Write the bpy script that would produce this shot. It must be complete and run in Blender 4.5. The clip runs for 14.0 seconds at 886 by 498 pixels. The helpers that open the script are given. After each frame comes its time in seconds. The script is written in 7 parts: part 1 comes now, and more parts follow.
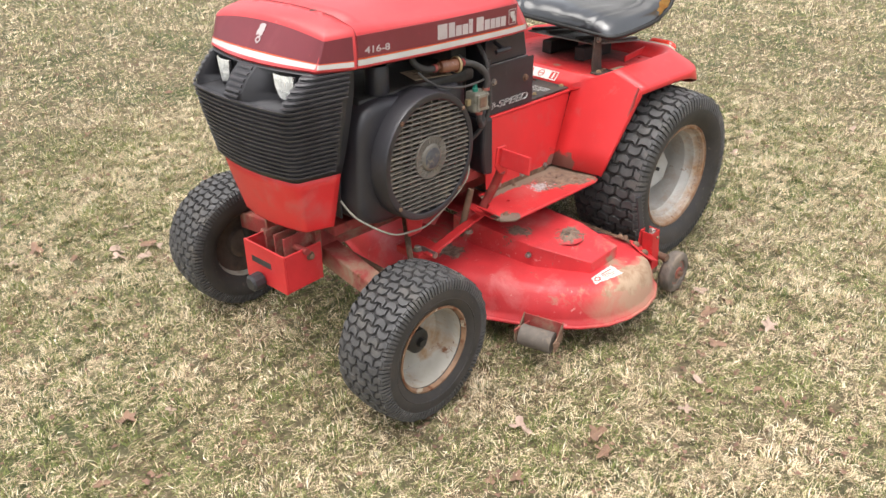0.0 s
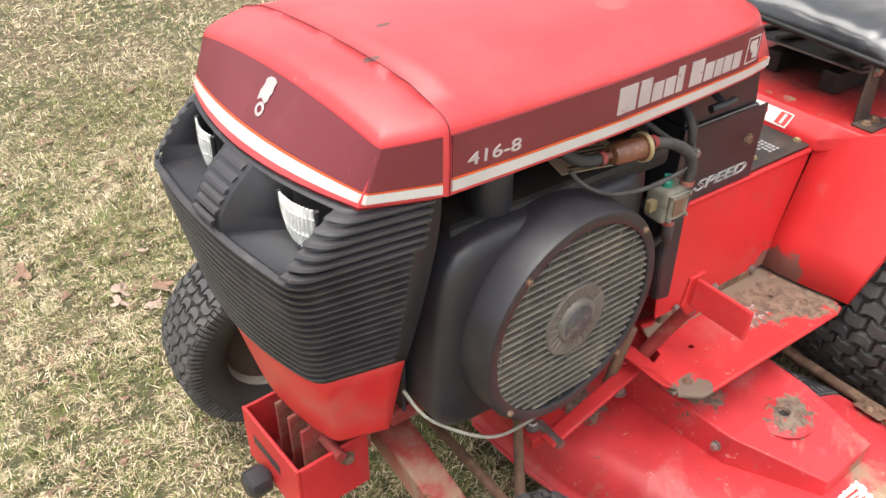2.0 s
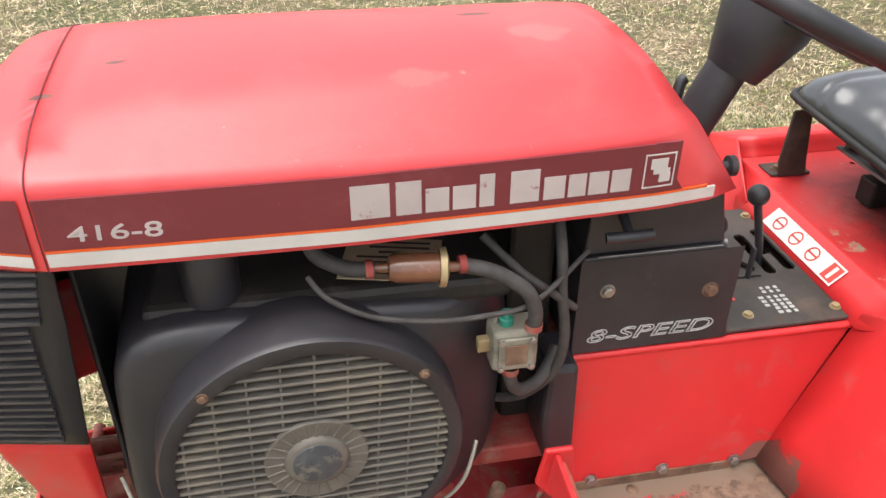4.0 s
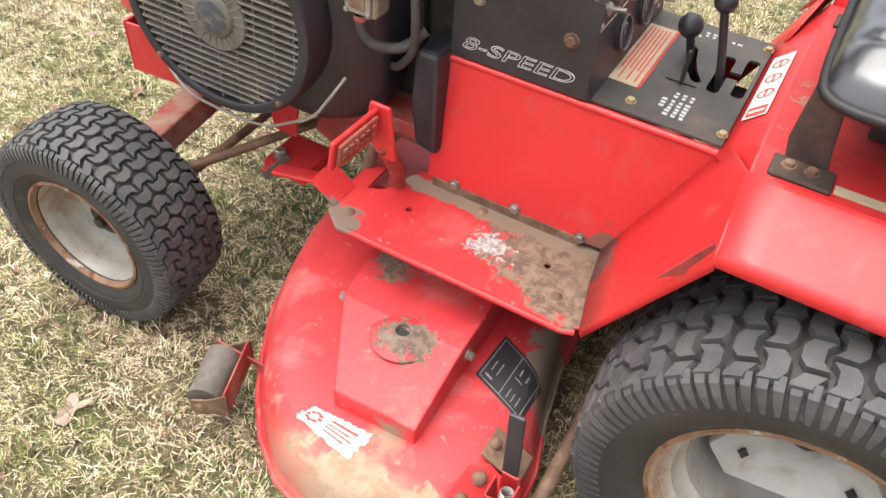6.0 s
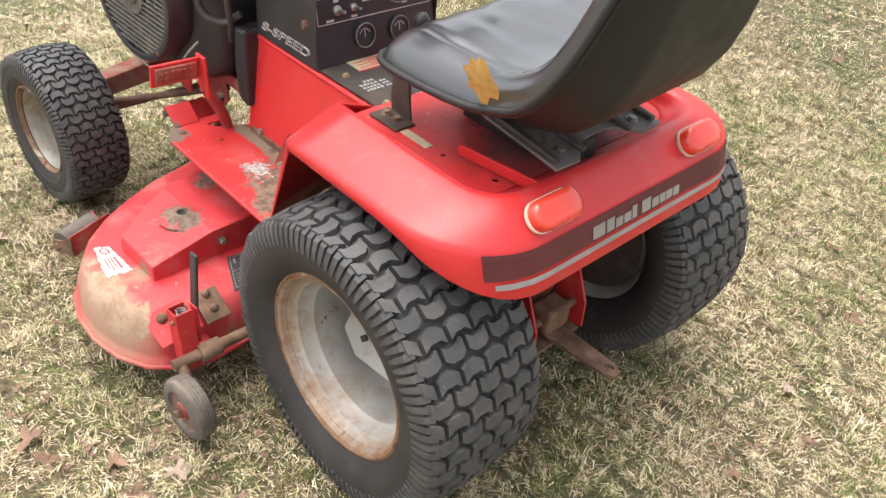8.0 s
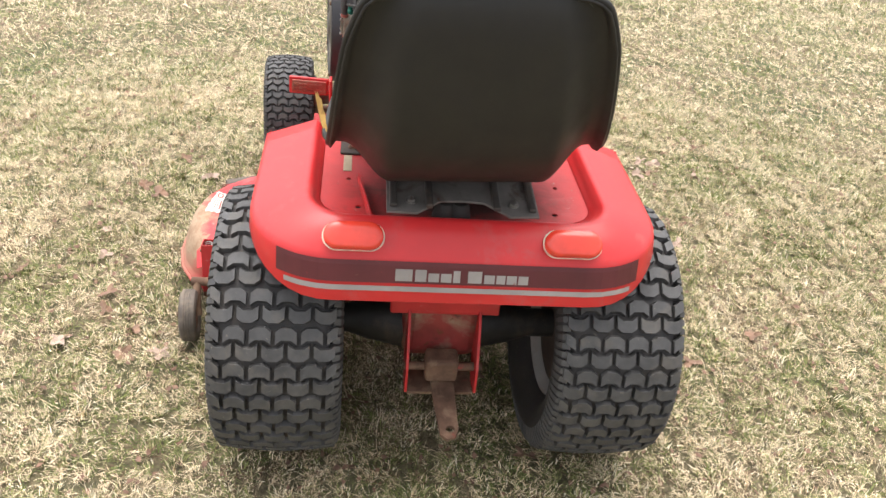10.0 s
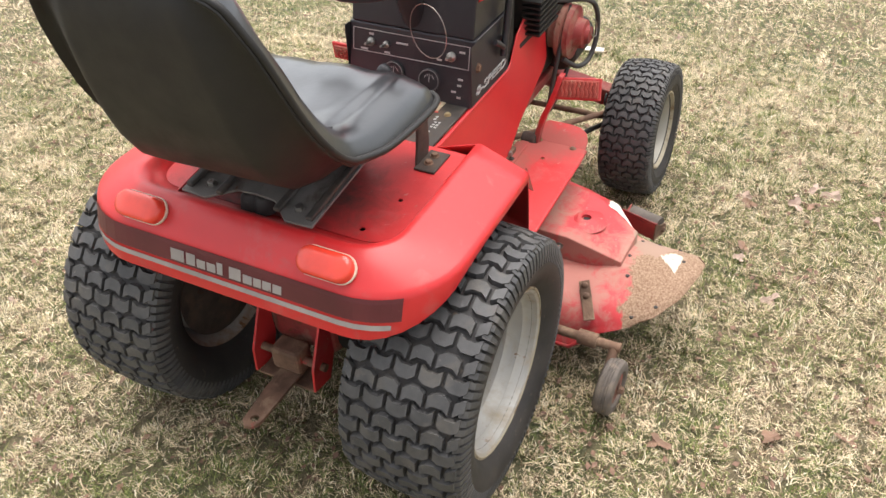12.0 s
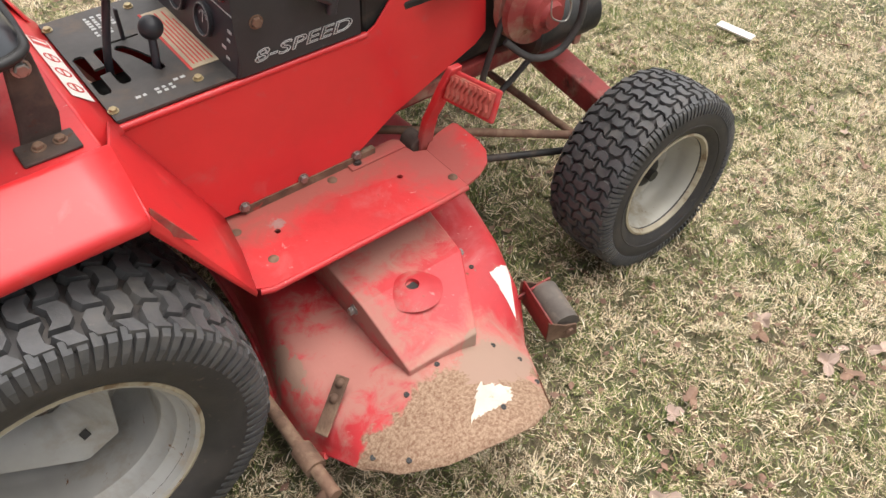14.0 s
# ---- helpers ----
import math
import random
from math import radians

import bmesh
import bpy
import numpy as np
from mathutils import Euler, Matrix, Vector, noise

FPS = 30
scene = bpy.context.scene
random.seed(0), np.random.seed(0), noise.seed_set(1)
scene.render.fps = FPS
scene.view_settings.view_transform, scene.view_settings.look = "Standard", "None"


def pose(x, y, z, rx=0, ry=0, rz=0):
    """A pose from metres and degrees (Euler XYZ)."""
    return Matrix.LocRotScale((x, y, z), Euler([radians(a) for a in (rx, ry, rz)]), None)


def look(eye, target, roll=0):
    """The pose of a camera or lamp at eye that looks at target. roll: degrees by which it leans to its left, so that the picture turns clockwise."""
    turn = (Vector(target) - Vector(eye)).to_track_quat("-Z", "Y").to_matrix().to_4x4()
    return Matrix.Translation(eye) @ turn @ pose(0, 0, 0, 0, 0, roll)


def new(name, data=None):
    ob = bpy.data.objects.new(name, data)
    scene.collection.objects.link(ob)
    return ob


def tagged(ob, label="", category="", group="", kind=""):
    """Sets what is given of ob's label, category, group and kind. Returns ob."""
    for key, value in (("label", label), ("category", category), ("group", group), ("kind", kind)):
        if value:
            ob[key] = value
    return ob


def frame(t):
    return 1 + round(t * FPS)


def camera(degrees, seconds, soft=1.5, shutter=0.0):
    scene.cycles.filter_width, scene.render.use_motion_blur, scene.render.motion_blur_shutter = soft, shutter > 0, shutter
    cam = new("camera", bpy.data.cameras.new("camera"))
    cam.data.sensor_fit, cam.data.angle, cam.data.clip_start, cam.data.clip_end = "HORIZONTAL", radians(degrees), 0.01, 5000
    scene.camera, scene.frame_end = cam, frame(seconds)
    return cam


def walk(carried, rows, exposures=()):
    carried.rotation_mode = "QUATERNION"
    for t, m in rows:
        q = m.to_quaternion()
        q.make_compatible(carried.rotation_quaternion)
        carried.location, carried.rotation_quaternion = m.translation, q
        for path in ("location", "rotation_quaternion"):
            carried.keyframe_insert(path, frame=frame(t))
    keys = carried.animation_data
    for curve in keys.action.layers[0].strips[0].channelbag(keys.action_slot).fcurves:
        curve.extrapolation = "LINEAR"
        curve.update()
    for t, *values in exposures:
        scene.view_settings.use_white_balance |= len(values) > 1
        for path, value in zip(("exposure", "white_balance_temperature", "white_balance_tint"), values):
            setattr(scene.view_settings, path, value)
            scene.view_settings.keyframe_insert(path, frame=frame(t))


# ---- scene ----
cam = camera(58.1, 14.0)
PATH = [
    (0, (2.294, 1.672, 1.357), (1.071, 0.407, 0.407), -0.5),
    (0.5, (2.14, 1.461, 1.328), (1.072, 0.107, 0.314), -1.4),
    (1, (1.99, 1.198, 1.337), (0.941, -0.12, 0.26), 0.1),
    (1.5, (1.781, 1.009, 1.31), (0.795, -0.326, 0.194), -0.3),
    (2, (1.635, 0.871, 1.315), (0.691, -0.46, 0.159), 0.6),
    (2.2, (1.58, 0.823, 1.312), (0.602, -0.479, 0.15), 1.1),
    (4.3, (0.833, 0.92, 1.266), (0.803, -0.764, 0.188), 0.1),
    (4.5, (0.738, 0.913, 1.277), (0.902, -0.763, 0.198), 0.0),
    (5, (0.554, 0.935, 1.269), (0.943, -0.605, 0.053), 0.4),
    (5.5, (0.341, 1.068, 1.226), (0.88, -0.321, -0.109), 4.3),
    (6, (0.192, 1.072, 1.215), (0.818, -0.191, -0.204), 5.0),
    (6.5, (0.006, 1.035, 1.224), (0.767, -0.115, -0.225), 6.1),
    (7, (-0.249, 1.11, 1.256), (0.586, -0.193, -0.011), 5.3),
    (7.5, (-0.533, 1.102, 1.288), (0.292, -0.261, 0.08), 6.2),
    (8, (-0.768, 1.028, 1.307), (0.313, -0.134, 0.089), 7.3),
    (8.2, (-0.869, 1.002, 1.329), (0.361, -0.05, 0.154), 6.6),
    (10.3, (-1.379, 0.078, 1.487), (0.235, -0.007, 0.31), 3.3),
    (10.5, (-1.365, 0.002, 1.521), (0.235, 0.038, 0.323), 0.0),
    (11, (-1.378, -0.325, 1.526), (0.205, 0.051, 0.363), -1.3),
    (11.5, (-1.202, -0.593, 1.494), (0.283, -0.076, 0.258), -0.5),
    (12, (-1.006, -0.825, 1.481), (0.372, -0.112, 0.219), -2.1),
    (12.5, (-0.815, -1.042, 1.463), (0.45, -0.185, 0.173), -1.0),
    (13, (-0.501, -1.133, 1.398), (0.743, -0.253, 0.102), -0.1),
    (13.5, (-0.184, -1.143, 1.329), (0.874, -0.159, -0.053), 0.4),
    (14, (0.042, -1.112, 1.29), (0.932, -0.069, -0.166), 2.8),
]
walk(cam, [(t, look(eye, target, roll)) for t, eye, target, roll in PATH],
     [(0, 1.03), (1, 1.22), (1.5, 1.28), (2, 1.15), (4.5, 1.15), (5, 1.10), (5.5, 1.38), (6, 1.35), (6.5, 1.24), (7, 1.42), (7.5, 1.38), (8, 1.25), (9, 1.25), (10.5, 1.27), (11.5, 1.18), (12, 1.09), (12.5, 1.08), (13, 1.02), (13.5, 0.96), (14, 0.90)])

from mathutils.bvhtree import BVHTree

# ---- world, sun, exposure ----
world = bpy.data.worlds.new("sky")
scene.world = world
world.use_nodes = True
wn, wl = world.node_tree.nodes, world.node_tree.links
sky = wn.new("ShaderNodeTexSky")
sky.sky_type = "NISHITA"
sky.sun_disc = False
sky.sun_elevation = radians(70)
sky.sun_rotation = radians(40)
sky.air_density, sky.dust_density, sky.ozone_density = 1.0, 4.0, 1.0
veil = wn.new("ShaderNodeHueSaturation")
veil.inputs["Saturation"].default_value = 0.22
veil.inputs["Value"].default_value = 1.0
wl.new(sky.outputs[0], veil.inputs["Color"])
wl.new(veil.outputs[0], wn["Background"].inputs["Color"])
wn["Background"].inputs["Strength"].default_value = 0.15

sun_data = bpy.data.lights.new("sun", "SUN")
sun_data.energy, sun_data.angle, sun_data.color = 1.5, radians(55), (1.0, 0.955, 0.90)
sun = new("sun", sun_data)
sun.matrix_world = look((0, 0, 6), (-0.52, 0.47, 6 - 1.9))


# ---- materials ----
def ramp(nt, fac, a, b):
    n = nt.nodes.new("ShaderNodeMapRange")
    n.inputs["From Min"].default_value, n.inputs["From Max"].default_value = a, b
    nt.links.new(fac, n.inputs["Value"])
    return n.outputs["Result"]


def noise_tex(nt, scale, detail=4, rough=0.6, warp=0.0, vec=None):
    n = nt.nodes.new("ShaderNodeTexNoise")
    n.inputs["Scale"].default_value, n.inputs["Detail"].default_value = scale, detail
    n.inputs["Roughness"].default_value, n.inputs["Distortion"].default_value = rough, warp
    nt.links.new(vec if vec else coords(nt), n.inputs["Vector"])
    return n.outputs["Fac"]


def coords(nt):
    if "where" in nt.nodes:
        return nt.nodes["where"].outputs["Object"]
    n = nt.nodes.new("ShaderNodeTexCoord")
    n.name = "where"
    return n.outputs["Object"]


def mixed(nt, fac, a, b):
    n = nt.nodes.new("ShaderNodeMix")
    n.data_type = "RGBA"
    for sock, v in (("Factor", fac), ("A", a), ("B", b)):
        s = next(i for i in n.inputs if i.name == sock and i.enabled)
        if isinstance(v, (int, float)):
            s.default_value = v
        elif isinstance(v, tuple):
            s.default_value = (*v[:3], 1)
        else:
            nt.links.new(v, s)
    return next(o for o in n.outputs if o.enabled)


def mat(name, base, rough=0.5, metal=0.0, var=0.15, scale=9, layers=(), bump=0.0, bump_scale=90, coat=0.0, spec=0.5, bump_dist=0.002, coat_rough=0.15):
    """A painted or bare surface: base colour with soft variation, then layers of wear: (colour, noise scale, threshold, softness, roughness)."""
    m = bpy.data.materials.new(name)
    m.use_nodes = True
    nt = m.node_tree
    p = nt.nodes["Principled BSDF"]
    dark = tuple(max(0, c * (1 - var)) for c in base)
    lite = tuple(min(1, c * (1 + var)) for c in base)
    col = mixed(nt, ramp(nt, noise_tex(nt, scale), 0.3, 0.7), dark, lite)
    rgh = None
    for colour, sc, th, soft, lr in layers:
        f = ramp(nt, noise_tex(nt, sc, 7, 0.65, 0.4), th, th + soft)
        col = mixed(nt, f, col, colour)
        n = nt.nodes.new("ShaderNodeMix")
        n.inputs["B"].default_value = lr
        if rgh is None:
            n.inputs["A"].default_value = rough
        else:
            nt.links.new(rgh, n.inputs["A"])
        nt.links.new(f, n.inputs["Factor"])
        rgh = n.outputs["Result"]
    nt.links.new(col, p.inputs["Base Color"])
    if rgh is None:
        rv = ramp(nt, noise_tex(nt, scale * 3.1), 0.2, 0.8)
        mr = nt.nodes.new("ShaderNodeMapRange")
        mr.inputs["To Min"].default_value, mr.inputs["To Max"].default_value = rough * 0.85, min(1, rough * 1.2)
        nt.links.new(rv, mr.inputs["Value"])
        rgh = mr.outputs["Result"]
    nt.links.new(rgh, p.inputs["Roughness"])
    p.inputs["Metallic"].default_value = metal
    p.inputs["Specular IOR Level"].default_value = spec
    p.inputs["Coat Weight"].default_value = coat
    p.inputs["Coat Roughness"].default_value = coat_rough
    if bump:
        b = nt.nodes.new("ShaderNodeBump")
        b.inputs["Strength"].default_value, b.inputs["Distance"].default_value = bump, bump_dist
        nt.links.new(noise_tex(nt, bump_scale, 6), b.inputs["Height"])
        nt.links.new(b.outputs[0], p.inputs["Normal"])
    return m


DUST = (0.30, 0.22, 0.15)
RUST = (0.16, 0.062, 0.028)
RED = mat("red_paint", (0.57, 0.024, 0.026), 0.40, var=0.10, scale=5, layers=(((0.50, 0.06, 0.055), 22, 0.58, 0.15, 0.5), ((0.46, 0.13, 0.115), 5, 0.58, 0.25, 0.6), ((0.14, 0.05, 0.04), 90, 0.735, 0.02, 0.8)), bump=0.05, bump_scale=30, coat=0.12)
RED_HOOD = mat("red_hood_paint", (0.57, 0.040, 0.044), 0.40, var=0.08, scale=4, layers=(((0.56, 0.075, 0.076), 6, 0.48, 0.3, 0.5), ((0.53, 0.14, 0.13), 55, 0.66, 0.06, 0.6), ((0.20, 0.05, 0.05), 26, 0.73, 0.02, 0.7)), bump=0.03, bump_scale=14, coat=0.35, coat_rough=0.38)
RED_WORN = mat("worn_red_paint", (0.50, 0.026, 0.028), 0.48, var=0.16, scale=8, layers=(((0.46, 0.11, 0.10), 9, 0.55, 0.22, 0.6), ((0.50, 0.20, 0.18), 60, 0.65, 0.05, 0.7), (DUST, 14, 0.66, 0.06, 0.9), ((0.20, 0.13, 0.095), 34, 0.67, 0.04, 0.9), (RUST, 40, 0.70, 0.05, 0.9)), bump=0.25, bump_scale=60)
RED_DECK = mat("faded_red_deck_paint", (0.47, 0.028, 0.033), 0.5, var=0.22, scale=7, layers=(((0.49, 0.13, 0.125), 9, 0.54, 0.22, 0.6), ((0.53, 0.21, 0.19), 46, 0.63, 0.07, 0.7), ((0.16, 0.08, 0.06), 75, 0.68, 0.03, 0.9), ((0.30, 0.19, 0.13), 6.5, 0.60, 0.10, 0.9), ((0.20, 0.13, 0.095), 30, 0.655, 0.04, 0.9), (RUST, 22, 0.68, 0.04, 0.9)), bump=0.3, bump_scale=50)


def wear_shade_zone(m, rules, soft=0.06):
    """Bare, dirty or shade-dark zones with ragged edges on a painted sheet: (colour, centre, reach, raggedness, noise
    scale, roughness).
    """
    nt = m.node_tree
    p = nt.nodes["Principled BSDF"]
    for colour, centre, reach, rag, sc, lr in rules:
        col = p.inputs["Base Color"].links[0].from_socket
        rgh = p.inputs["Roughness"].links[0].from_socket
        off = nt.nodes.new("ShaderNodeVectorMath")
        off.operation = "SUBTRACT"
        nt.links.new(coords(nt), off.inputs[0])
        off.inputs[1].default_value = centre
        div = nt.nodes.new("ShaderNodeVectorMath")
        div.operation = "DIVIDE"
        nt.links.new(off.outputs[0], div.inputs[0])
        div.inputs[1].default_value = reach
        ln = nt.nodes.new("ShaderNodeVectorMath")
        ln.operation = "LENGTH"
        nt.links.new(div.outputs[0], ln.inputs[0])
        add = nt.nodes.new("ShaderNodeMath")
        add.operation = "MULTIPLY_ADD"
        nt.links.new(noise_tex(nt, sc, 8, 0.7, 0.6), add.inputs[0])
        add.inputs[1].default_value = rag
        nt.links.new(ln.outputs["Value"], add.inputs[2])
        f = ramp(nt, add.outputs[0], 1.0 + rag * 0.5 + soft, 1.0 + rag * 0.5 - soft)
        nt.links.new(mixed(nt, f, col, colour), p.inputs["Base Color"])
        n = nt.nodes.new("ShaderNodeMix")
        n.inputs["B"].default_value = lr
        nt.links.new(rgh, n.inputs["A"])
        nt.links.new(f, n.inputs["Factor"])
        nt.links.new(n.outputs["Result"], p.inputs["Roughness"])
    return m


def speckled(nt_mat, a, b, sc):
    nt = nt_mat.node_tree
    return mixed(nt, ramp(nt, noise_tex(nt, sc, 8, 0.75), 0.42, 0.58), a, b)


wear_shade_zone(RED_WORN, (
    (speckled(RED_WORN, (0.11, 0.072, 0.052), (0.23, 0.155, 0.105), 45), (0.385, 0.240, 0.356), (0.125, 0.105, 0.03), 2.4, 26, 0.9),
    (speckled(RED_WORN, (0.22, 0.17, 0.15), (0.46, 0.44, 0.43), 90), (0.515, 0.262, 0.356), (0.034, 0.024, 0.03), 5.0, 60, 0.6),
    ((0.17, 0.12, 0.09), (0.75, 0.34, 0.356), (0.04, 0.035, 0.03), 3.2, 34, 0.9),
    ((0.20, 0.14, 0.10), (0.54, 0.195, 0.36), (0.26, 0.020, 0.03), 3.4, 24, 0.9),
    ((0.30, 0.22, 0.20), (0.43, -0.235, 0.356), (0.012, 0.010, 0.03), 4.6, 60, 0.7),
    ((0.15, 0.095, 0.07), (0.54, -0.178, 0.36), (0.36, 0.012, 0.03), 2.6, 22, 0.9)))
wear_shade_zone(RED_WORN, (((0.33, 0.085, 0.065), (0.50, -0.185, 0.356), (0.32, 0.055, 0.03), 3.0, 18, 0.85), ((0.36, 0.085, 0.07), (0.74, -0.27, 0.36), (0.07, 0.10, 0.04), 3.0, 20, 0.85)), 0.5)
# first zone paints the seat's shade and some dirt on the pan floor
wear_shade_zone(RED_WORN, (((0.10, 0.046, 0.038), (-0.03, 0.0, 0.629), (0.12, 0.15, 0.02), 2.2, 14, 0.8), ((0.16, 0.10, 0.07), (0.352, 0.21, 0.40), (0.05, 0.07, 0.05), 2.4, 30, 0.9), ((0.16, 0.10, 0.07), (0.352, -0.21, 0.39), (0.03, 0.05, 0.03), 2.4, 30, 0.9)), 0.5)
wear_shade_zone(RED, (((0.20, 0.075, 0.055), (0.352, 0.205, 0.375), (0.035, 0.055, 0.035), 3.0, 34, 0.9),), 0.14)
wear_shade_zone(RED_HOOD, (
    ((0.13, 0.05, 0.045), (0.761, -0.015, 0.985), (0.020, 0.006, 0.03), 1.6, 40, 0.7),
    ((0.10, 0.045, 0.04), (1.158, 0.071, 0.985), (0.010, 0.005, 0.03), 1.6, 60, 0.7),
    ((0.15, 0.06, 0.05), (1.216, 0.142, 0.970), (0.012, 0.006, 0.03), 1.6, 60, 0.7),
    ((0.53, 0.092, 0.09), (0.702, 0.06, 0.985), (0.030, 0.022, 0.03), 2.6, 50, 0.7),
    ((0.50, 0.075, 0.072), (0.859, 0.150, 0.970), (0.030, 0.016, 0.03), 2.2, 40, 0.7)))
wear_shade_zone(RED_DECK, (
    ((0.38, 0.22, 0.15), (0.47, 0.655, 0.160), (0.22, 0.06, 0.07), 1.6, 9, 0.8),
    ((0.38, 0.15, 0.12), (0.42, -0.42, 0.2), (0.10, 0.12, 1.0), 4.2, 24, 0.8),
    ((0.40, 0.19, 0.145), (0.60, -0.295, 0.275), (0.13, 0.07, 0.06), 3.0, 22, 0.85),
    ((0.40, 0.20, 0.155), (0.60, -0.60, 0.22), (0.17, 0.09, 1.0), 2.6, 16, 0.85)), 0.42)
wear_shade_zone(RED_DECK, (
    (speckled(RED_DECK, (0.19, 0.105, 0.062), (0.35, 0.24, 0.16), 190), (0.47, -0.665, 0.20), (0.20, 0.105, 1.0), 1.43, 17, 0.9),
    ((0.33, 0.215, 0.16), (0.62, -0.585, 0.2), (0.075, 0.05, 1.0), 2.08, 26, 0.9),
    (speckled(RED_DECK, (0.30, 0.19, 0.12), (0.40, 0.28, 0.19), 30), (0.46, 0.628, 0.188), (0.17, 0.040, 0.05), 2.2, 20, 0.85),
    ((0.22, 0.17, 0.13), (0.36, 0.29, 0.2), (0.06, 0.08, 1.0), 3.0, 22, 0.9),
    (speckled(RED_DECK, (0.11, 0.075, 0.055), (0.21, 0.15, 0.11), 60), (0.560, 0.425, 0.27), (0.040, 0.032, 0.05), 4.2, 44, 0.85),
    (speckled(RED_DECK, (0.11, 0.075, 0.055), (0.21, 0.15, 0.11), 60), (0.66, 0.30, 0.25), (0.035, 0.035, 0.06), 4.2, 40, 0.85),
    ((0.29, 0.17, 0.125), (0.345, -0.38, 0.2), (0.016, 0.06, 1.0), 3.4, 34, 0.9),
    (speckled(RED_DECK, (0.12, 0.08, 0.06), (0.28, 0.20, 0.15), 50), (0.80, 0.16, 0.2), (0.04, 0.05, 0.06), 3.6, 30, 0.9)))
RED_DIRTY = mat("dirty_red_paint", (0.26, 0.035, 0.03), 0.65, var=0.3, scale=12, layers=((DUST, 9, 0.48, 0.2, 0.9), (RUST, 30, 0.62, 0.06, 0.9), ((0.03, 0.025, 0.02), 16, 0.58, 0.15, 0.8)), bump=0.3)
DECAL_RED = mat("maroon_decal", (0.155, 0.020, 0.028), 0.42, var=0.12, scale=6, layers=(((0.21, 0.045, 0.052), 12, 0.54, 0.3, 0.5), ((0.45, 0.06, 0.06), 60, 0.70, 0.04, 0.5)), coat=0.1)
DECAL_TAIL = mat("dark_maroon_tail_decal", (0.105, 0.018, 0.022), 0.45, var=0.2, scale=10, layers=(((0.40, 0.04, 0.04), 18, 0.68, 0.05, 0.5), ((0.16, 0.08, 0.06), 50, 0.66, 0.06, 0.8)))
SILVER_TAIL = mat("dull_tail_print", (0.33, 0.30, 0.285), 0.5, 0.1, var=0.15, scale=14, layers=(((0.28, 0.12, 0.11), 40, 0.64, 0.06, 0.6),))
SILVER = mat("silver_decal", (0.56, 0.54, 0.52), 0.45, 0.2, var=0.08, scale=14, layers=(((0.45, 0.28, 0.26), 30, 0.66, 0.05, 0.6),))
FADED_PRINT = mat("faded_silver_print", (0.46, 0.40, 0.39), 0.5, 0.1, var=0.1, scale=14, layers=(((0.34, 0.16, 0.16), 40, 0.60, 0.05, 0.6),))
ORANGE = mat("orange_pinstripe", (0.70, 0.10, 0.02), 0.4, var=0.05)
BLACK_PLASTIC = mat("black_plastic", (0.026, 0.025, 0.028), 0.42, var=0.25, scale=10, layers=(((0.058, 0.052, 0.052), 18, 0.58, 0.2, 0.6), ((0.11, 0.09, 0.085), 60, 0.72, 0.04, 0.8)), bump=0.1)
BLACK_METAL = mat("black_painted_steel", (0.024, 0.022, 0.026), 0.40, var=0.25, scale=8, layers=(((0.046, 0.040, 0.042), 12, 0.56, 0.2, 0.55), ((0.11, 0.085, 0.07), 60, 0.70, 0.05, 0.8)), bump=0.06, spec=0.55)
DARK = mat("oily_dark_metal", (0.022, 0.02, 0.018), 0.55, 0.2, var=0.4, scale=20, layers=(((0.09, 0.065, 0.05), 14, 0.55, 0.2, 0.85),), bump=0.3)
# paler than the grille: edge highlights put into the colour, along with dust
RIB_PLASTIC = mat("highlit_dusty_rib_plastic", (0.042, 0.039, 0.042), 0.38, var=0.3, scale=16, layers=(((0.085, 0.074, 0.072), 20, 0.54, 0.2, 0.55), ((0.22, 0.13, 0.12), 60, 0.68, 0.05, 0.8)), bump=0.1)
BADGE = mat("worn_badge", (0.075, 0.08, 0.09), 0.5, 0.3, var=0.3, scale=50, layers=(((0.20, 0.18, 0.15), 60, 0.55, 0.1, 0.8),), bump=0.3)
FAN = mat("dusty_fan_screen", (0.14, 0.126, 0.108), 0.6, 0.3, var=0.2, scale=30, layers=(((0.22, 0.185, 0.14), 16, 0.5, 0.2, 0.9),))
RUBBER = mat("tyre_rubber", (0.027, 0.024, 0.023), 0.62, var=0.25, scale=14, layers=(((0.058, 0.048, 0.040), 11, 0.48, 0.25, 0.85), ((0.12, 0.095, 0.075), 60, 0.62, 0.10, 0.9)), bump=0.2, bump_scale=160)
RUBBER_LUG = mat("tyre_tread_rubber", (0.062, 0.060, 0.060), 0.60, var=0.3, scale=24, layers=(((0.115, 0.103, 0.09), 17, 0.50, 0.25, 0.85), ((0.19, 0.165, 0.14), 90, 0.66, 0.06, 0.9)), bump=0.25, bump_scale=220)
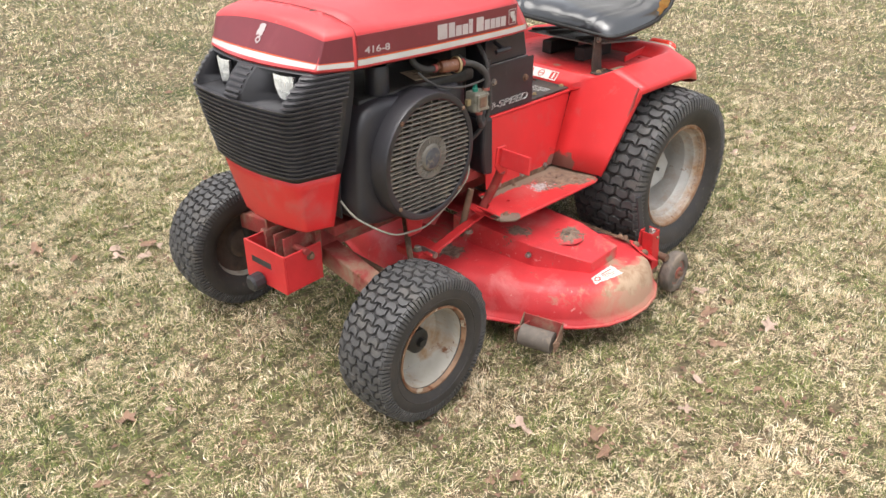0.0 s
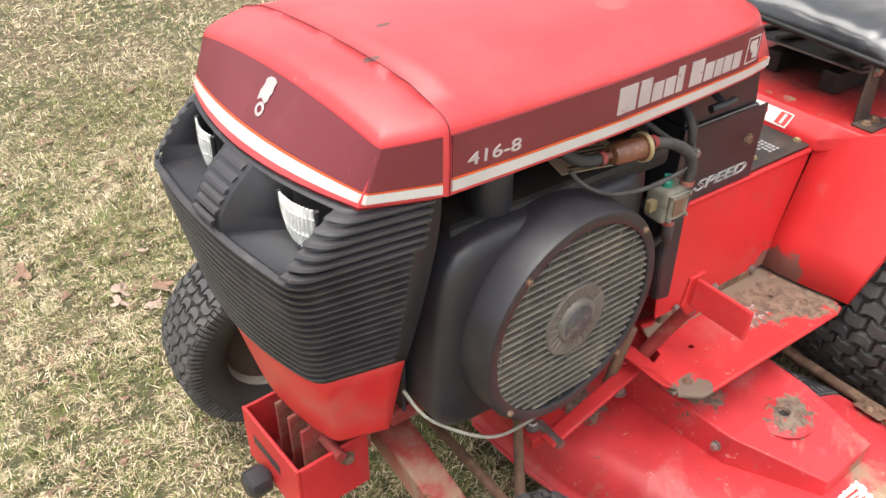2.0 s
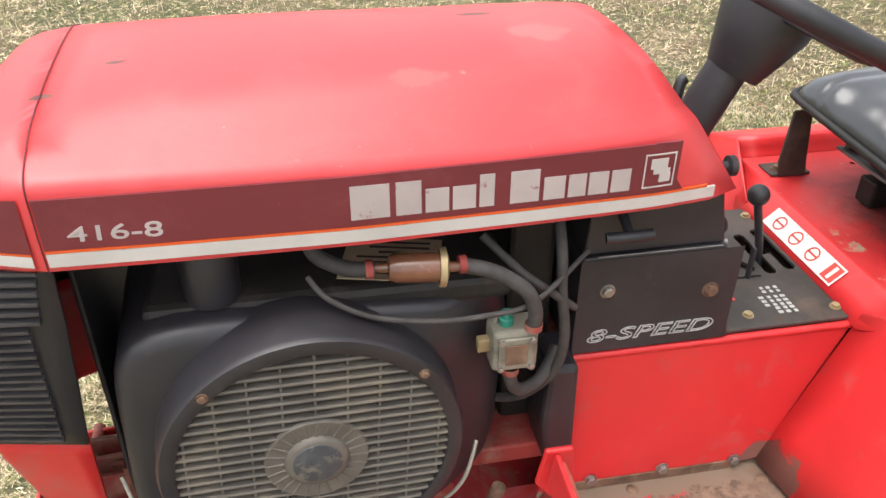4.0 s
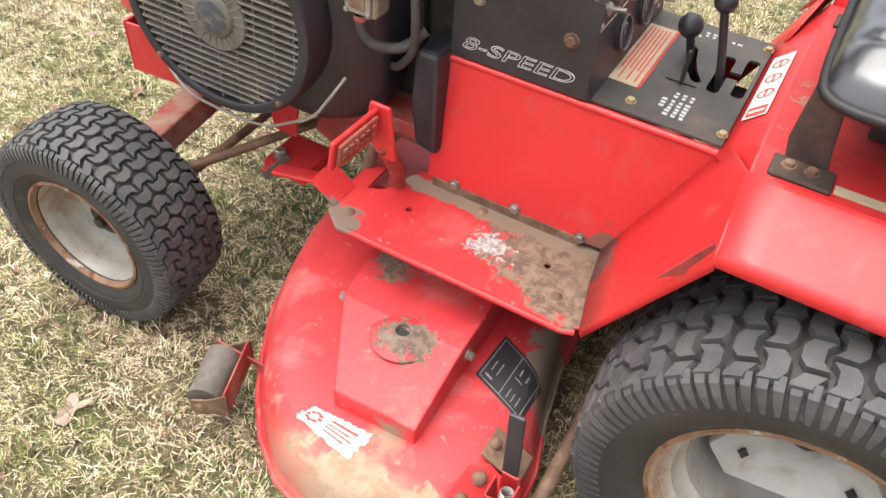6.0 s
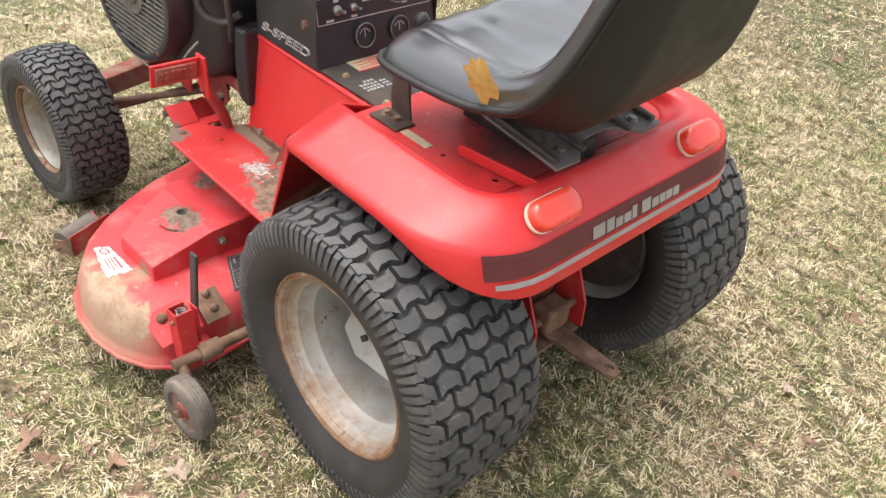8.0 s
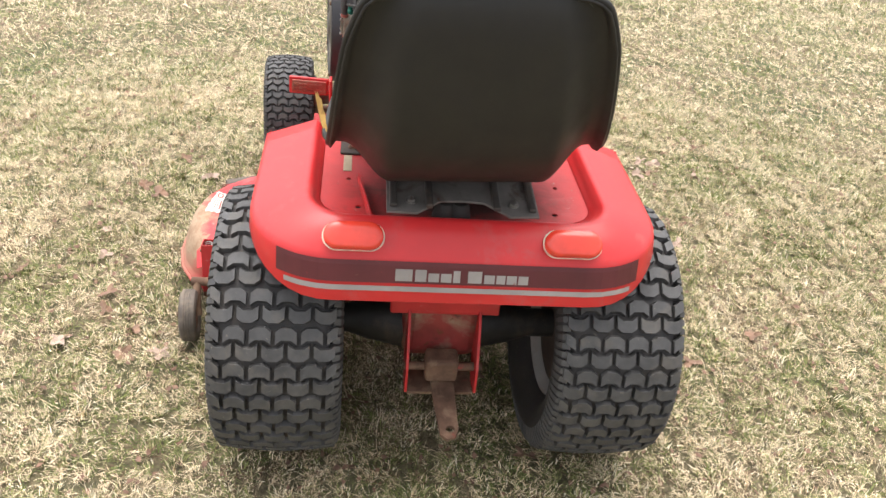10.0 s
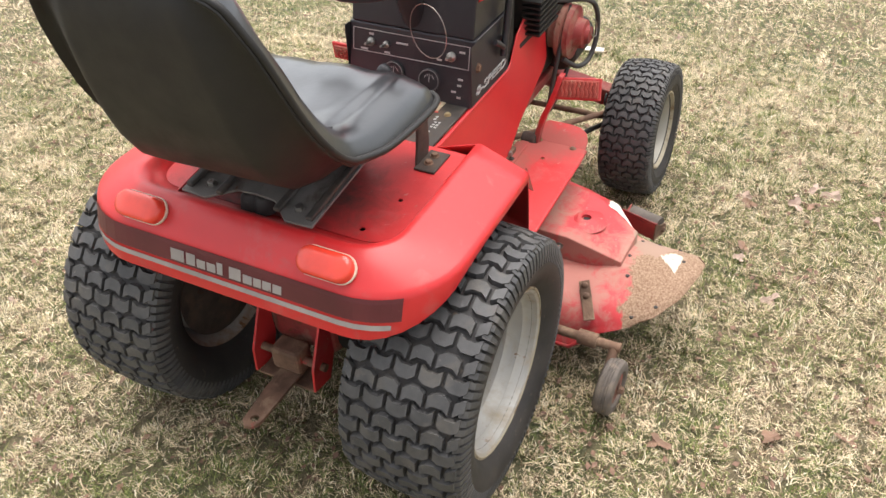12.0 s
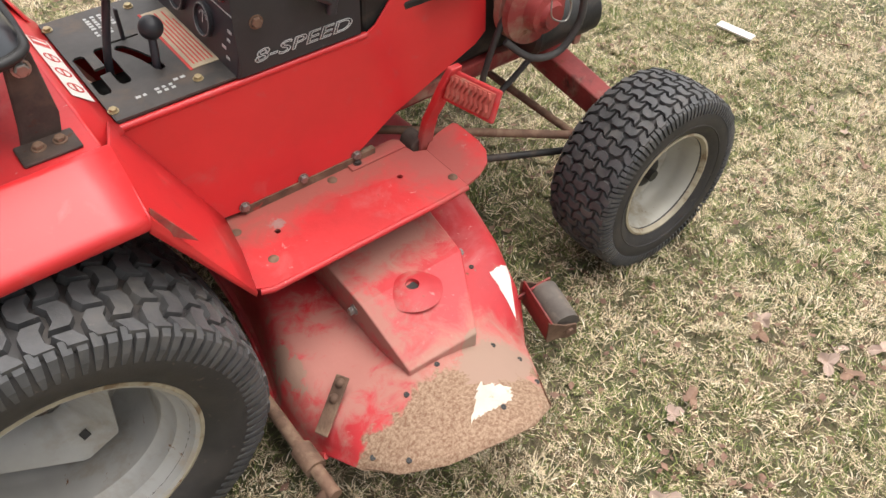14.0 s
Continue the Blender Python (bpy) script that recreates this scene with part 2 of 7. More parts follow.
def rim_rust(m, cx, cz, near, far, colour, rough=0.9, sc=30):
    """Rust that creeps in from a wheel's edge, in streaks."""
    nt = m.node_tree
    p = nt.nodes["Principled BSDF"]
    col = p.inputs["Base Color"].links[0].from_socket
    off = nt.nodes.new("ShaderNodeVectorMath")
    off.operation = "SUBTRACT"
    nt.links.new(coords(nt), off.inputs[0])
    off.inputs[1].default_value = (cx, 0, cz)
    flat = nt.nodes.new("ShaderNodeVectorMath")
    flat.operation = "MULTIPLY"
    nt.links.new(off.outputs[0], flat.inputs[0])
    flat.inputs[1].default_value = (1, 0, 1)
    ln = nt.nodes.new("ShaderNodeVectorMath")
    ln.operation = "LENGTH"
    nt.links.new(flat.outputs[0], ln.inputs[0])
    add = nt.nodes.new("ShaderNodeMath")
    add.operation = "MULTIPLY_ADD"
    nt.links.new(noise_tex(nt, sc, 7, 0.7, 0.5), add.inputs[0])
    add.inputs[1].default_value = (far - near) * 2.2
    nt.links.new(ln.outputs["Value"], add.inputs[2])
    f = ramp(nt, add.outputs[0], near + (far - near) * 1.5, far + (far - near) * 1.5)
    nt.links.new(mixed(nt, f, col, colour), p.inputs["Base Color"])
    return m


RIM = mat("rusty_cream_rim", (0.35, 0.33, 0.29), 0.5, 0.1, var=0.18, scale=9, layers=(((0.29, 0.19, 0.11), 9, 0.50, 0.16, 0.8), ((0.17, 0.07, 0.03), 13, 0.60, 0.06, 0.9), ((0.12, 0.05, 0.025), 70, 0.66, 0.04, 0.9)), bump=0.15)
RIM_REAR = mat("rust_edged_grey_rim", (0.42, 0.41, 0.385), 0.45, 0.1, var=0.14, scale=9, layers=(((0.33, 0.27, 0.20), 8, 0.54, 0.14, 0.7), ((0.20, 0.085, 0.035), 17, 0.645, 0.04, 0.9), ((0.14, 0.06, 0.03), 80, 0.67, 0.03, 0.9)), bump=0.12)
rim_rust(RIM_REAR, 0.0, 0.288, 0.118, 0.166, (0.34, 0.20, 0.10), 0.9, 20)
rim_rust(RIM_REAR, 0.0, 0.288, 0.136, 0.172, (0.20, 0.085, 0.035), 0.9, 40)
RIM_CLEAN = mat("grey_cream_rim", (0.40, 0.375, 0.32), 0.45, 0.1, var=0.14, scale=8, layers=(((0.27, 0.23, 0.16), 9, 0.52, 0.15, 0.8), ((0.15, 0.08, 0.045), 30, 0.67, 0.05, 0.9)), bump=0.08)
RIM_REAR_CLEAN = mat("cream_edged_grey_rim", (0.37, 0.355, 0.33), 0.42, 0.1, var=0.14, scale=8, layers=(((0.29, 0.25, 0.19), 7, 0.53, 0.16, 0.8), ((0.18, 0.085, 0.04), 26, 0.67, 0.03, 0.9), ((0.10, 0.06, 0.04), 90, 0.70, 0.03, 0.9)), bump=0.06)
rim_rust(RIM_REAR_CLEAN, 0.0, 0.288, 0.148, 0.182, (0.34, 0.25, 0.15), 0.8, 24)
RIM_LIP = mat("rusted_rim_lip", (0.23, 0.13, 0.075), 0.6, 0.2, var=0.25, scale=26, layers=((RUST, 22, 0.52, 0.10, 0.9), ((0.42, 0.37, 0.29), 30, 0.58, 0.08, 0.6)), bump=0.3)
RIM_LIP_CREAM = mat("tarnished_cream_rim_lip", (0.36, 0.31, 0.22), 0.55, 0.1, var=0.2, scale=26, layers=(((0.20, 0.135, 0.075), 16, 0.55, 0.10, 0.9), (RUST, 40, 0.66, 0.06, 0.9)), bump=0.25)
VINYL = mat("black_vinyl", (0.017, 0.018, 0.021), 0.30, var=0.2, scale=6, layers=(((0.035, 0.035, 0.037), 10, 0.55, 0.3, 0.40),), bump=0.10, bump_scale=24, coat=0.9, spec=0.9, bump_dist=0.006, coat_rough=0.20)
SEAT_SHELL = mat("black_seat_shell", (0.014, 0.0125, 0.0115), 0.55, var=0.2, scale=7, bump=0.1, bump_scale=200)
FOAM = mat("yellowed_foam", (0.46, 0.27, 0.07), 0.9, var=0.3, scale=30, layers=(((0.20, 0.10, 0.03), 34, 0.55, 0.15, 0.9),), bump=0.6, bump_scale=120)
STEEL = mat("bare_steel", (0.36, 0.34, 0.31), 0.38, 0.85, var=0.2, scale=30, layers=((RUST, 40, 0.62, 0.1, 0.8),))
RUSTY = mat("rusty_steel", (0.15, 0.085, 0.055), 0.8, 0.2, var=0.35, scale=26, layers=(((0.30, 0.20, 0.13), 18, 0.5, 0.2, 0.9), ((0.35, 0.05, 0.04), 12, 0.66, 0.04, 0.7)), bump=0.4)
DARK_RUST = mat("dark_rusty_steel", (0.060, 0.042, 0.034), 0.7, 0.2, var=0.35, scale=26, layers=(((0.13, 0.085, 0.06), 18, 0.54, 0.2, 0.9), ((0.09, 0.04, 0.025), 40, 0.62, 0.06, 0.9)), bump=0.4)
HOSE = mat("perished_rubber_hose", (0.05, 0.045, 0.042), 0.7, var=0.3, scale=40)
CABLE = mat("grey_cable_sheath", (0.32, 0.30, 0.25), 0.6, var=0.2, scale=50)
LENS_RED = mat("red_tail_lens", (0.78, 0.055, 0.03), 0.22, var=0.08, scale=30, coat=0.6)
GASKET = mat("cream_gasket", (0.72, 0.64, 0.50), 0.6, var=0.1)
LENS = mat("ribbed_headlamp_glass", (0.80, 0.80, 0.77), 0.16, 0.15, var=0.25, scale=70, coat=0.8)
LABEL_FADED = mat("faded_cream_label", (0.60, 0.52, 0.42), 0.7, var=0.12, scale=24, layers=(((0.42, 0.26, 0.20), 30, 0.60, 0.08, 0.75),))
RUBBER_DUSTY = mat("dusty_roller_rubber", (0.115, 0.095, 0.08), 0.75, var=0.3, scale=20, layers=(((0.21, 0.165, 0.125), 22, 0.5, 0.2, 0.8),), bump=0.2)
PAPER = mat("weathered_white_label", (0.72, 0.66, 0.60), 0.6, var=0.08, scale=20, layers=(((0.55, 0.28, 0.24), 24, 0.68, 0.04, 0.7),))
LABEL_RED = mat("red_label_print", (0.55, 0.05, 0.04), 0.6)
LABEL_TAN = mat("yellowed_label", (0.46, 0.36, 0.24), 0.6, var=0.15, scale=40)
PLATE = mat("console_plate_paint", (0.062, 0.053, 0.047), 0.5, 0.2, var=0.3, scale=14, layers=(((0.14, 0.10, 0.075), 13, 0.52, 0.2, 0.75), (RUST, 40, 0.66, 0.06, 0.9)), bump=0.15)
GREY_PLATE = mat("dusty_grey_steel", (0.20, 0.18, 0.165), 0.55, 0.3, var=0.25, scale=14, layers=(((0.12, 0.085, 0.065), 15, 0.53, 0.15, 0.85), (RUST, 45, 0.66, 0.06, 0.9)), bump=0.15)
FILTER = mat("amber_filter_plastic", (0.16, 0.065, 0.035), 0.25, var=0.2, scale=30, coat=0.4)
BRASS = mat("dull_brass", (0.40, 0.31, 0.17), 0.5, 0.5, var=0.2, scale=40)
ALLOY = mat("dirty_cast_alloy", (0.27, 0.25, 0.20), 0.6, 0.4, var=0.25, scale=30, layers=(((0.10, 0.085, 0.06), 26, 0.55, 0.2, 0.9),), bump=0.3)
GREEN = mat("green_fitting", (0.02, 0.20, 0.14), 0.5)
DIM_PRINT = mat("dim_grey_print", (0.22, 0.21, 0.20), 0.6, var=0.2, scale=60)
WHITE_PRINT = mat("white_print", (0.46, 0.45, 0.43), 0.5, var=0.1, scale=30)
RED_RUBBER = mat("faded_red_pedal_rubber", (0.36, 0.07, 0.05), 0.7, var=0.2, scale=20, layers=((DUST, 16, 0.54, 0.2, 0.9),))
CONCRETE = mat("pale_concrete", (0.62, 0.59, 0.54), 0.85, var=0.08, scale=4, layers=(((0.48, 0.45, 0.40), 12, 0.6, 0.2, 0.9),), bump=0.3, bump_scale=120)
ASPHALT = mat("worn_asphalt", (0.11, 0.108, 0.105), 0.85, var=0.25, scale=14, layers=(((0.19, 0.18, 0.17), 60, 0.55, 0.2, 0.9),), bump=0.5, bump_scale=120)
LEAF = mat("dead_leaf", (0.22, 0.13, 0.085), 0.75, var=0.35, scale=25)
LEAF_PALE = mat("bleached_leaf", (0.40, 0.29, 0.23), 0.75, var=0.2, scale=25)


# ---- mesh helpers ----
def part(name, bm, material, parent=None, label="", smooth=None, bevel=0.0, outward=None):
    """Links a bmesh as one mesh object under a thing or part."""
    bmesh.ops.recalc_face_normals(bm, faces=bm.faces)
    if outward:
        mid = Vector(outward)
        if sum(f.normal.dot(f.calc_center_median() - mid) * f.calc_area() for f in bm.faces) < 0:
            bmesh.ops.reverse_faces(bm, faces=bm.faces)
    me = bpy.data.meshes.new(name)
    bm.to_mesh(me)
    bm.free()
    ob = new(name, me)
    for m in material if isinstance(material, (list, tuple)) else [material]:
        me.materials.append(m)
    if smooth is not None:
        me.shade_smooth()
        me.set_sharp_from_angle(angle=radians(smooth))
    if bevel:
        b = ob.modifiers.new("bevel", "BEVEL")
        b.width, b.segments, b.limit_method, b.angle_limit = bevel, 2, "ANGLE", radians(40)
        b.harden_normals = False
    if parent:
        ob.parent = parent
        ob.matrix_parent_inverse = parent.matrix_world.inverted()
    if label:
        ob["label"] = label
    return ob


def box(bm, lo, hi, m=None):
    vs = [bm.verts.new(Vector((x, y, z))) for x in (lo[0], hi[0]) for y in (lo[1], hi[1]) for z in (lo[2], hi[2])]
    for f in ((0, 1, 3, 2), (4, 6, 7, 5), (0, 4, 5, 1), (2, 3, 7, 6), (0, 2, 6, 4), (1, 5, 7, 3)):
        bm.faces.new([vs[i] for i in f])
    if m is not None:
        for v in vs:
            v.co = m @ v.co
    return bm


def cube(lo, hi, m=None):
    return box(bmesh.new(), lo, hi, m)


def loft(bm, rings, closed=True, cap=False):
    """Quads between rings of points; closed: each ring is a loop."""
    rows = [[bm.verts.new(Vector(p)) for p in r] for r in rings]
    n = len(rows[0])
    for a, b in zip(rows, rows[1:]):
        for i in range(n if closed else n - 1):
            j = (i + 1) % n
            bm.faces.new((a[i], a[j], b[j], b[i]))
    if cap:
        for r in (rows[0], rows[-1]):
            bm.faces.new(r)
    return rows


def prism(bm, poly, a, b, axis="y"):
    """A flat outline, given in the two other axes, drawn out from a to b along an axis."""
    def at(p, h):
        return {"x": (h, p[0], p[1]), "y": (p[0], h, p[1]), "z": (p[0], p[1], h)}[axis]
    loft(bm, [[at(p, a) for p in poly], [at(p, b) for p in poly]], True, True)
    return bm


def lathe(bm, prof, centre=(0, 0, 0), axis="y", n=48, closed=False):
    """Turns (radius, height) pairs about an axis through the centre."""
    rings = []
    for r, h in prof + (prof[:1] if closed else []):
        ring = []
        for k in range(n):
            a = 2 * math.pi * k / n
            u, v = r * math.cos(a), r * math.sin(a)
            p = {"x": (h, u, v), "y": (u, h, v), "z": (u, v, h)}[axis]
            ring.append(Vector(centre) + Vector(p))
        rings.append(ring)
    loft(bm, rings)
    bmesh.ops.remove_doubles(bm, verts=bm.verts, dist=1e-5)
    return bm


def smooth_path(pts, steps=6):
    out = []
    p = [Vector(pts[0])] + [Vector(q) for q in pts] + [Vector(pts[-1])]
    for i in range(1, len(p) - 2):
        for k in range(steps):
            t = k / steps
            a, b, c, d = p[i - 1], p[i], p[i + 1], p[i + 2]
            out.append(0.5 * ((2 * b) + (c - a) * t + (2 * a - 5 * b + 4 * c - d) * t * t + (3 * b - a - 3 * c + d) * t ** 3))
    return out + [p[-2]]


def tube(bm, pts, r, n=10, steps=6):
    path = smooth_path(pts, steps) if steps else [Vector(p) for p in pts]
    rings, up = [], Vector((0.13, 0.27, 0.95))
    for i, c in enumerate(path):
        d = (path[min(i + 1, len(path) - 1)] - path[max(i - 1, 0)]).normalized()
        s = d.cross(up).normalized()
        w = s.cross(d)
        up = w
        rings.append([c + s * r * math.cos(2 * math.pi * k / n) + w * r * math.sin(2 * math.pi * k / n) for k in range(n)])
    loft(bm, rings, True, True)
    return bm


def rod(bm, a, b, r, n=14):
    return tube(bm, [a, b], r, n, 0)


def ball(bm, c, r, n=20):
    m = bmesh.ops.create_uvsphere(bm, u_segments=n, v_segments=n // 2 + 2, radius=r)
    bmesh.ops.translate(bm, verts=m["verts"], vec=c)
    return bm


def sheet(outer, holes=(), thick=0.003, m=None, top=0.0):
    """A flat plate in x and y with real holes; its top face lies at height top."""
    bm = bmesh.new()
    edges = []
    for loop in (outer, *holes):
        vs = [bm.verts.new((x, y, top)) for x, y in loop]
        edges += [bm.edges.new((vs[i], vs[(i + 1) % len(vs)])) for i in range(len(vs))]
    bmesh.ops.triangle_fill(bm, use_beauty=True, use_dissolve=False, edges=edges)
    r = bmesh.ops.extrude_face_region(bm, geom=list(bm.faces))
    bmesh.ops.translate(bm, verts=[v for v in r["geom"] if isinstance(v, bmesh.types.BMVert)], vec=(0, 0, -thick))
    if m is not None:
        bm.transform(m)
    return bm


def circle(cx, cy, r, n=14):
    return [(cx + r * math.cos(2 * math.pi * k / n), cy + r * math.sin(2 * math.pi * k / n)) for k in range(n)]


def rounded(x0, y0, x1, y1, r, n=5):
    out = []
    for cx, cy, a in ((x1 - r, y1 - r, 0), (x0 + r, y1 - r, 90), (x0 + r, y0 + r, 180), (x1 - r, y0 + r, 270)):
        out += [(cx + r * math.cos(radians(a + 90 * k / n)), cy + r * math.sin(radians(a + 90 * k / n))) for k in range(n + 1)]
    return out


def bolt(bm, c, r=0.007, axis="z", h=0.005, sign=1):
    """A hexagon head on a washer."""
    lathe(bm, [(0.0001, 0), (r * 1.35, 0), (r * 1.35, sign * h * 0.25), (r, sign * h * 0.25)], c, axis, 12)
    lathe(bm, [(r, sign * h * 0.25), (r, sign * h), (r * 0.8, sign * h * 1.15), (0.0001, sign * h * 1.15)], c, axis, 6)
    return bm


def lettering(name, text, size, m, material, parent, label="", squash=1.0, shear=0.0, outline=False, bold=0.0):
    cu = bpy.data.curves.new(name, "FONT")
    cu.body, cu.size, cu.extrude, cu.align_x, cu.shear = text, size, 0.0006, "LEFT", shear
    if bold:
        cu.offset = size * bold
    if outline:
        cu.fill_mode, cu.bevel_depth = "NONE", size * 0.014
    tmp = bpy.data.objects.new("tmp", cu)
    me = bpy.data.meshes.new_from_object(tmp)
    bpy.data.objects.remove(tmp)
    me.name = name
    me.transform(m @ Matrix.Diagonal((squash, 1, 1, 1)))
    ob = new(name, me)
    me.materials.clear()
    me.materials.append(material)
    ob.parent = parent
    ob.matrix_parent_inverse = parent.matrix_world.inverted()
    if label:
        ob["label"] = label
    return ob


def basis(origin, right, up):
    """A pose whose x runs along right and y along up."""
    r, u = Vector(right).normalized(), Vector(up)
    n = r.cross(u).normalized()
    u = n.cross(r)
    m = Matrix((r, u, n)).transposed().to_4x4()
    m.translation = Vector(origin)
    return m


# ---- the garden tractor: x ahead, y to its left, rear axle over x = 0 ----
tractor = tagged(new("garden_tractor"), "weathered red garden tractor with mower deck, parked on the lawn", "tractor")


# wheels
def tread(radius, half, rows, cols, width, length, crown, kind):
    """Rubber lugs in staggered rows about the y axis."""
    bm = bmesh.new()
    pitch = 2 * math.pi / rows
    for k in range(rows):
        shift = 0.5 if k % 2 else 0.0
        for c in range(-cols, cols + 1):
            mid = (c + shift) * width
            lo, hi = mid - width * 0.415, mid + width * 0.415
            lo, hi = max(lo, -half), min(hi, half)
            if hi - lo < width * 0.2:
                continue
            top, low = [], []
            knots = (0.0, 0.27, 0.73, 1.0)
            for f in knots:
                y = lo + (hi - lo) * f
                # one wave across all rows, so that staggered lugs nest
                ph = (y / width) % 1.0
                wave = abs(ph * 2 - 1)
                off = kind * (min(0.8, max(0.2, wave)) - 0.5)
                for e in (-0.5, 0.5):
                    a = (k + off + e * 0.64) * pitch
                    a2 = (k + off + e * 0.78) * pitch
                    r = radius - crown * (y / half) ** 2
                    rb = r - length
                    top.append(Vector((r * math.sin(a), y, -r * math.cos(a))))
                    low.append(Vector((rb * math.sin(a2), y * 1.0, -rb * math.cos(a2))))
            tv = [bm.verts.new(p) for p in top]
            lv = [bm.verts.new(p) for p in low]
            for i in range(3):
                bm.faces.new((tv[2 * i], tv[2 * i + 1], tv[2 * i + 3], tv[2 * i + 2]))
                bm.faces.new((tv[2 * i], tv[2 * i + 2], lv[2 * i + 2], lv[2 * i]))
                bm.faces.new((tv[2 * i + 3], tv[2 * i + 1], lv[2 * i + 1], lv[2 * i + 3]))
            bm.faces.new((tv[1], tv[0], lv[0], lv[1]))
            bm.faces.new((tv[6], tv[7], lv[7], lv[6]))
        # shoulder ribs running down on to the sidewall
        for s in (-1, 1):
          for part_k in (-0.25, 0.25):
            # a long rib from the outer lug down on to the sidewall
            pts = []
            for y, r, wd in ((half * 0.93, radius - crown * 0.9, 0.18), (half * 1.045, radius - crown - length * 0.75, 0.17), (half * 1.085, radius - crown - length * 2.2, 0.15), (half * 1.092, radius - crown - length * 3.6, 0.09)):
                for a in ((k + part_k - wd) * pitch, (k + part_k + wd) * pitch):
                    pts.append(bm.verts.new((r * math.sin(a), s * y, -r * math.cos(a))))
            deep = [bm.verts.new((v.co.x * 0.965, v.co.y * 0.90, v.co.z * 0.965)) for v in pts]
            for i in (0, 2, 4):
                bm.faces.new((pts[i], pts[i + 1], pts[i + 3], pts[i + 2]))
                bm.faces.new((pts[i], pts[i + 2], deep[i + 2], deep[i]))
                bm.faces.new((pts[i + 1], pts[i + 3], deep[i + 3], deep[i + 1]))
            bm.faces.new((pts[6], pts[7], deep[7], deep[6]))
    return bm


def rear_wheel(side, rim_mat, label, phase):
    s = side
    y0 = s * 0.337
    bm = bmesh.new()
    # deep dished wheel: outer lip, barrel, inner lip, disc set well inward
    lathe(bm, [(0.172, s * 0.104), (0.176, s * 0.100), (0.174, s * 0.094), (0.163, s * 0.092), (0.158, s * 0.080), (0.150, s * 0.074), (0.147, s * 0.055), (0.139, s * 0.045), (0.137, -s * 0.020),
               (0.135, -s * 0.050), (0.124, -s * 0.064), (0.0005, -s * 0.066)], (0, y0, 0.288), n=64)
    lathe(bm, [(0.172, s * 0.104), (0.166, s * 0.101), (0.163, s * 0.092)], (0, y0, 0.288), n=64)
    lathe(bm, [(0.137, -s * 0.020), (0.147, -s * 0.06), (0.158, -s * 0.085), (0.174, -s * 0.098)], (0, y0, 0.288), n=64)
    w = part("rear_wheel", bm, rim_mat, tractor, label, smooth=35)
    bm = bmesh.new()
    lathe(bm, [(0.1635, s * 0.0935), (0.1735, s * 0.106), (0.1785, s * 0.1045), (0.1770, s * 0.098)], (0, y0, 0.288), n=64)
    part("rim_lip", bm, RIM_LIP if s > 0 else RIM_LIP_CREAM, w, smooth=50)
    bm = bmesh.new()
    lathe(bm, [(0.162, 0.090), (0.178, 0.103), (0.190, 0.114), (0.205, 0.122), (0.225, 0.1275), (0.243, 0.127), (0.256, 0.122), (0.266, 0.112), (0.2715, 0.09), (0.2745, 0.05), (0.2755, 0.0),
               (0.2745, -0.05), (0.2715, -0.09), (0.266, -0.112), (0.256, -0.122), (0.243, -0.127), (0.225, -0.1275), (0.205, -0.122), (0.190, -0.114), (0.178, -0.103), (0.162, -0.09)], (0, y0, 0.288), n=72, closed=True)
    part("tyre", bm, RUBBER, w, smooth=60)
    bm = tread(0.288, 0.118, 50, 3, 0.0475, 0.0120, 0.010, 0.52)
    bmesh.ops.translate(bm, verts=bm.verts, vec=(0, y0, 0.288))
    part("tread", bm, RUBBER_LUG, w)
    bm = bmesh.new()
    lathe(bm, [(0.030, -s * 0.066), (0.028, -s * 0.052), (0.016, -s * 0.050), (0.015, -s * 0.040), (0.0005, -s * 0.040)], (0, y0, 0.288), n=32)
    part("hub", bm, DARK_RUST, w, smooth=40)
    # three-lobed pressing on the disc with clipped corners and square holes
    lobes = []
    for k in range(96):
        a = 2 * math.pi * k / 96
        b = (a - phase + math.pi / 3) % (2 * math.pi / 3) - math.pi / 3
        r = min(0.088 / max(0.05, math.cos(math.pi / 3 - abs(b))), 0.122 / math.cos(b))
        lobes.append((r * math.cos(a), r * math.sin(a)))
    bm = bmesh.new()
    loft(bm, [[(x * k, y0 + s * h, 0.288 + z * k) for x, z in lobes] for k, h in ((1.0, -0.060), (0.995, -0.016), (0.985, -0.009), (0.965, -0.006), (0.92, -0.007), (0.60, -0.030), (0.42, -0.048), (0.36, -0.060))], True, False)
    part("disc_pressing", bm, rim_mat, w, smooth=38)
    for k in range(3):
        a = 2 * math.pi * k / 3 + phase
        m = Matrix.Translation((0.082 * math.cos(a), y0 - s * 0.0180, 0.288 + 0.082 * math.sin(a))) @ Matrix.Rotation(-a, 4, "Y") @ Matrix.Rotation(s * 0.62, 4, "Z")
        part("square_hole", cube((-0.006, -0.0025, -0.006), (0.006, 0.0025, 0.006), m), DARK, w)
    bm = lathe(bmesh.new(), [(0.140, -s * 0.068), (0.120, -s * 0.072), (0.06, -s * 0.078), (0.0005, -s * 0.078)], (0, y0, 0.288), n=48)
    part("brake_side", bm, DARK_RUST, w, smooth=40)
    bm = rod(bmesh.new(), (0.05, y0 + s * 0.03, 0.288 + 0.13), (0.045, y0 + s * 0.055, 0.288 + 0.122), 0.004)
    part("valve_stem", bm, HOSE, w)
    return w


rear_wheel(1, RIM_REAR, "rust-streaked cream steel wheel with turf tyre", 1.43)
rear_wheel(-1, RIM_REAR_CLEAN, "grey cream steel wheel with turf tyre", 0.94)


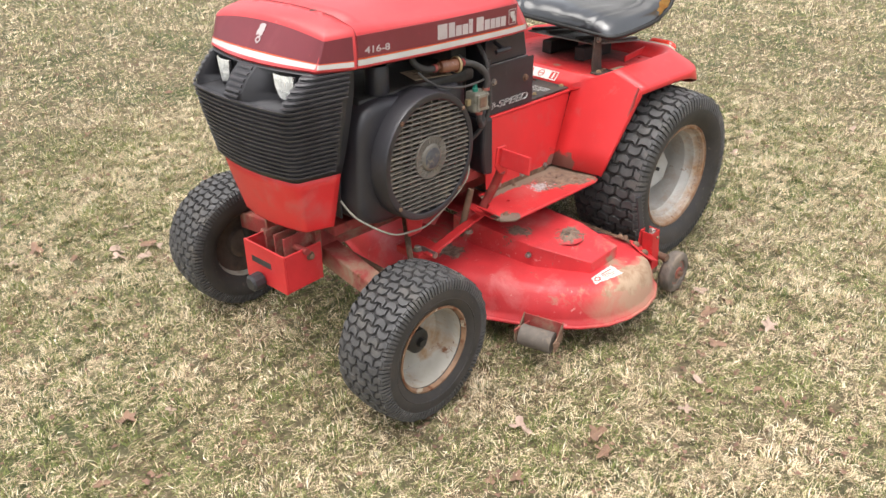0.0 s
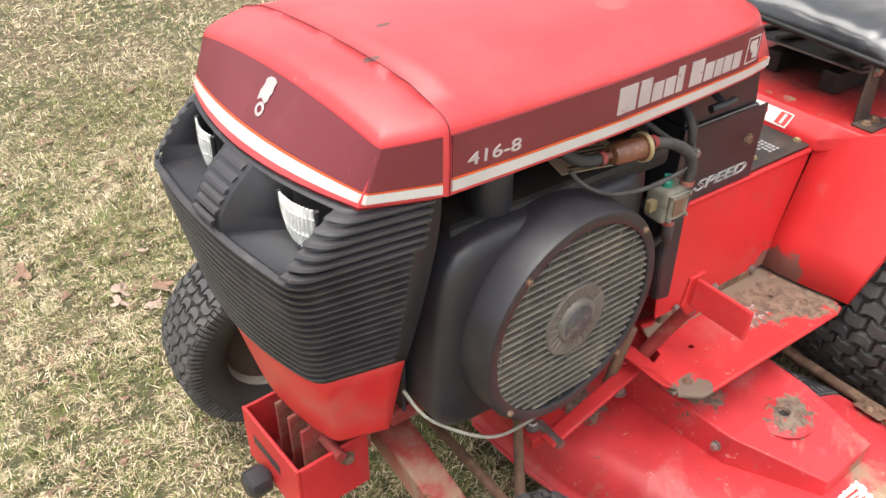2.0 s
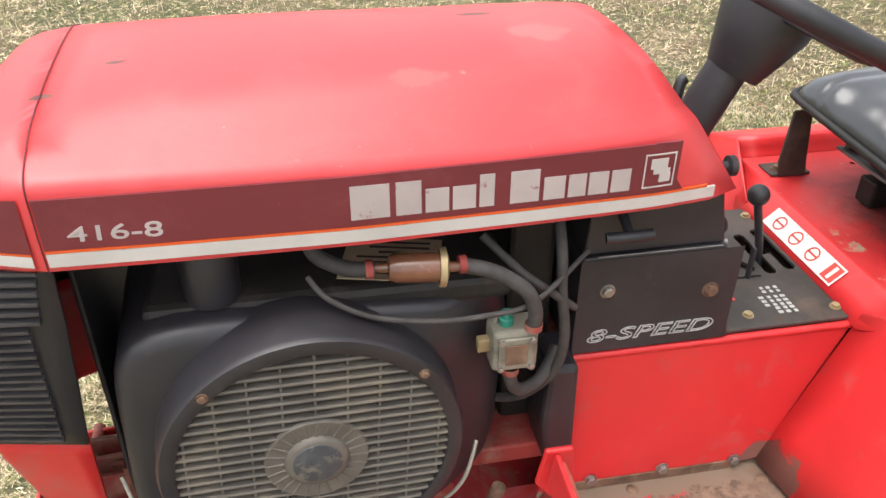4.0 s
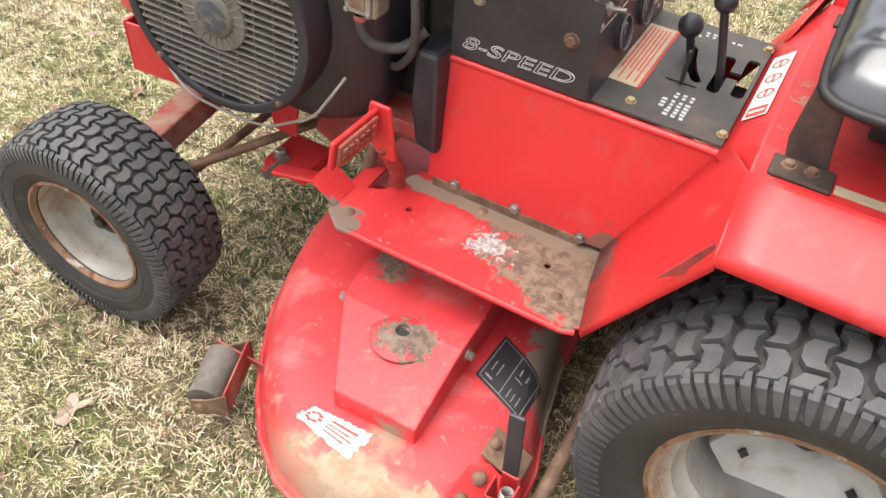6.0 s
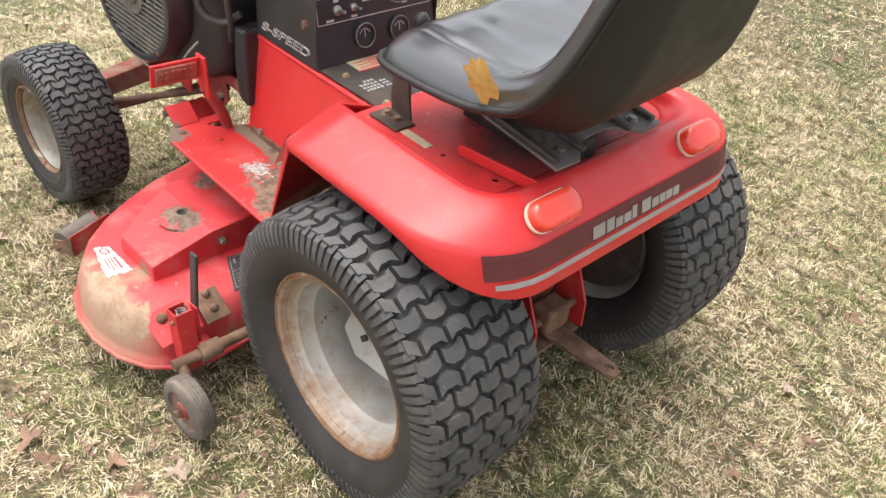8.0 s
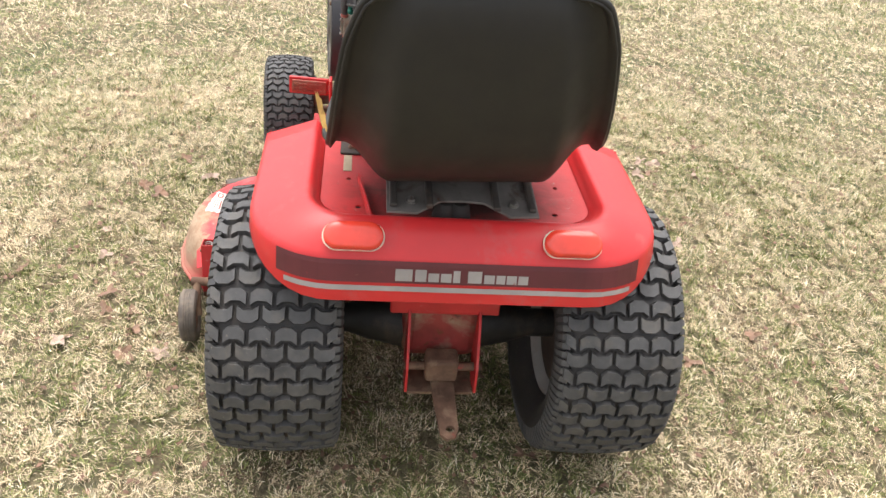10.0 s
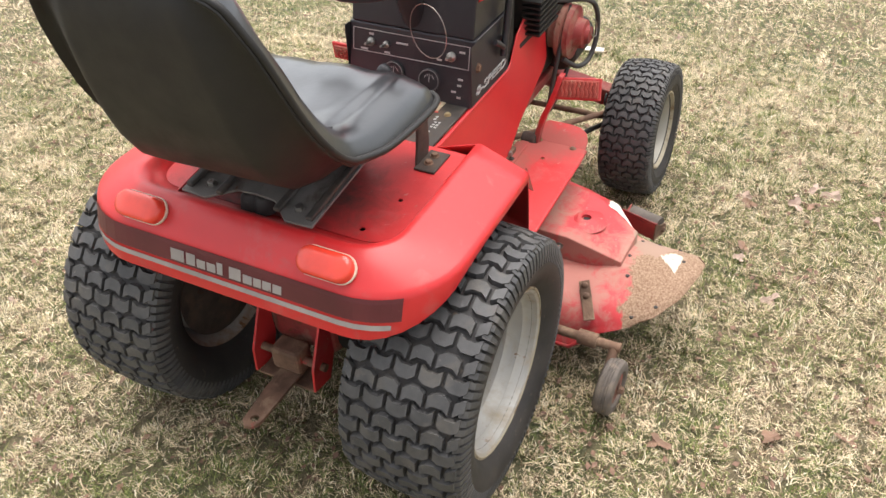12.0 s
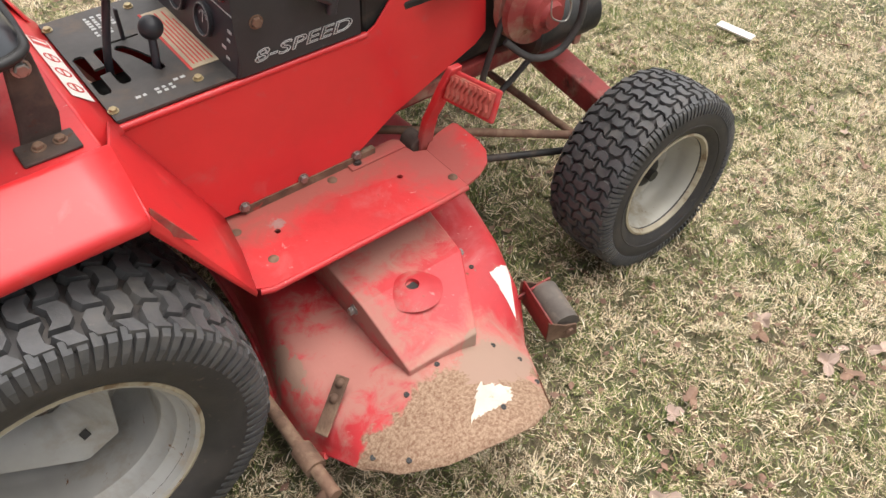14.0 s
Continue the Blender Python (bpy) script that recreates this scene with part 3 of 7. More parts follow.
def front_wheel(side, rim_mat, turn, cx, label):
    s = side
    cy, cz = (0.425, 0.199) if s > 0 else (-0.397, 0.192)
    m = Matrix.Translation((cx, cy, cz)) @ Matrix.Rotation(radians(turn), 4, "Z")
    if s < 0:
        # the right wheel leans and stands a little nearer the nose
        m = m @ Matrix.Rotation(radians(-3), 4, "X") @ Matrix.Diagonal((1.03, 1.0, 1.03, 1))
    def put(name, bm, material, parent, **k):
        bm.transform(m)
        return part(name, bm, material, parent, **k)
    bm = bmesh.new()
    lathe(bm, [(0.112, s * 0.068), (0.1165, s * 0.065), (0.115, s * 0.060), (0.108, s * 0.058), (0.103, s * 0.048), (0.100, s * 0.02), (0.093, s * 0.005), (0.088, -s * 0.012), (0.06, -s * 0.018), (0.036, -s * 0.014), (0.032, s * 0.0), (0.0005, s * 0.0)], n=48)
    lathe(bm, [(0.100, s * 0.02), (0.10, -s * 0.03), (0.104, -s * 0.05), (0.114, -s * 0.062)], n=48)
    w = put("front_wheel", bm, rim_mat, tractor, label=label, smooth=35)
    bm = lathe(bmesh.new(), [(0.1075, s * 0.0595), (0.1125, s * 0.0695), (0.1175, s * 0.0685), (0.1165, s * 0.062)], n=48)
    put("rim_lip", bm, RIM_LIP if s > 0 else RIM_LIP_CREAM, w, smooth=50)
    bm = bmesh.new()
    lathe(bm, [(0.107, 0.058), (0.118, 0.066), (0.130, 0.074), (0.145, 0.0785), (0.162, 0.0785), (0.176, 0.074), (0.185, 0.066), (0.1895, 0.05), (0.192, 0.02), (0.1925, 0.0),
               (0.192, -0.02), (0.1895, -0.05), (0.185, -0.066), (0.176, -0.074), (0.162, -0.0785), (0.145, -0.0785), (0.130, -0.074), (0.118, -0.066), (0.107, -0.058)], n=60, closed=True)
    lathe(bm, [(0.1385, s * 0.0768), (0.140, s * 0.0785), (0.1415, s * 0.0775)], n=60)
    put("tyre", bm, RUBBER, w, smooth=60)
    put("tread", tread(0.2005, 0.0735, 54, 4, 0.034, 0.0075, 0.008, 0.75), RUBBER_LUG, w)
    bm = lathe(bmesh.new(), [(0.034, -s * 0.01), (0.033, s * 0.012), (0.022, s * 0.016), (0.012, s * 0.016), (0.011, s * 0.028), (0.0005, s * 0.028)], n=24)
    put("hub", bm, DARK, w, smooth=40)
    bm = lathe(bmesh.new(), [(0.1005, -s * 0.034), (0.090, -s * 0.030), (0.055, -s * 0.026), (0.050, -s * 0.040), (0.022, -s * 0.046), (0.0005, -s * 0.046)], n=40)
    put("wheel_back", bm, DARK_RUST, w, smooth=40)
    return w


front_wheel(1, RIM, 3, 1.188, "rusty cream steel wheel with small turf tyre")
front_wheel(-1, RIM_CLEAN, -1, 1.196, "cream steel wheel with small turf tyre")

# hood
def interp(x, table):
    for (a, p), (b, q) in zip(table, table[1:]):
        if x <= b:
            f = max(0.0, (x - a) / (b - a))
            return p + (q - p) * f
    return table[-1][1]


def hood_y(x):
    return interp(x, ((0.487, 0.160), (0.536, 0.181), (0.617, 0.195), (0.76, 0.207), (0.955, 0.221), (1.13, 0.2245), (1.2325, 0.225), (1.3225, 0.195)))


def hood_low(x):
    return 0.8145 + (x - 0.487) * 0.066


def crown(x):
    return 0.990 - 0.012 * max(0.0, (x - 0.95) / 0.3) ** 2


def hood_section(x, rear=0.0):
    """Half outline from the lower lip up over the shoulder to the crown."""
    y, z, c = hood_y(x), hood_low(x), crown(x)
    top = z + 0.080 + 0.012 * max(0.0, (0.8 - x) / 0.3)
    pts = [(y - 0.006, z), (y, z + 0.004), (y + 0.001, z + 0.04), (y - 0.001, top), (y - 0.004, top + 0.007), (y - 0.011, top + 0.0125), (y - 0.022, top + 0.017),
           (y * 0.70, top + 0.017 + (c - top - 0.017) * 0.62), (y * 0.5, top + 0.017 + (c - top - 0.017) * 0.84), (y * 0.25, top + 0.017 + (c - top - 0.017) * 0.96), (0, c)]
    return [Vector((x + rear * (pz - z) * 0.72, py, pz)) for py, pz in pts]


def mirrored(half):
    return half + [Vector((p.x, -p.y, p.z)) for p in reversed(half[:-1])]


HB = [0.487, 0.536, 0.60, 0.68, 0.80, 0.94, 1.05, 1.13, 1.18, 1.226]
rings = [mirrored(hood_section(x, max(0.0, 1 - (x - 0.487) / 0.28))) for x in HB]
bm = bmesh.new()
loft(bm, rings, closed=False)
SEAM = hood_section(1.226)


def along(poly, y):
    """The point of a line, given from left to right, at that y."""
    for a, b in zip(poly, poly[1:]):
        if a.y >= y >= b.y:
            return a.lerp(b, (a.y - y) / max(1e-9, a.y - b.y))
    return poly[-1].copy() if y < poly[-1].y else poly[0].copy()


def nose_x(y):
    return 1.3225 + 0.034 * (1 - (y / 0.195) ** 2)


def nose_column(c):
    """Foot, band top and outward way of the nose at c: 0 on the left seam, 0.3 on the corner, 1 on the middle of the front."""
    if c <= 0.3:
        f = c / 0.3
        x = 1.226 + 0.0965 * f
        foot = Vector((x, hood_y(x), hood_low(x)))
        top = Vector((x - 0.027 * f ** 1.5, foot.y - 0.002 + 0.005 * f, foot.z + 0.080 - 0.012 * f))
        way = Vector((0.25 * f * f, 1.0, 0.25 * f)).normalized()
    else:
        f = (c - 0.3) / 0.7
        y = 0.195 * (1 - f)
        foot = Vector((nose_x(y), y, hood_low(1.3225) + 0.001))
        g = 1 - (y / 0.195) ** 2
        top = Vector((nose_x(y) - 0.027 - 0.033 * g, y * 1.015, foot.z + 0.068 + 0.018 * g))
        side = max(0.0, 1 - f / 0.08)
        way = Vector((0.82 * (1 - 0.6 * side), 0.12 * (y / 0.195) + 0.8 * side, 0.50 * (1 - 0.5 * side))).normalized()
    return foot, top, way


def nose_line(c):
    foot, top, way = nose_column(c)
    seam_top = [p for p in SEAM[3:]]
    ymax = seam_top[0].y
    if c <= 0.3:
        e0 = along(seam_top, SEAM[6].y + (ymax * 0.70 - SEAM[6].y) * (c / 0.3))
    else:
        e0 = along(seam_top, ymax * 0.70 * (1 - (c - 0.3) / 0.7))
    back = (e0 - top)
    back.z = 0
    back = back.normalized() if back.length > 1e-4 else Vector((-0.3, -1, 0)).normalized()
    f = min(1.0, c / 0.3)
    r1 = top + back * 0.004 + Vector((0, 0, 0.007))
    r2 = top + back * 0.011 + Vector((0, 0, 0.0125))
    if c < 0.02:
        return [SEAM[0], SEAM[1], SEAM[2], SEAM[3], SEAM[4], SEAM[5], SEAM[6], SEAM[6], SEAM[6]]
    lift = lambda q, k: Vector((q.x, q.y, q.z + k))
    inner = [r2.lerp(e0, g) for g in (0.12 + 0.21 * f, 0.5 + 0.16 * f)]
    inner = [lift(inner[0], 0.003 * f), lift(inner[1], 0.002 * f)]
    return [foot - way * 0.004, foot + Vector((0, 0, 0.005)), foot.lerp(top, 0.5), top, r1, r2, inner[0], inner[1], e0]


CS = [0.0, 0.06, 0.12, 0.18, 0.24, 0.28, 0.3, 0.32, 0.36, 0.42, 0.5, 0.6, 0.7, 0.8, 0.9, 1.0]
left = [nose_line(c) for c in CS]
cols = left + [[Vector((p.x, -p.y, p.z)) for p in col] for col in reversed(left[:-1])]
loft(bm, cols, closed=False)
bmesh.ops.remove_doubles(bm, verts=bm.verts, dist=0.0006)
bmesh.ops.dissolve_degenerate(bm, dist=0.0004, edges=bm.edges)
hood = part("hood", bm, RED_HOOD, tractor, "sun-faded glossy red steel hood with maroon decal bands", smooth=38, outward=(0.9, 0, 0.82))
sol = hood.modifiers.new("thickness", "SOLIDIFY")
sol.thickness, sol.offset = 0.004, -1
# seam between nose and hood
seam = mirrored([Vector((p.x, p.y + (0.0008 if i < 6 else 0), p.z + (0.0008 if i > 3 else 0))) for i, p in enumerate(SEAM)])
part("hood_seam", tube(bmesh.new(), seam, 0.0007, 6, 0), DECAL_RED, hood)


def side_strip(x0, x1, a, b, s, off=0.0022, a1=None, b1=None, n=22, cut=0.0):
    """A thin decal on the hood's side between two heights above its lower lip."""
    a1, b1 = a if a1 is None else a1, b if b1 is None else b1
    r0, r1 = [], []
    bm = bmesh.new()
    for k in range(n + 1):
        f = k / n
        x = x0 + (x1 - x0) * f
        for row, h in ((r0, a + (a1 - a) * f), (r1, b + (b1 - b) * f)):
            xx = x + (cut * h if k == 0 else 0)
            row.append(Vector((xx, s * (hood_y(xx) + off), hood_low(xx) + h)))
    loft(bm, [r0, r1], closed=False)
    r = bmesh.ops.extrude_face_region(bm, geom=list(bm.faces))
    bmesh.ops.translate(bm, verts=[v for v in r["geom"] if isinstance(v, bmesh.types.BMVert)], vec=(0, -s * 0.003, 0))
    return bm


for s in (1, -1):
    part("decal_band", side_strip(0.563, 1.2235, 0.0265, 0.086, s, b1=0.076, cut=0.75), DECAL_RED, hood)
    part("decal_pinstripe", side_strip(0.548, 1.2235, 0.0235, 0.0260, s, 0.0026), ORANGE, hood)
    part("decal_stripe", side_strip(0.536, 1.2235, 0.0095, 0.0230, s, 0.0026), SILVER, hood)


def nose_strip(c0, c1, a, b, off, n=36):
    """A thin decal on the nose between two shares of its height; c runs 0 to 2 from the left seam to the right one."""
    bm = bmesh.new()
    r0, r1 = [], []
    for k in range(n + 1):
        c = c0 + (c1 - c0) * k / n
        s = 1
        if c > 1:
            c, s = 2 - c, -1
        foot, top, way = nose_column(c)
        for row, h in ((r0, a), (r1, b)):
            p = foot.lerp(top, h) + way * off
            row.append(Vector((p.x, s * p.y, p.z)))
    loft(bm, [r0, [p0.lerp(p1, 0.5) for p0, p1 in zip(r0, r1)], r1], closed=False)
    return bm


part("front_decal_band", nose_strip(0.03, 1.97, 0.295, 0.965, 0.0022, 60), DECAL_RED, hood, smooth=30)
part("front_decal_pinstripe", nose_strip(0.03, 1.97, 0.265, 0.29, 0.0025, 60), ORANGE, hood)
part("front_decal_stripe", nose_strip(0.03, 1.97, 0.115, 0.26, 0.0025, 60), SILVER, hood)
foot, top, way = nose_column(1.0)
bm = bmesh.new()
prism(bm, [(-0.011, -0.002), (-0.004, 0.003), (0.005, -0.002), (0.010, 0.003), (0.009, 0.009), (0.012, 0.014), (0.010, 0.020), (0.012, 0.027), (0.004, 0.030), (-0.004, 0.029), (-0.010, 0.025), (-0.009, 0.018), (-0.012, 0.010)], 0, 0.0003, "z")
lathe(bm, [(0.0045, 0.0004), (0.0085, 0.0004), (0.0085, 0), (0.0045, 0)], (0.001, -0.010, 0.0), "z", 20, closed=True)
bm.transform(basis(foot.lerp(top, 0.62) + way * 0.0030 + Vector((0, 0.006, 0)), (0, 1, 0), top - foot))
part("front_emblem", bm, FADED_PRINT, hood)

# brand bars: plain blocks
def bars(x0, x1, a, b, s, widths):
    total = sum(widths)
    x, obs = x0, []
    for k, w in enumerate(widths):
        step = (x1 - x0) * w / total
        if w > 0.6 or w == 0.45:
            tall = 1.0 if k in (0, 1, 4, 6) else 0.72
            obs.append(side_strip(min(x, x + step * 0.86), max(x, x + step * 0.86), a, a + (b - a) * tall, s, 0.0030, n=3))
        x += step
    return obs
for s in (1, -1):
    for b in bars(0.955, 0.650, 0.034, 0.070, s, (1.5, 1.0, 0.95, 0.95, 0.62, 0.5, 1.25, 0.95, 0.8, 0.9, 0.9)):
        part("brand_bar", b, FADED_PRINT, hood)
    x = 0.583
    for x0, x1, a, b in ((0.599, 0.638, 0.034, 0.0355), (0.599, 0.638, 0.0725, 0.074), (0.599, 0.6005, 0.0355, 0.0725), (0.6365, 0.638, 0.0355, 0.0725), (0.609, 0.630, 0.056, 0.068), (0.605, 0.626, 0.050, 0.056), (0.604, 0.618, 0.040, 0.050)):
        part("emblem_bar", side_strip(x0, x1, a, b, s, 0.0030, n=3), SILVER, hood)
lettering("model_number", "416-8", 0.0215, basis((1.203, hood_y(1.203) + 0.0024, hood_low(1.203) + 0.0345), (-1, -0.004, -0.066), (0, 0, 1)), FADED_PRINT, hood, squash=1.6, bold=0.006)
lettering("model_number", "416-8", 0.0215, basis((1.13, -hood_y(1.13) - 0.0024, hood_low(1.13) + 0.0345), (1, -0.004, 0.066), (0, 0, 1)), SILVER, hood, squash=1.6, bold=0.006)

# rear slope of the hood: maroon panel with pale edge stripes
r0 = rings[0][1:-1]
bm = bmesh.new()
loft(bm, [[Vector((p.x - 0.0005, p.y, p.z)) for p in r0], [Vector((p.x + 0.004, p.y * 0.93, 0.82 + (p.z - 0.82) * 0.93)) for p in r0]], closed=False)
part("hood_rear_edge", bm, RED_HOOD, hood)
bm = bmesh.new()
inner = [Vector((p.x + 0.004, p.y * 0.93, 0.82 + (p.z - 0.82) * 0.93)) for p in r0]
bm.faces.new([bm.verts.new(p) for p in inner])
bmesh.ops.triangulate(bm, faces=bm.faces)
part("hood_rear_panel", bm, DECAL_RED, hood, "maroon panel on the hood's sloping rear")
for s in (1, -1):
    bm = bmesh.new()
    loft(bm, [[Vector((p.x - 0.0015, s * p.y * 0.88, p.z)) for p in inner[1:4]], [Vector((p.x - 0.0015, s * p.y * 0.80, p.z)) for p in inner[1:4]]], closed=False)
    part("panel_stripe", bm, SILVER, hood)


# the hood and the nose sit a few degrees askew on the frame
FRONT = Matrix.Translation((0.487, 0, 0)) @ Matrix.Rotation(radians(4.2), 4, "Z") @ Matrix.Translation((-0.487, 0, 0))


def askew(ob):
    for o in [ob] + list(ob.children_recursive):
        o.data.transform(FRONT)


askew(hood)


# grille and lower cowl
GS = [  # z, rear x, rear y, corner x, corner y, centre x
    (0.872, 1.226, 0.214, 1.322, 0.190, 1.352), (0.841, 1.228, 0.214, 1.362, 0.186, 1.388), (0.806, 1.230, 0.212, 1.396, 0.182, 1.412), (0.746, 1.237, 0.204, 1.389, 0.173, 1.407),
    (0.696, 1.243, 0.196, 1.381, 0.164, 1.401), (0.646, 1.250, 0.187, 1.373, 0.155, 1.394), (0.610, 1.255, 0.179, 1.367, 0.149, 1.388), (0.566, 1.258, 0.171, 1.360, 0.142, 1.379), (0.506, 1.262, 0.160, 1.347, 0.132, 1.366), (0.464, 1.266, 0.152, 1.338, 0.125, 1.357)]


def gsec(z):
    for a, b in zip(GS, GS[1:]):
        if a[0] >= z >= b[0]:
            f = (a[0] - z) / (a[0] - b[0])
            return [a[i] + (b[i] - a[i]) * f for i in range(6)]
    return list(GS[0] if z > GS[0][0] else GS[-1])


def gpoint(z, u, out=0.0):
    """u: 0 at the left rear edge, 1 at the left corner, 2 on the middle of the front, 3 and 4 mirrored."""
    _, rx, ry, cx, cy, mx = gsec(z)
    s = 1
    if u > 2:
        u, s = 4 - u, -1
    if u <= 0.88:
        f = u / 0.88 * 0.86
        p = Vector((rx + (cx - rx) * f + out * 0.05, s * (ry + (cy - ry) * f + out), z))
    elif u <= 1.12:
        f = (u - 0.88) / 0.24
        a = Vector((rx + (cx - rx) * 0.86, ry + (cy - ry) * 0.86, z))
        c = Vector((cx, cy, z))
        yb = cy * 0.89
        b = Vector((cx + (mx - cx) * (1 - (yb / cy) ** 2), yb, z))
        q = a * (1 - f) ** 2 + c * 2 * f * (1 - f) + b * f * f
        n = Vector((math.sin(f * math.pi / 2), math.cos(f * math.pi / 2), 0)) * out
        p = Vector((q.x + n.x, s * (q.y + n.y), z))
    else:
        f = (u - 1.12) / 0.88
        y = cy * 0.89 * (1 - f)
        p = Vector((cx + (mx - cx) * (1 - (y / cy) ** 2) + out, s * y, z))
    return p


US = [0, 0.2, 0.4, 0.6, 0.8, 0.88, 0.92, 0.96, 1.0, 1.04, 1.08, 1.12, 1.25, 1.4, 1.6, 1.8, 2.0, 2.2, 2.4, 2.6, 2.75, 2.88, 2.92, 2.96, 3.0, 3.04, 3.08, 3.12, 3.2, 3.4, 3.6, 3.8, 4.0]


def gpatch(bm, zs, us, out=0.0):
    loft(bm, [[gpoint(z, u, out) for u in us] for z in zs], closed=False)
    return bm


grille = bmesh.new()
LAMP = (1.12, 1.82)
PT, PB = 0.866, 0.796
gpatch(grille, [PB, 0.775, 0.746, 0.706, 0.666, 0.636, 0.612], US)
side = [u for u in US if u <= 1.12]
upper = [0.872, PT, 0.841, 0.818, PB]
gpatch(grille, upper, side)
gpatch(grille, upper, [4 - u for u in reversed(side)])
gpatch(grille, upper, [LAMP[1], 1.88, 1.94, 2.0, 2.06, 2.12, 4 - LAMP[1]])
for sgn in (1, -1):
    us = [LAMP[0] + (LAMP[1] - LAMP[0]) * k / 8 for k in range(9)]
    if sgn < 0:
        us = [4 - u for u in us]
    gpatch(grille, [0.872, PT], us)
    back = [[], []]
    for k in range(9):
        f = k / 8
        y = 0.152 - 0.066 * f
        back[0].append(Vector((1.326 + 0.014 * f, sgn * y, 0.866)))
        back[1].append(Vector((1.322 + 0.014 * f, sgn * y, 0.798)))
    loft(grille, [[gpoint(PT, u) for u in us], back[0], back[1], [gpoint(PB, u) for u in us]], closed=False)
    for k in (0, -1):
        col = [gpoint(z, us[k]) for z in (PT, 0.841, 0.818, PB)]
        inner = [back[0][k].lerp(back[1][k], f) for f in (0, 0.4, 0.75, 1.0)]
        loft(grille, [col, inner], closed=False)
bmesh.ops.remove_doubles(grille, verts=grille.verts, dist=0.0006)
grille = part("grille", grille, BLACK_PLASTIC, tractor, "black ribbed plastic grille with scuffed corners", smooth=30, outward=(1.2, 0, 0.72))
g = grille.modifiers.new("thickness", "SOLIDIFY")
g.thickness, g.offset = 0.004, -1


def rib(zc, us, h=0.0064, out=0.0075):
    bm = bmesh.new()
    rings = []
    for u in us:
        rings.append([gpoint(zc + h / 2, u, 0.0), gpoint(zc + h * 0.28, u, out), gpoint(zc - h * 0.28, u, out), gpoint(zc - h / 2, u, 0.0)])
    loft(bm, rings, closed=False)
    for r in (rings[0], rings[-1]):
        bm.faces.new([bm.verts.new(p) for p in r])
    return bm


inner_side = [0.12, 0.3, 0.5, 0.7, 0.88, 0.92, 0.96, 1.0, 1.04, 1.08, 1.11]
z = 0.862
while z > 0.618:
    if z > 0.800:
        groups = (inner_side, [4 - u for u in reversed(inner_side)], [1.865, 1.91, 1.95, 2.0, 2.05, 2.09, 2.135])
    else:
        groups = ([u for u in US if 0.12 < u < 3.88],)
    for us in groups:
        part("rib", rib(z, us, out=0.0045 if us[0] > 1.5 and z > 0.8 else 0.0075), RIB_PLASTIC, grille)
    z -= 0.0112
for s in (1, -1):
    # head lamps set back at the outer end of their pockets
    a, b, c, d = Vector((1.356, 0.092, 0.862)), Vector((1.347, 0.156, 0.862)), Vector((1.354, 0.099, 0.812)), Vector((1.343, 0.152, 0.799))
    bm = bmesh.new()
    rows = []
    for i in range(6):
        f = i / 5
        row = []
        for k in range(13):
            h = k / 12
            trim = 0.30 * max(0.0, f - 0.55) / 0.45
            hh = h if h > trim else trim + (h - trim) * 0.3
            p = a.lerp(b, hh).lerp(c.lerp(d, hh), f)
            p = p + Vector((0.009 * math.sin(math.pi * h) * math.sin(math.pi * (0.2 + 0.6 * f)) + 0.003, 0, 0))
            row.append(Vector((p.x, s * p.y + (0.024 if s < 0 else 0.0), p.z)))
        rows.append(row)
    loft(bm, rows, closed=False)
    lamp = part("head_lamp", bm, LENS, grille, "clear ribbed rectangular head lamp", smooth=30)
    for k in range(1, 12):
        part("lens_rib", tube(bmesh.new(), [p[k] + Vector((0.0005, 0, 0)) for p in rows], 0.0017, 5, 0), LENS, lamp)
    for i in (1, 3):
        part("lens_rib", tube(bmesh.new(), [p + Vector((0.0005, 0, 0)) for p in rows[i]], 0.0015, 5, 0), LENS, lamp)
    edge = [r[0] for r in rows] + rows[-1][1:] + [r[-1] for r in reversed(rows[:-1])]
    part("lamp_bezel", tube(bmesh.new(), edge, 0.0032, 6, 0), BLACK_PLASTIC, lamp)

bm = gpatch(bmesh.new(), [0.616, 0.586, 0.566, 0.526, 0.486, 0.468, 0.464], US, -0.003)
cowl = part("front_cowl", bm, RED, tractor, "plain bright red steel panel below the grille", smooth=40, outward=(1.2, 0, 0.53))
g = cowl.modifiers.new("thickness", "SOLIDIFY")
g.thickness, g.offset = 0.004, -1

askew(grille)
askew(cowl)

# engine: shroud, fan screen, block
bm = bmesh.new()
FX, FZ = 0.994, 0.597
def shroud_ring(y, shrink, n=72):
    out = []
    for k in range(n):
        a = 2 * math.pi * k / n
        c, sn = math.cos(a), math.sin(a)
        r = 1 / (abs(c / (0.225 - shrink)) ** 6 + abs(sn / ((0.160 if sn > 0 else 0.165) - shrink)) ** 6) ** (1 / 6)
        x = FX - 0.022 + r * c
        # the face falls back towards the rear
        out.append(Vector((x, y - (0.5 * max(0.0, FX - 0.15 - x) if y > 0.2 else 0.0), FZ + r * sn)))
    return out
loft(bm, [shroud_ring(0.05, 0.0), shroud_ring(0.222, 0.0), shroud_ring(0.231, 0.003), shroud_ring(0.237, 0.010), shroud_ring(0.240, 0.020), shroud_ring(0.243, 0.06), shroud_ring(0.244, 0.13)], True, True)
shroud = part("engine_shroud", bm, BLACK_METAL, tractor, "black steel blower housing round the engine fan", smooth=45)
bm = lathe(bmesh.new(), [(0.166, 0.180), (0.1705, 0.236), (0.1705, 0.250), (0.1685, 0.254), (0.1685, 0.283), (0.165, 0.289), (0.152, 0.291), (0.149, 0.289), (0.148, 0.270)], (FX, 0, FZ), n=72)
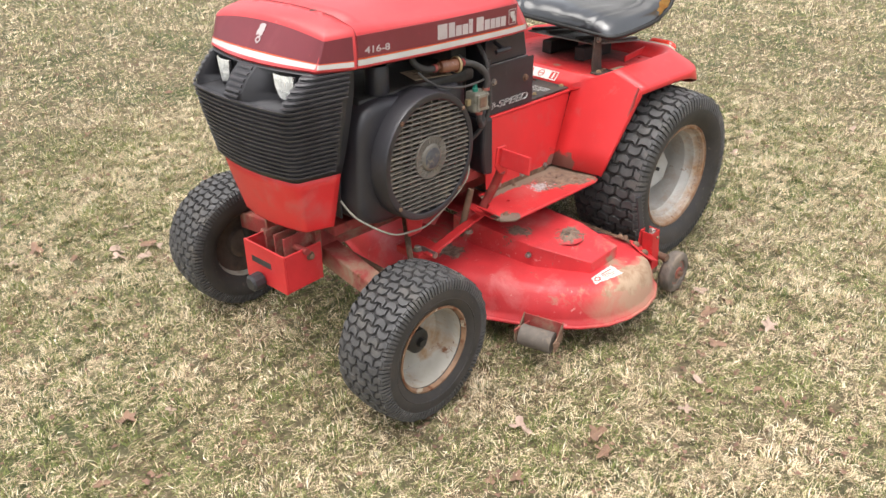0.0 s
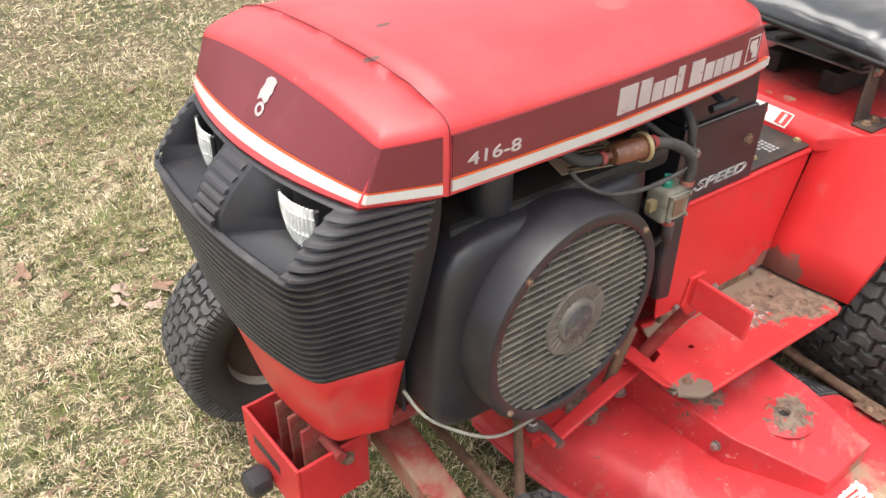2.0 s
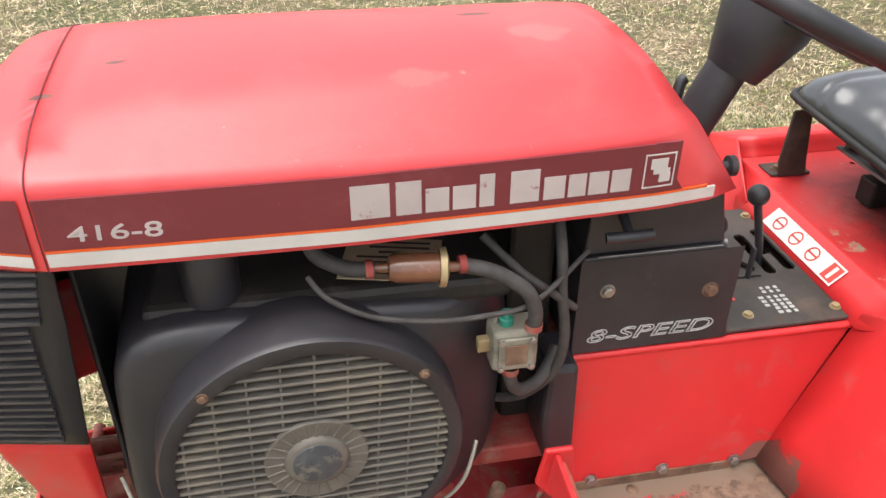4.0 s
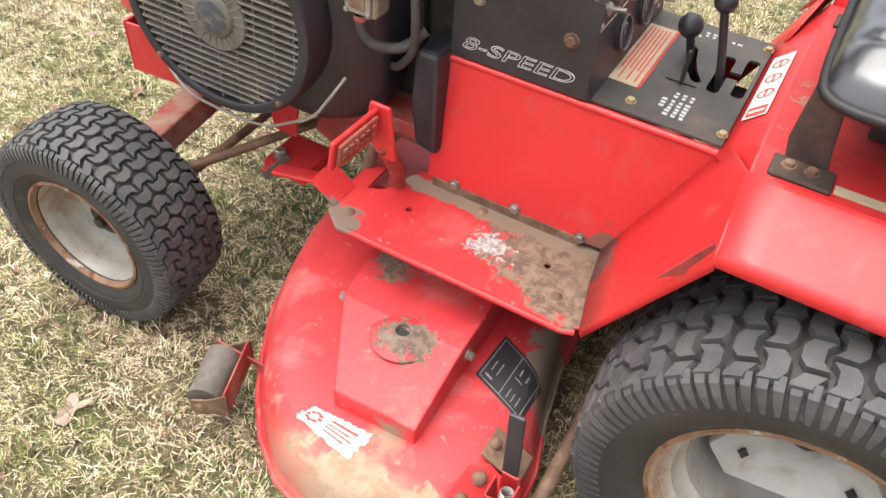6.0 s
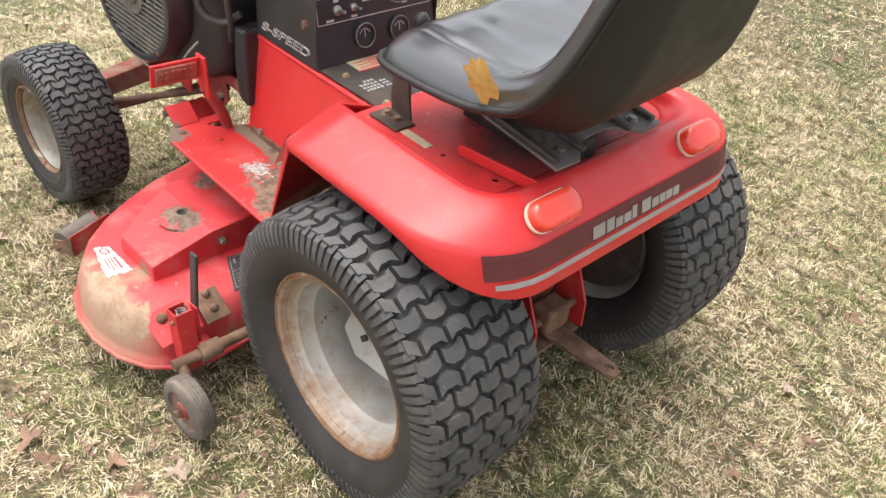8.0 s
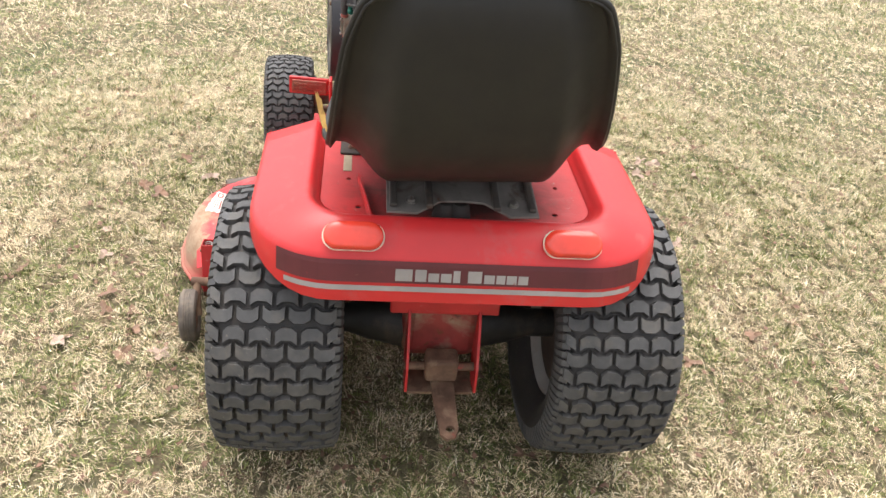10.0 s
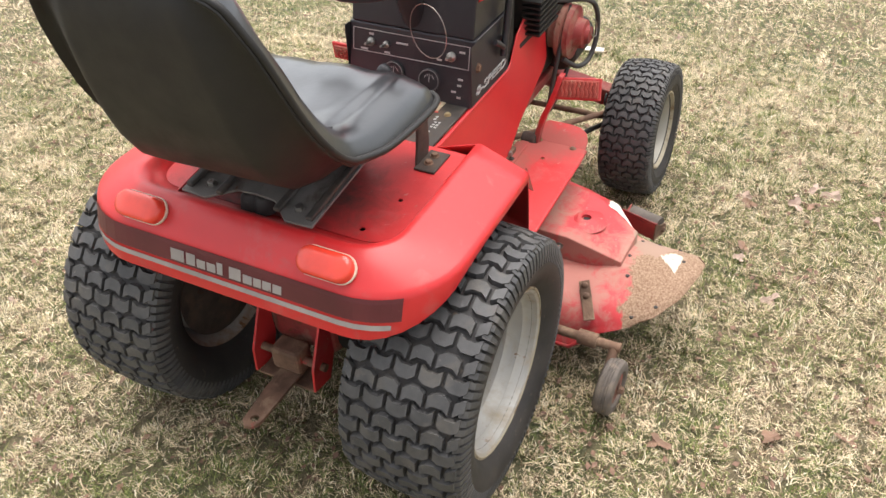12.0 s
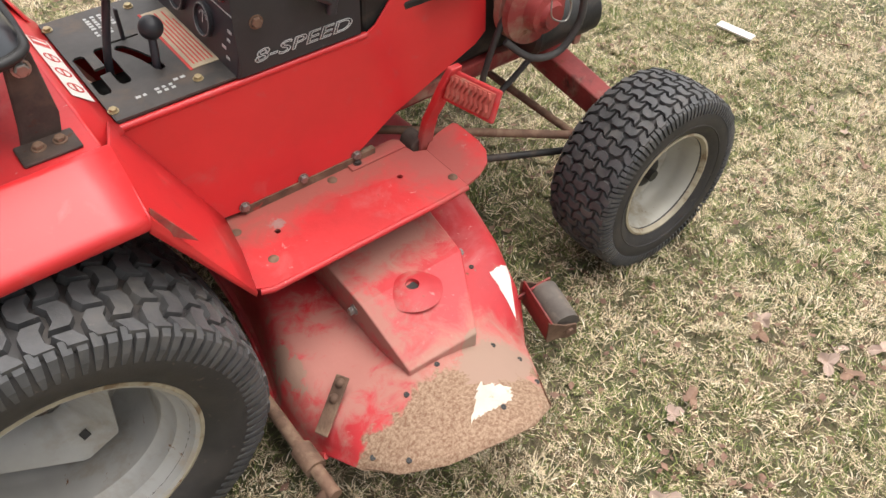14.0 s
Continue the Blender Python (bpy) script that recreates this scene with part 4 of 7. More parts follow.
part("screen_ring", bm, BLACK_METAL, shroud, smooth=45)
bm = lathe(bmesh.new(), [(0.150, 0.262), (0.08, 0.264), (0.0005, 0.264)], (FX, 0, FZ), n=48)
part("screen_backing", bm, DARK, shroud)
for k in range(-11, 12):
    h = k * 0.0124
    w = math.sqrt(max(0, 0.150 ** 2 - h * h))
    bm = bmesh.new()
    prism(bm, [(0.278, h - 0.0026), (0.2865, h - 0.0021), (0.2875, h), (0.2865, h + 0.0021), (0.278, h + 0.0026)], FX - w, FX + w, "x")
    bm.transform(Matrix.Translation((0, 0, FZ)))
    part("screen_slat", bm, FAN, shroud)
for k in range(-4, 5):
    h = k * 0.0345
    w = math.sqrt(max(0, 0.149 ** 2 - h * h))
    part("screen_bar", cube((FX + h - 0.0014, 0.276, FZ - w), (FX + h + 0.0014, 0.284, FZ + w)), FAN, shroud)
bm = lathe(bmesh.new(), [(0.0005, 0.293), (0.030, 0.293), (0.034, 0.291), (0.036, 0.287), (0.056, 0.2885), (0.058, 0.284)], (FX, 0, FZ), n=40)
part("screen_hub", bm, FAN, shroud, "dusty round fan hub with worn badge", smooth=40)
for k in range(24):
    a = 2 * math.pi * k / 24
    part("hub_spoke", rod(bmesh.new(), (FX + 0.036 * math.cos(a), 0.2875, FZ + 0.036 * math.sin(a)), (FX + 0.057 * math.cos(a), 0.2875, FZ + 0.057 * math.sin(a)), 0.0016, 5), FAN, shroud)
bm = lathe(bmesh.new(), [(0.0005, 0.2945), (0.024, 0.2942), (0.027, 0.2935), (0.028, 0.292)], (FX, 0, FZ), n=28)
part("hub_badge", bm, BADGE, shroud, "worn dark round badge", smooth=40)
for a in (45, 137, 225, 316):
    bm = bolt(bmesh.new(), (FX + 0.1580 * math.cos(radians(a)), 0.290, FZ + 0.1580 * math.sin(radians(a))), 0.0045, "y", 0.004, 1)
    part("screen_screw", bm, RUSTY, shroud)

# the engine sits askew and nose-up like the hood
CANT = Matrix.Translation((FX, 0.287, FZ)) @ Matrix.Rotation(radians(4.2), 4, "Z") @ Matrix.Rotation(radians(-3.4), 4, "Y") @ Matrix.Translation((-FX, -0.287, -FZ))
for o in [shroud] + list(shroud.children):
    o.data.transform(CANT)

engine = part("engine", cube((0.74, -0.155, 0.44), (1.17, 0.10, 0.62)), DARK, tractor, "oily black twin-cylinder engine under the hood", bevel=0.012)
part("cylinder_head", cube((0.80, -0.15, 0.62), (1.15, 0.08, 0.74)), DARK, engine, bevel=0.012)
part("top_shroud", cube((0.76, -0.05, 0.735), (1.16, 0.215, 0.768)), DARK, engine, bevel=0.010)
# added plate: its black stands in for shade between shroud and grille
part("grille_baffle", cube((1.216, -0.115, 0.47), (1.222, 0.196, 0.86)), BLACK_METAL, engine, bevel=0.002)
part("battery_box", cube((0.672, -0.145, 0.42), (0.735, 0.100, 0.80)), DARK, engine, bevel=0.008)
part("fuel_tank", cube((0.70, -0.14, 0.80), (1.15, 0.10, 0.90)), DARK, engine, bevel=0.03)
for sx in (0.86, 1.08):
    for k in range(7):
        part("cooling_fin", cube((sx - 0.07, -0.19, 0.62 + k * 0.014), (sx + 0.07, -0.14, 0.625 + k * 0.014)), DARK, engine)
part("air_cleaner", lathe(bmesh.new(), [(0.0005, 0.0), (0.028, 0.0), (0.030, 0.006), (0.030, 0.06), (0.026, 0.07)], (1.085, 0.195, 0.766), "z", 28), BLACK_METAL, engine, smooth=40)
part("intake_cover", prism(bmesh.new(), [(0.66, 0.60), (0.70, 0.60), (0.705, 0.50), (0.695, 0.43), (0.655, 0.42)], 0.115, 0.195, "y"), BLACK_METAL, tractor, "scuffed black cover ahead of the tunnel", bevel=0.008)
part("spec_label", cube((0.835, 0.120, 0.768), (0.945, 0.205, 0.7695), Matrix.Translation((0.89, 0.16, 0)) @ Matrix.Rotation(radians(-14), 4, "Z") @ Matrix.Translation((-0.89, -0.16, 0))), LABEL_TAN, engine)
for k in range(7):
    part("label_line", cube((0.848, 0.128 + k * 0.0105, 0.7695), (0.930 - 0.012 * (k % 3), 0.1315 + k * 0.0105, 0.7701), Matrix.Translation((0.89, 0.16, 0)) @ Matrix.Rotation(radians(-14), 4, "Z") @ Matrix.Translation((-0.89, -0.16, 0))), DARK, engine)

# fuel line with filter, pump and cables
fuel = part("fuel_filter", lathe(bmesh.new(), [(0.0005, -0.046), (0.005, -0.046), (0.006, -0.030), (0.014, -0.028), (0.0165, -0.020), (0.0165, 0.024), (0.021, 0.025), (0.021, 0.031), (0.012, 0.034), (0.006, 0.036), (0.005, 0.05), (0.0005, 0.05)], axis="x", n=28), FILTER, tractor, "amber plastic in-line fuel filter", smooth=40)
fuel.matrix_world = Matrix.Translation((0.872, 0.226, 0.797)) @ Matrix.Rotation(radians(176), 4, "Z") @ Matrix.Rotation(radians(3), 4, "Y")
bm = lathe(bmesh.new(), [(0.0168, 0.0245), (0.0215, 0.0248), (0.0215, 0.0315), (0.0120, 0.0345)], axis="x", n=28)
bm.transform(fuel.matrix_world)
part("filter_flange", bm, BRASS, fuel, smooth=40)
for pts, r, m, lab in (
        ([(0.825, 0.226, 0.795), (0.79, 0.235, 0.788), (0.755, 0.242, 0.765), (0.742, 0.242, 0.735), (0.742, 0.240, 0.712)], 0.0085, HOSE, "grey rubber fuel hose"),
        ([(0.915, 0.226, 0.800), (0.945, 0.222, 0.802), (0.975, 0.215, 0.818), (0.985, 0.20, 0.845)], 0.0085, HOSE, "grey rubber fuel hose"),
        ([(0.765, 0.236, 0.648), (0.762, 0.236, 0.625), (0.745, 0.226, 0.605), (0.715, 0.205, 0.602), (0.69, 0.18, 0.625)], 0.008, HOSE, "grey rubber fuel hose"),
        ([(0.695, 0.15, 0.82), (0.700, 0.195, 0.78), (0.699, 0.205, 0.73), (0.692, 0.21, 0.66), (0.70, 0.20, 0.60), (0.735, 0.18, 0.55), (0.775, 0.14, 0.52)], 0.0065, HOSE, "grey vent tube"),
        ([(0.985, 0.235, 0.805), (0.965, 0.247, 0.782), (0.92, 0.252, 0.757), (0.86, 0.250, 0.742), (0.80, 0.246, 0.738), (0.74, 0.235, 0.742), (0.66, 0.175, 0.762)], 0.0032, HOSE, "black control cable"),
        ([(0.79, 0.18, 0.80), (0.75, 0.21, 0.765), (0.71, 0.21, 0.73), (0.68, 0.20, 0.70)], 0.005, HOSE, "black wiring loom"),
        ([(1.227, 0.205, 0.524), (1.200, 0.235, 0.475), (1.115, 0.262, 0.412), (1.03, 0.255, 0.389), (0.965, 0.240, 0.380), (0.91, 0.245, 0.410), (0.85, 0.250, 0.452), (0.82, 0.252, 0.492), (0.80, 0.228, 0.53)], 0.0026, CABLE, "sagging grey control cable")):
    part("hose" if r > 0.004 else "control_cable", tube(bmesh.new(), pts, r), m, tractor, lab, smooth=60)
for x, y, z, ax in ((0.822, 0.227, 0.796, "x"), (0.921, 0.226, 0.8005, "x"), (0.742, 0.240, 0.712, "z"), (0.765, 0.236, 0.648, "z")):
    part("hose_clamp", lathe(bmesh.new(), [(0.0095, -0.004), (0.0102, -0.004), (0.0102, 0.004), (0.0095, 0.004)], (x, y, z), ax, 18), RED_DIRTY, tractor)
pump = part("fuel_pump", cube((0.735, 0.205, 0.652), (0.789, 0.244, 0.708)), ALLOY, tractor, "square cast fuel pump", bevel=0.006)
part("pump_cover", cube((0.741, 0.244, 0.658), (0.783, 0.249, 0.702)), ALLOY, pump, bevel=0.002)
part("pump_plate", cube((0.749, 0.249, 0.666), (0.775, 0.2505, 0.694)), RUSTY, pump, bevel=0.001)
for x in (0.744, 0.780):
    for z in (0.661, 0.699):
        part("pump_screw", bolt(bmesh.new(), (x, 0.249, z), 0.0035, "y", 0.003, 1), STEEL, pump)
part("pump_fitting", lathe(bmesh.new(), [(0.008, 0), (0.008, 0.010), (0.006, 0.012), (0.006, 0.02), (0.0005, 0.02)], (0.770, 0.226, 0.706), "z", 18), GREEN, pump)
part("pump_ear", cube((0.788, 0.218, 0.672), (0.803, 0.230, 0.690)), BRASS, pump, bevel=0.002)

# red tunnel, tower, console
def side_panel(s, ahead):
    top, low = 0.157, 0.186
    outline = [(0.250, 0.584), (0.360, 0.368), (0.400, 0.364)] + ahead
    outer, inner = [], []
    for x, z in outline:
        y = top + (low - top) * (0.584 - z) / 0.22
        outer.append(Vector((x, s * y, z)))
        inner.append(Vector((x, s * (y - 0.004), z)))
    bm = bmesh.new()
    loft(bm, [outer, inner], True, True)
    return bm


tunnel = part("tunnel", side_panel(1, [(0.672, 0.372), (0.672, 0.584)]), RED, tractor, "bright red sheet-steel centre tunnel with rusty lower edge", bevel=0.0015)
part("tunnel_side", side_panel(-1, [(0.62, 0.372), (0.711, 0.420), (0.90, 0.487), (0.925, 0.505), (0.932, 0.700), (0.89, 0.700), (0.74, 0.640), (0.69, 0.592), (0.672, 0.584)]), RED, tunnel, bevel=0.0015)
for s in (1, -1):
    part("tunnel_edge", tube(bmesh.new(), [(0.252, s * 0.155, 0.581), (0.672, s * 0.155, 0.581)], 0.0058, 10, 0), RED, tunnel, smooth=60)
part("tunnel_front", cube((0.655, -0.155, 0.40), (0.668, 0.152, 0.575)), RED_DIRTY, tunnel)
part("tunnel_flange", cube((0.40, 0.176, 0.357), (0.66, 0.188, 0.372)), RUSTY, tunnel)
part("tunnel_flange", cube((0.40, -0.188, 0.357), (0.66, -0.176, 0.372)), RUSTY, tunnel)
for x, y, z in ((0.512, 0.1855, 0.376), (0.40, 0.186, 0.373), (0.62, 0.186, 0.374)):
    part("tunnel_bolt", bolt(bmesh.new(), (x, y, z), 0.0075, "y", 0.006, 1), STEEL, tunnel)
    part("tunnel_bolt", bolt(bmesh.new(), (x, -y, z), 0.0075, "y", 0.006, -1), STEEL, tunnel)

tower = bmesh.new()
prism(tower, [(0.440, 0.588), (0.470, 0.738), (0.658, 0.738), (0.662, 0.588)], -0.158, 0.158, "y")
tower = part("dash_tower", tower, BLACK_METAL, tractor, "black steel instrument tower with white printing", bevel=0.003)
bm = bmesh.new()
prism(bm, [(0.472, 0.739), (0.490, 0.828), (0.650, 0.828), (0.656, 0.739)], -0.153, 0.153, "y")
part("upper_dash", bm, BLACK_METAL, tower, bevel=0.003)
part("decal_panel", cube((0.447, 0.1585, 0.590), (0.660, 0.1592, 0.734), None), BLACK_PLASTIC, tower)
part("decal_panel", cube((0.447, -0.1592, 0.590), (0.660, -0.1585, 0.734), None), BLACK_PLASTIC, tower)
lettering("speed_lettering", "8-SPEED", 0.0275, basis((0.644, 0.1598, 0.607), (-1, 0, 0), (0, 0, 1)), WHITE_PRINT, tower, "white outlined speed lettering", squash=1.78, shear=0.25, outline=True)
lettering("speed_lettering", "8-SPEED", 0.0275, basis((0.468, -0.1598, 0.607), (1, 0, 0), (0, 0, 1)), WHITE_PRINT, tower, "white outlined speed lettering", squash=1.78, shear=0.25, outline=True)
for s in (1, -1):
    part("tower_bolt", bolt(bmesh.new(), (0.622, s * 0.159, 0.687), 0.0075, "y", 0.006, s), STEEL, tower)
    part("tower_bolt", bolt(bmesh.new(), (0.482, s * 0.159, 0.672), 0.0085, "y", 0.006, s), RUSTY, tower)
knob = bmesh.new()
rod(knob, (0.617, 0.155, 0.800), (0.617, 0.187, 0.786), 0.006)
tube(knob, [(0.645, 0.186, 0.783), (0.617, 0.190, 0.785), (0.589, 0.186, 0.783)], 0.007, 10)
part("choke_knob", knob, BLACK_PLASTIC, tower, smooth=50)


dash_m = basis((0.440, 0, 0.588), (0, -1, 0), (0.2, 0, 0.98))
def dash_disc(y, h, prof, n=32):
    bm = lathe(bmesh.new(), prof, (0, 0, 0), "z", n)
    bm.transform(dash_m @ Matrix.Translation((-y, h, 0)))
    return bm
for y, h in ((0.038, 0.052), (-0.054, 0.050)):
    gauge = part("gauge", dash_disc(y, h, [(0.027, 0), (0.027, 0.006), (0.023, 0.008), (0.022, 0.004), (0.0005, 0.004)]), BLACK_PLASTIC, tower, "round black dash gauge", smooth=40)
    part("gauge_face", dash_disc(y, h, [(0.021, 0.0042), (0.0005, 0.0045)]), BLACK_METAL, gauge)
    part("gauge_ring", dash_disc(y, h, [(0.0235, 0.0078), (0.0245, 0.0088), (0.0255, 0.0078)]), DIM_PRINT, gauge)
    part("gauge_needle", cube((-y - 0.0008, h - 0.004, 0.0048), (-y + 0.0008, h + 0.013, 0.0054), dash_m), WHITE_PRINT, gauge)
    for k in range(7):
        a = radians(30 + 20 * k)
        bm = cube((-y + 0.013 * math.cos(a) - 0.0008, h + 0.013 * math.sin(a) - 0.002, 0.0048), (-y + 0.013 * math.cos(a) + 0.0008, h + 0.013 * math.sin(a) + 0.002, 0.0052), dash_m)
        part("gauge_mark", bm, WHITE_PRINT, gauge)
def dash_frame(y0, y1, h0, h1, w=0.0016):
    bm = bmesh.new()
    for a, b, c, d in ((y0, y1, h0, h0 + w), (y0, y1, h1 - w, h1), (y0, y0 + w, h0, h1), (y1 - w, y1, h0, h1)):
        box(bm, (a, c, 0.0004), (b, d, 0.0012), dash_m)
    return bm
part("printed_frame", dash_frame(-0.148, 0.148, 0.088, 0.140), WHITE_PRINT, tower)
for y, h, r in ((0.10, 0.112, 0.010), (0.06, 0.112, 0.008), (-0.105, 0.112, 0.011)):
    sw = part("switch", dash_disc(y, h, [(r, 0), (r, 0.006), (r * 0.7, 0.008), (r * 0.4, 0.010), (r * 0.35, 0.028), (0.0005, 0.029)], 18), STEEL, tower, smooth=40)
for y, h, w in ((0.118, 0.094, 0.018), (0.10, 0.130, 0.012), (0.058, 0.094, 0.014), (0.02, 0.12, 0.03), (-0.075, 0.10, 0.012), (-0.13, 0.125, 0.014), (-0.115, 0.034, 0.012), (-0.128, 0.05, 0.010), (-0.13, 0.064, 0.012), (-0.128, 0.022, 0.010)):
    part("printed_bar", cube((-y - w / 2, h - 0.0022, 0.0004), (-y + w / 2, h + 0.0022, 0.0012), dash_m), WHITE_PRINT, tower)
ring_key = [dash_m @ Vector((0.058 + 0.050 * math.cos(a), 0.165 + 0.062 * math.sin(a), 0.030 + 0.012 * math.cos(a) + 0.02 * math.sin(a))) for a in [2 * math.pi * k / 24 for k in range(25)]]
part("key_ring", tube(bmesh.new(), ring_key, 0.0012, 5, 0), STEEL, tower)

# lever and small pull handle on the tower's right flank, with a printed rule
lv = part("park_lever", tube(bmesh.new(), [(0.627, -0.172, 0.782), (0.618, -0.172, 0.735), (0.600, -0.171, 0.652)], 0.0085, 10), BLACK_PLASTIC, tower, "black flank lever with steel tip", smooth=60)
part("lever_tip", ball(bmesh.new(), (0.628, -0.172, 0.786), 0.0085, 14), STEEL, lv, smooth=60)
part("pull_handle", tube(bmesh.new(), [(0.550, -0.171, 0.706), (0.575, -0.174, 0.690), (0.600, -0.172, 0.672)], 0.0065, 10), BLACK_PLASTIC, tower, "small black pull handle", smooth=60)
part("printed_rule", cube((0.478, -0.1600, 0.7385), (0.600, -0.1592, 0.7400)), DIM_PRINT, tower)
part("printed_rule", cube((0.478, 0.1592, 0.7385), (0.640, 0.1600, 0.7400)), DIM_PRINT, tower)

# console plate with lever slots
def slot(x0, y0, x1, y1, r=0.008):
    return rounded(x0, y0, x1, y1, r, 3)
# a gate of two long slots joined across, and a bent slot for the range lever
h_slot = [(0.262, -0.079), (0.266, -0.085), (0.276, -0.085), (0.280, -0.079), (0.280, -0.036), (0.296, -0.034), (0.296, -0.069), (0.300, -0.075), (0.310, -0.075), (0.314, -0.069), (0.314, 0.030), (0.310, 0.036), (0.300, 0.036), (0.296, 0.030), (0.296, -0.014), (0.280, -0.016), (0.280, 0.024), (0.276, 0.030), (0.266, 0.030), (0.262, 0.024)]
range_slot = [(0.324, 0.018), (0.330, 0.026), (0.339, 0.022), (0.352, -0.002), (0.363, -0.033), (0.369, -0.062), (0.367, -0.070), (0.359, -0.072), (0.354, -0.066), (0.348, -0.037), (0.338, -0.008)]
holes = [h_slot, range_slot, slot(0.325, 0.036, 0.372, 0.041, 0.002)]
console = part("console_plate", sheet([(0.256, -0.152), (0.444, -0.152), (0.444, 0.152), (0.256, 0.152)], holes, 0.004, None, 0.592), PLATE, tractor, "dark worn console plate with gear lever slots")
part("slot_pit", cube((0.262, -0.11, 0.52), (0.41, 0.05, 0.530)), DARK, console)
for x, y in ((0.393, 0.125), (0.393, -0.125), (0.262, 0.128), (0.262, -0.128)):
    part("console_bolt", bolt(bmesh.new(), (x, y, 0.592), 0.006, "z", 0.005), BRASS, console)
warn = part("warning_label", cube((0.398, -0.098, 0.592), (0.441, 0.088, 0.5932)), LABEL_TAN, console, "yellowed warning label with red edge")
part("label_edge", cube((0.3935, -0.100, 0.592), (0.3975, 0.090, 0.5930)), LABEL_RED, console)
for k in range(6):
    part("label_line", cube((0.404 + k * 0.0060, -0.088, 0.5932), (0.4062 + k * 0.0060, 0.078 - 0.03 * (k % 2), 0.5938)), LABEL_RED, console)
prints = random.Random(4)
for x0, y0, nx, ny in ((0.318, 0.066, 3, 2), (0.318, 0.088, 4, 3), (0.318, 0.114, 3, 2), (0.300, -0.120, 2, 1), (0.330, -0.126, 3, 2), (0.362, -0.110, 2, 1)):
    for i in range(nx):
        for k in range(ny):
            x, y = x0 + i * 0.011, y0 + k * 0.009
            part("printed_bar", cube((x, y, 0.5921), (x + 0.0075 * prints.uniform(0.6, 1), y + 0.0055, 0.5926)), WHITE_PRINT, console)
# levers
gear = part("gear_lever", tube(bmesh.new(), [(0.300, -0.008, 0.53), (0.306, -0.007, 0.60), (0.328, -0.008, 0.69)], 0.0062, 12), BLACK_METAL, tractor, "tall black gear lever with ball knob", smooth=60)
part("knob", ball(bmesh.new(), (0.330, -0.008, 0.704), 0.0165), BLACK_PLASTIC, gear, smooth=60)
low_lever = part("range_lever", tube(bmesh.new(), [(0.352, -0.056, 0.535), (0.3615, -0.050, 0.59), (0.369, -0.038, 0.630)], 0.0065, 12), BLACK_METAL, tractor, "short black range lever with ball knob", smooth=60)
part("knob", ball(bmesh.new(), (0.371, -0.036, 0.641), 0.0185), BLACK_PLASTIC, low_lever, smooth=60)
thr = part("throttle_lever", cube((0.345, 0.034, 0.575), (0.351, 0.044, 0.645), None), BLACK_PLASTIC, tractor, "flat black control lever", bevel=0.003)

# steering column and wheel
col = part("steering_column", tube(bmesh.new(), [(0.505, 0, 0.74), (0.412, 0, 0.935)], 0.028, 24, 0), BLACK_METAL, tractor, "black steering column behind the hood", smooth=60)
SW = Vector((0.376, 0, 0.990))
ax = Vector((-0.43, 0, 0.90)).normalized()
sm = basis(SW, (0, -1, 0), ax.cross(Vector((0, -1, 0))))
bm = bmesh.new()
ringp = [sm @ Vector((0.178 * math.cos(a), 0.178 * math.sin(a), 0)) for a in [2 * math.pi * k / 48 for k in range(49)]]
tube(bm, ringp, 0.0135, 12, 0)
wheel = part("steering_wheel", bm, BLACK_PLASTIC, tractor, "black plastic three-spoke steering wheel", smooth=60)
bm = lathe(bmesh.new(), [(0.0005, 0.012), (0.05, 0.010), (0.062, 0.0), (0.060, -0.03), (0.045, -0.075), (0.036, -0.10)], n=32, axis="z")
bm.transform(sm)
part("hub", bm, BLACK_PLASTIC, wheel, smooth=50)
for a in (0, 180, 270):
    bm = cube((0.05, -0.022, -0.018), (0.175, 0.022, -0.004))
    bm.transform(sm @ Matrix.Rotation(radians(a), 4, "Z"))
    part("spoke", bm, BLACK_PLASTIC, wheel, bevel=0.006)
part("choke_lever", tube(bmesh.new(), [(0.47, -0.04, 0.84), (0.462, -0.05, 0.868), (0.455, -0.052, 0.874)], 0.008, 10), BLACK_PLASTIC, tractor, smooth=50)
part("key_knob", lathe(bmesh.new(), [(0.0005, -0.028), (0.013, -0.028), (0.013, -0.020), (0.006, -0.018), (0.006, 0.0)], (0.487, 0.115, 0.825), "x", 18), BLACK_PLASTIC, tractor, smooth=50)


# seat pan and fenders: one pressing, swept round three sides
def fender_path(front, side_y, rear_x, corner, n=9):
    """Half outline in plan from the front of the left side to the middle of the rear."""
    pts = [(front + (-(rear_x) - 0) * 0 + (rear_x + corner - front) * k / 6, side_y) for k in range(7)]
    for k in range(1, n + 1):
        a = radians(90 * k / n)
        pts.append((rear_x + corner - corner * math.sin(a), side_y - corner + corner * math.cos(a)))
    for k in range(1, 5):
        pts.append((rear_x, (side_y - corner) * (1 - k / 4)))
    return pts


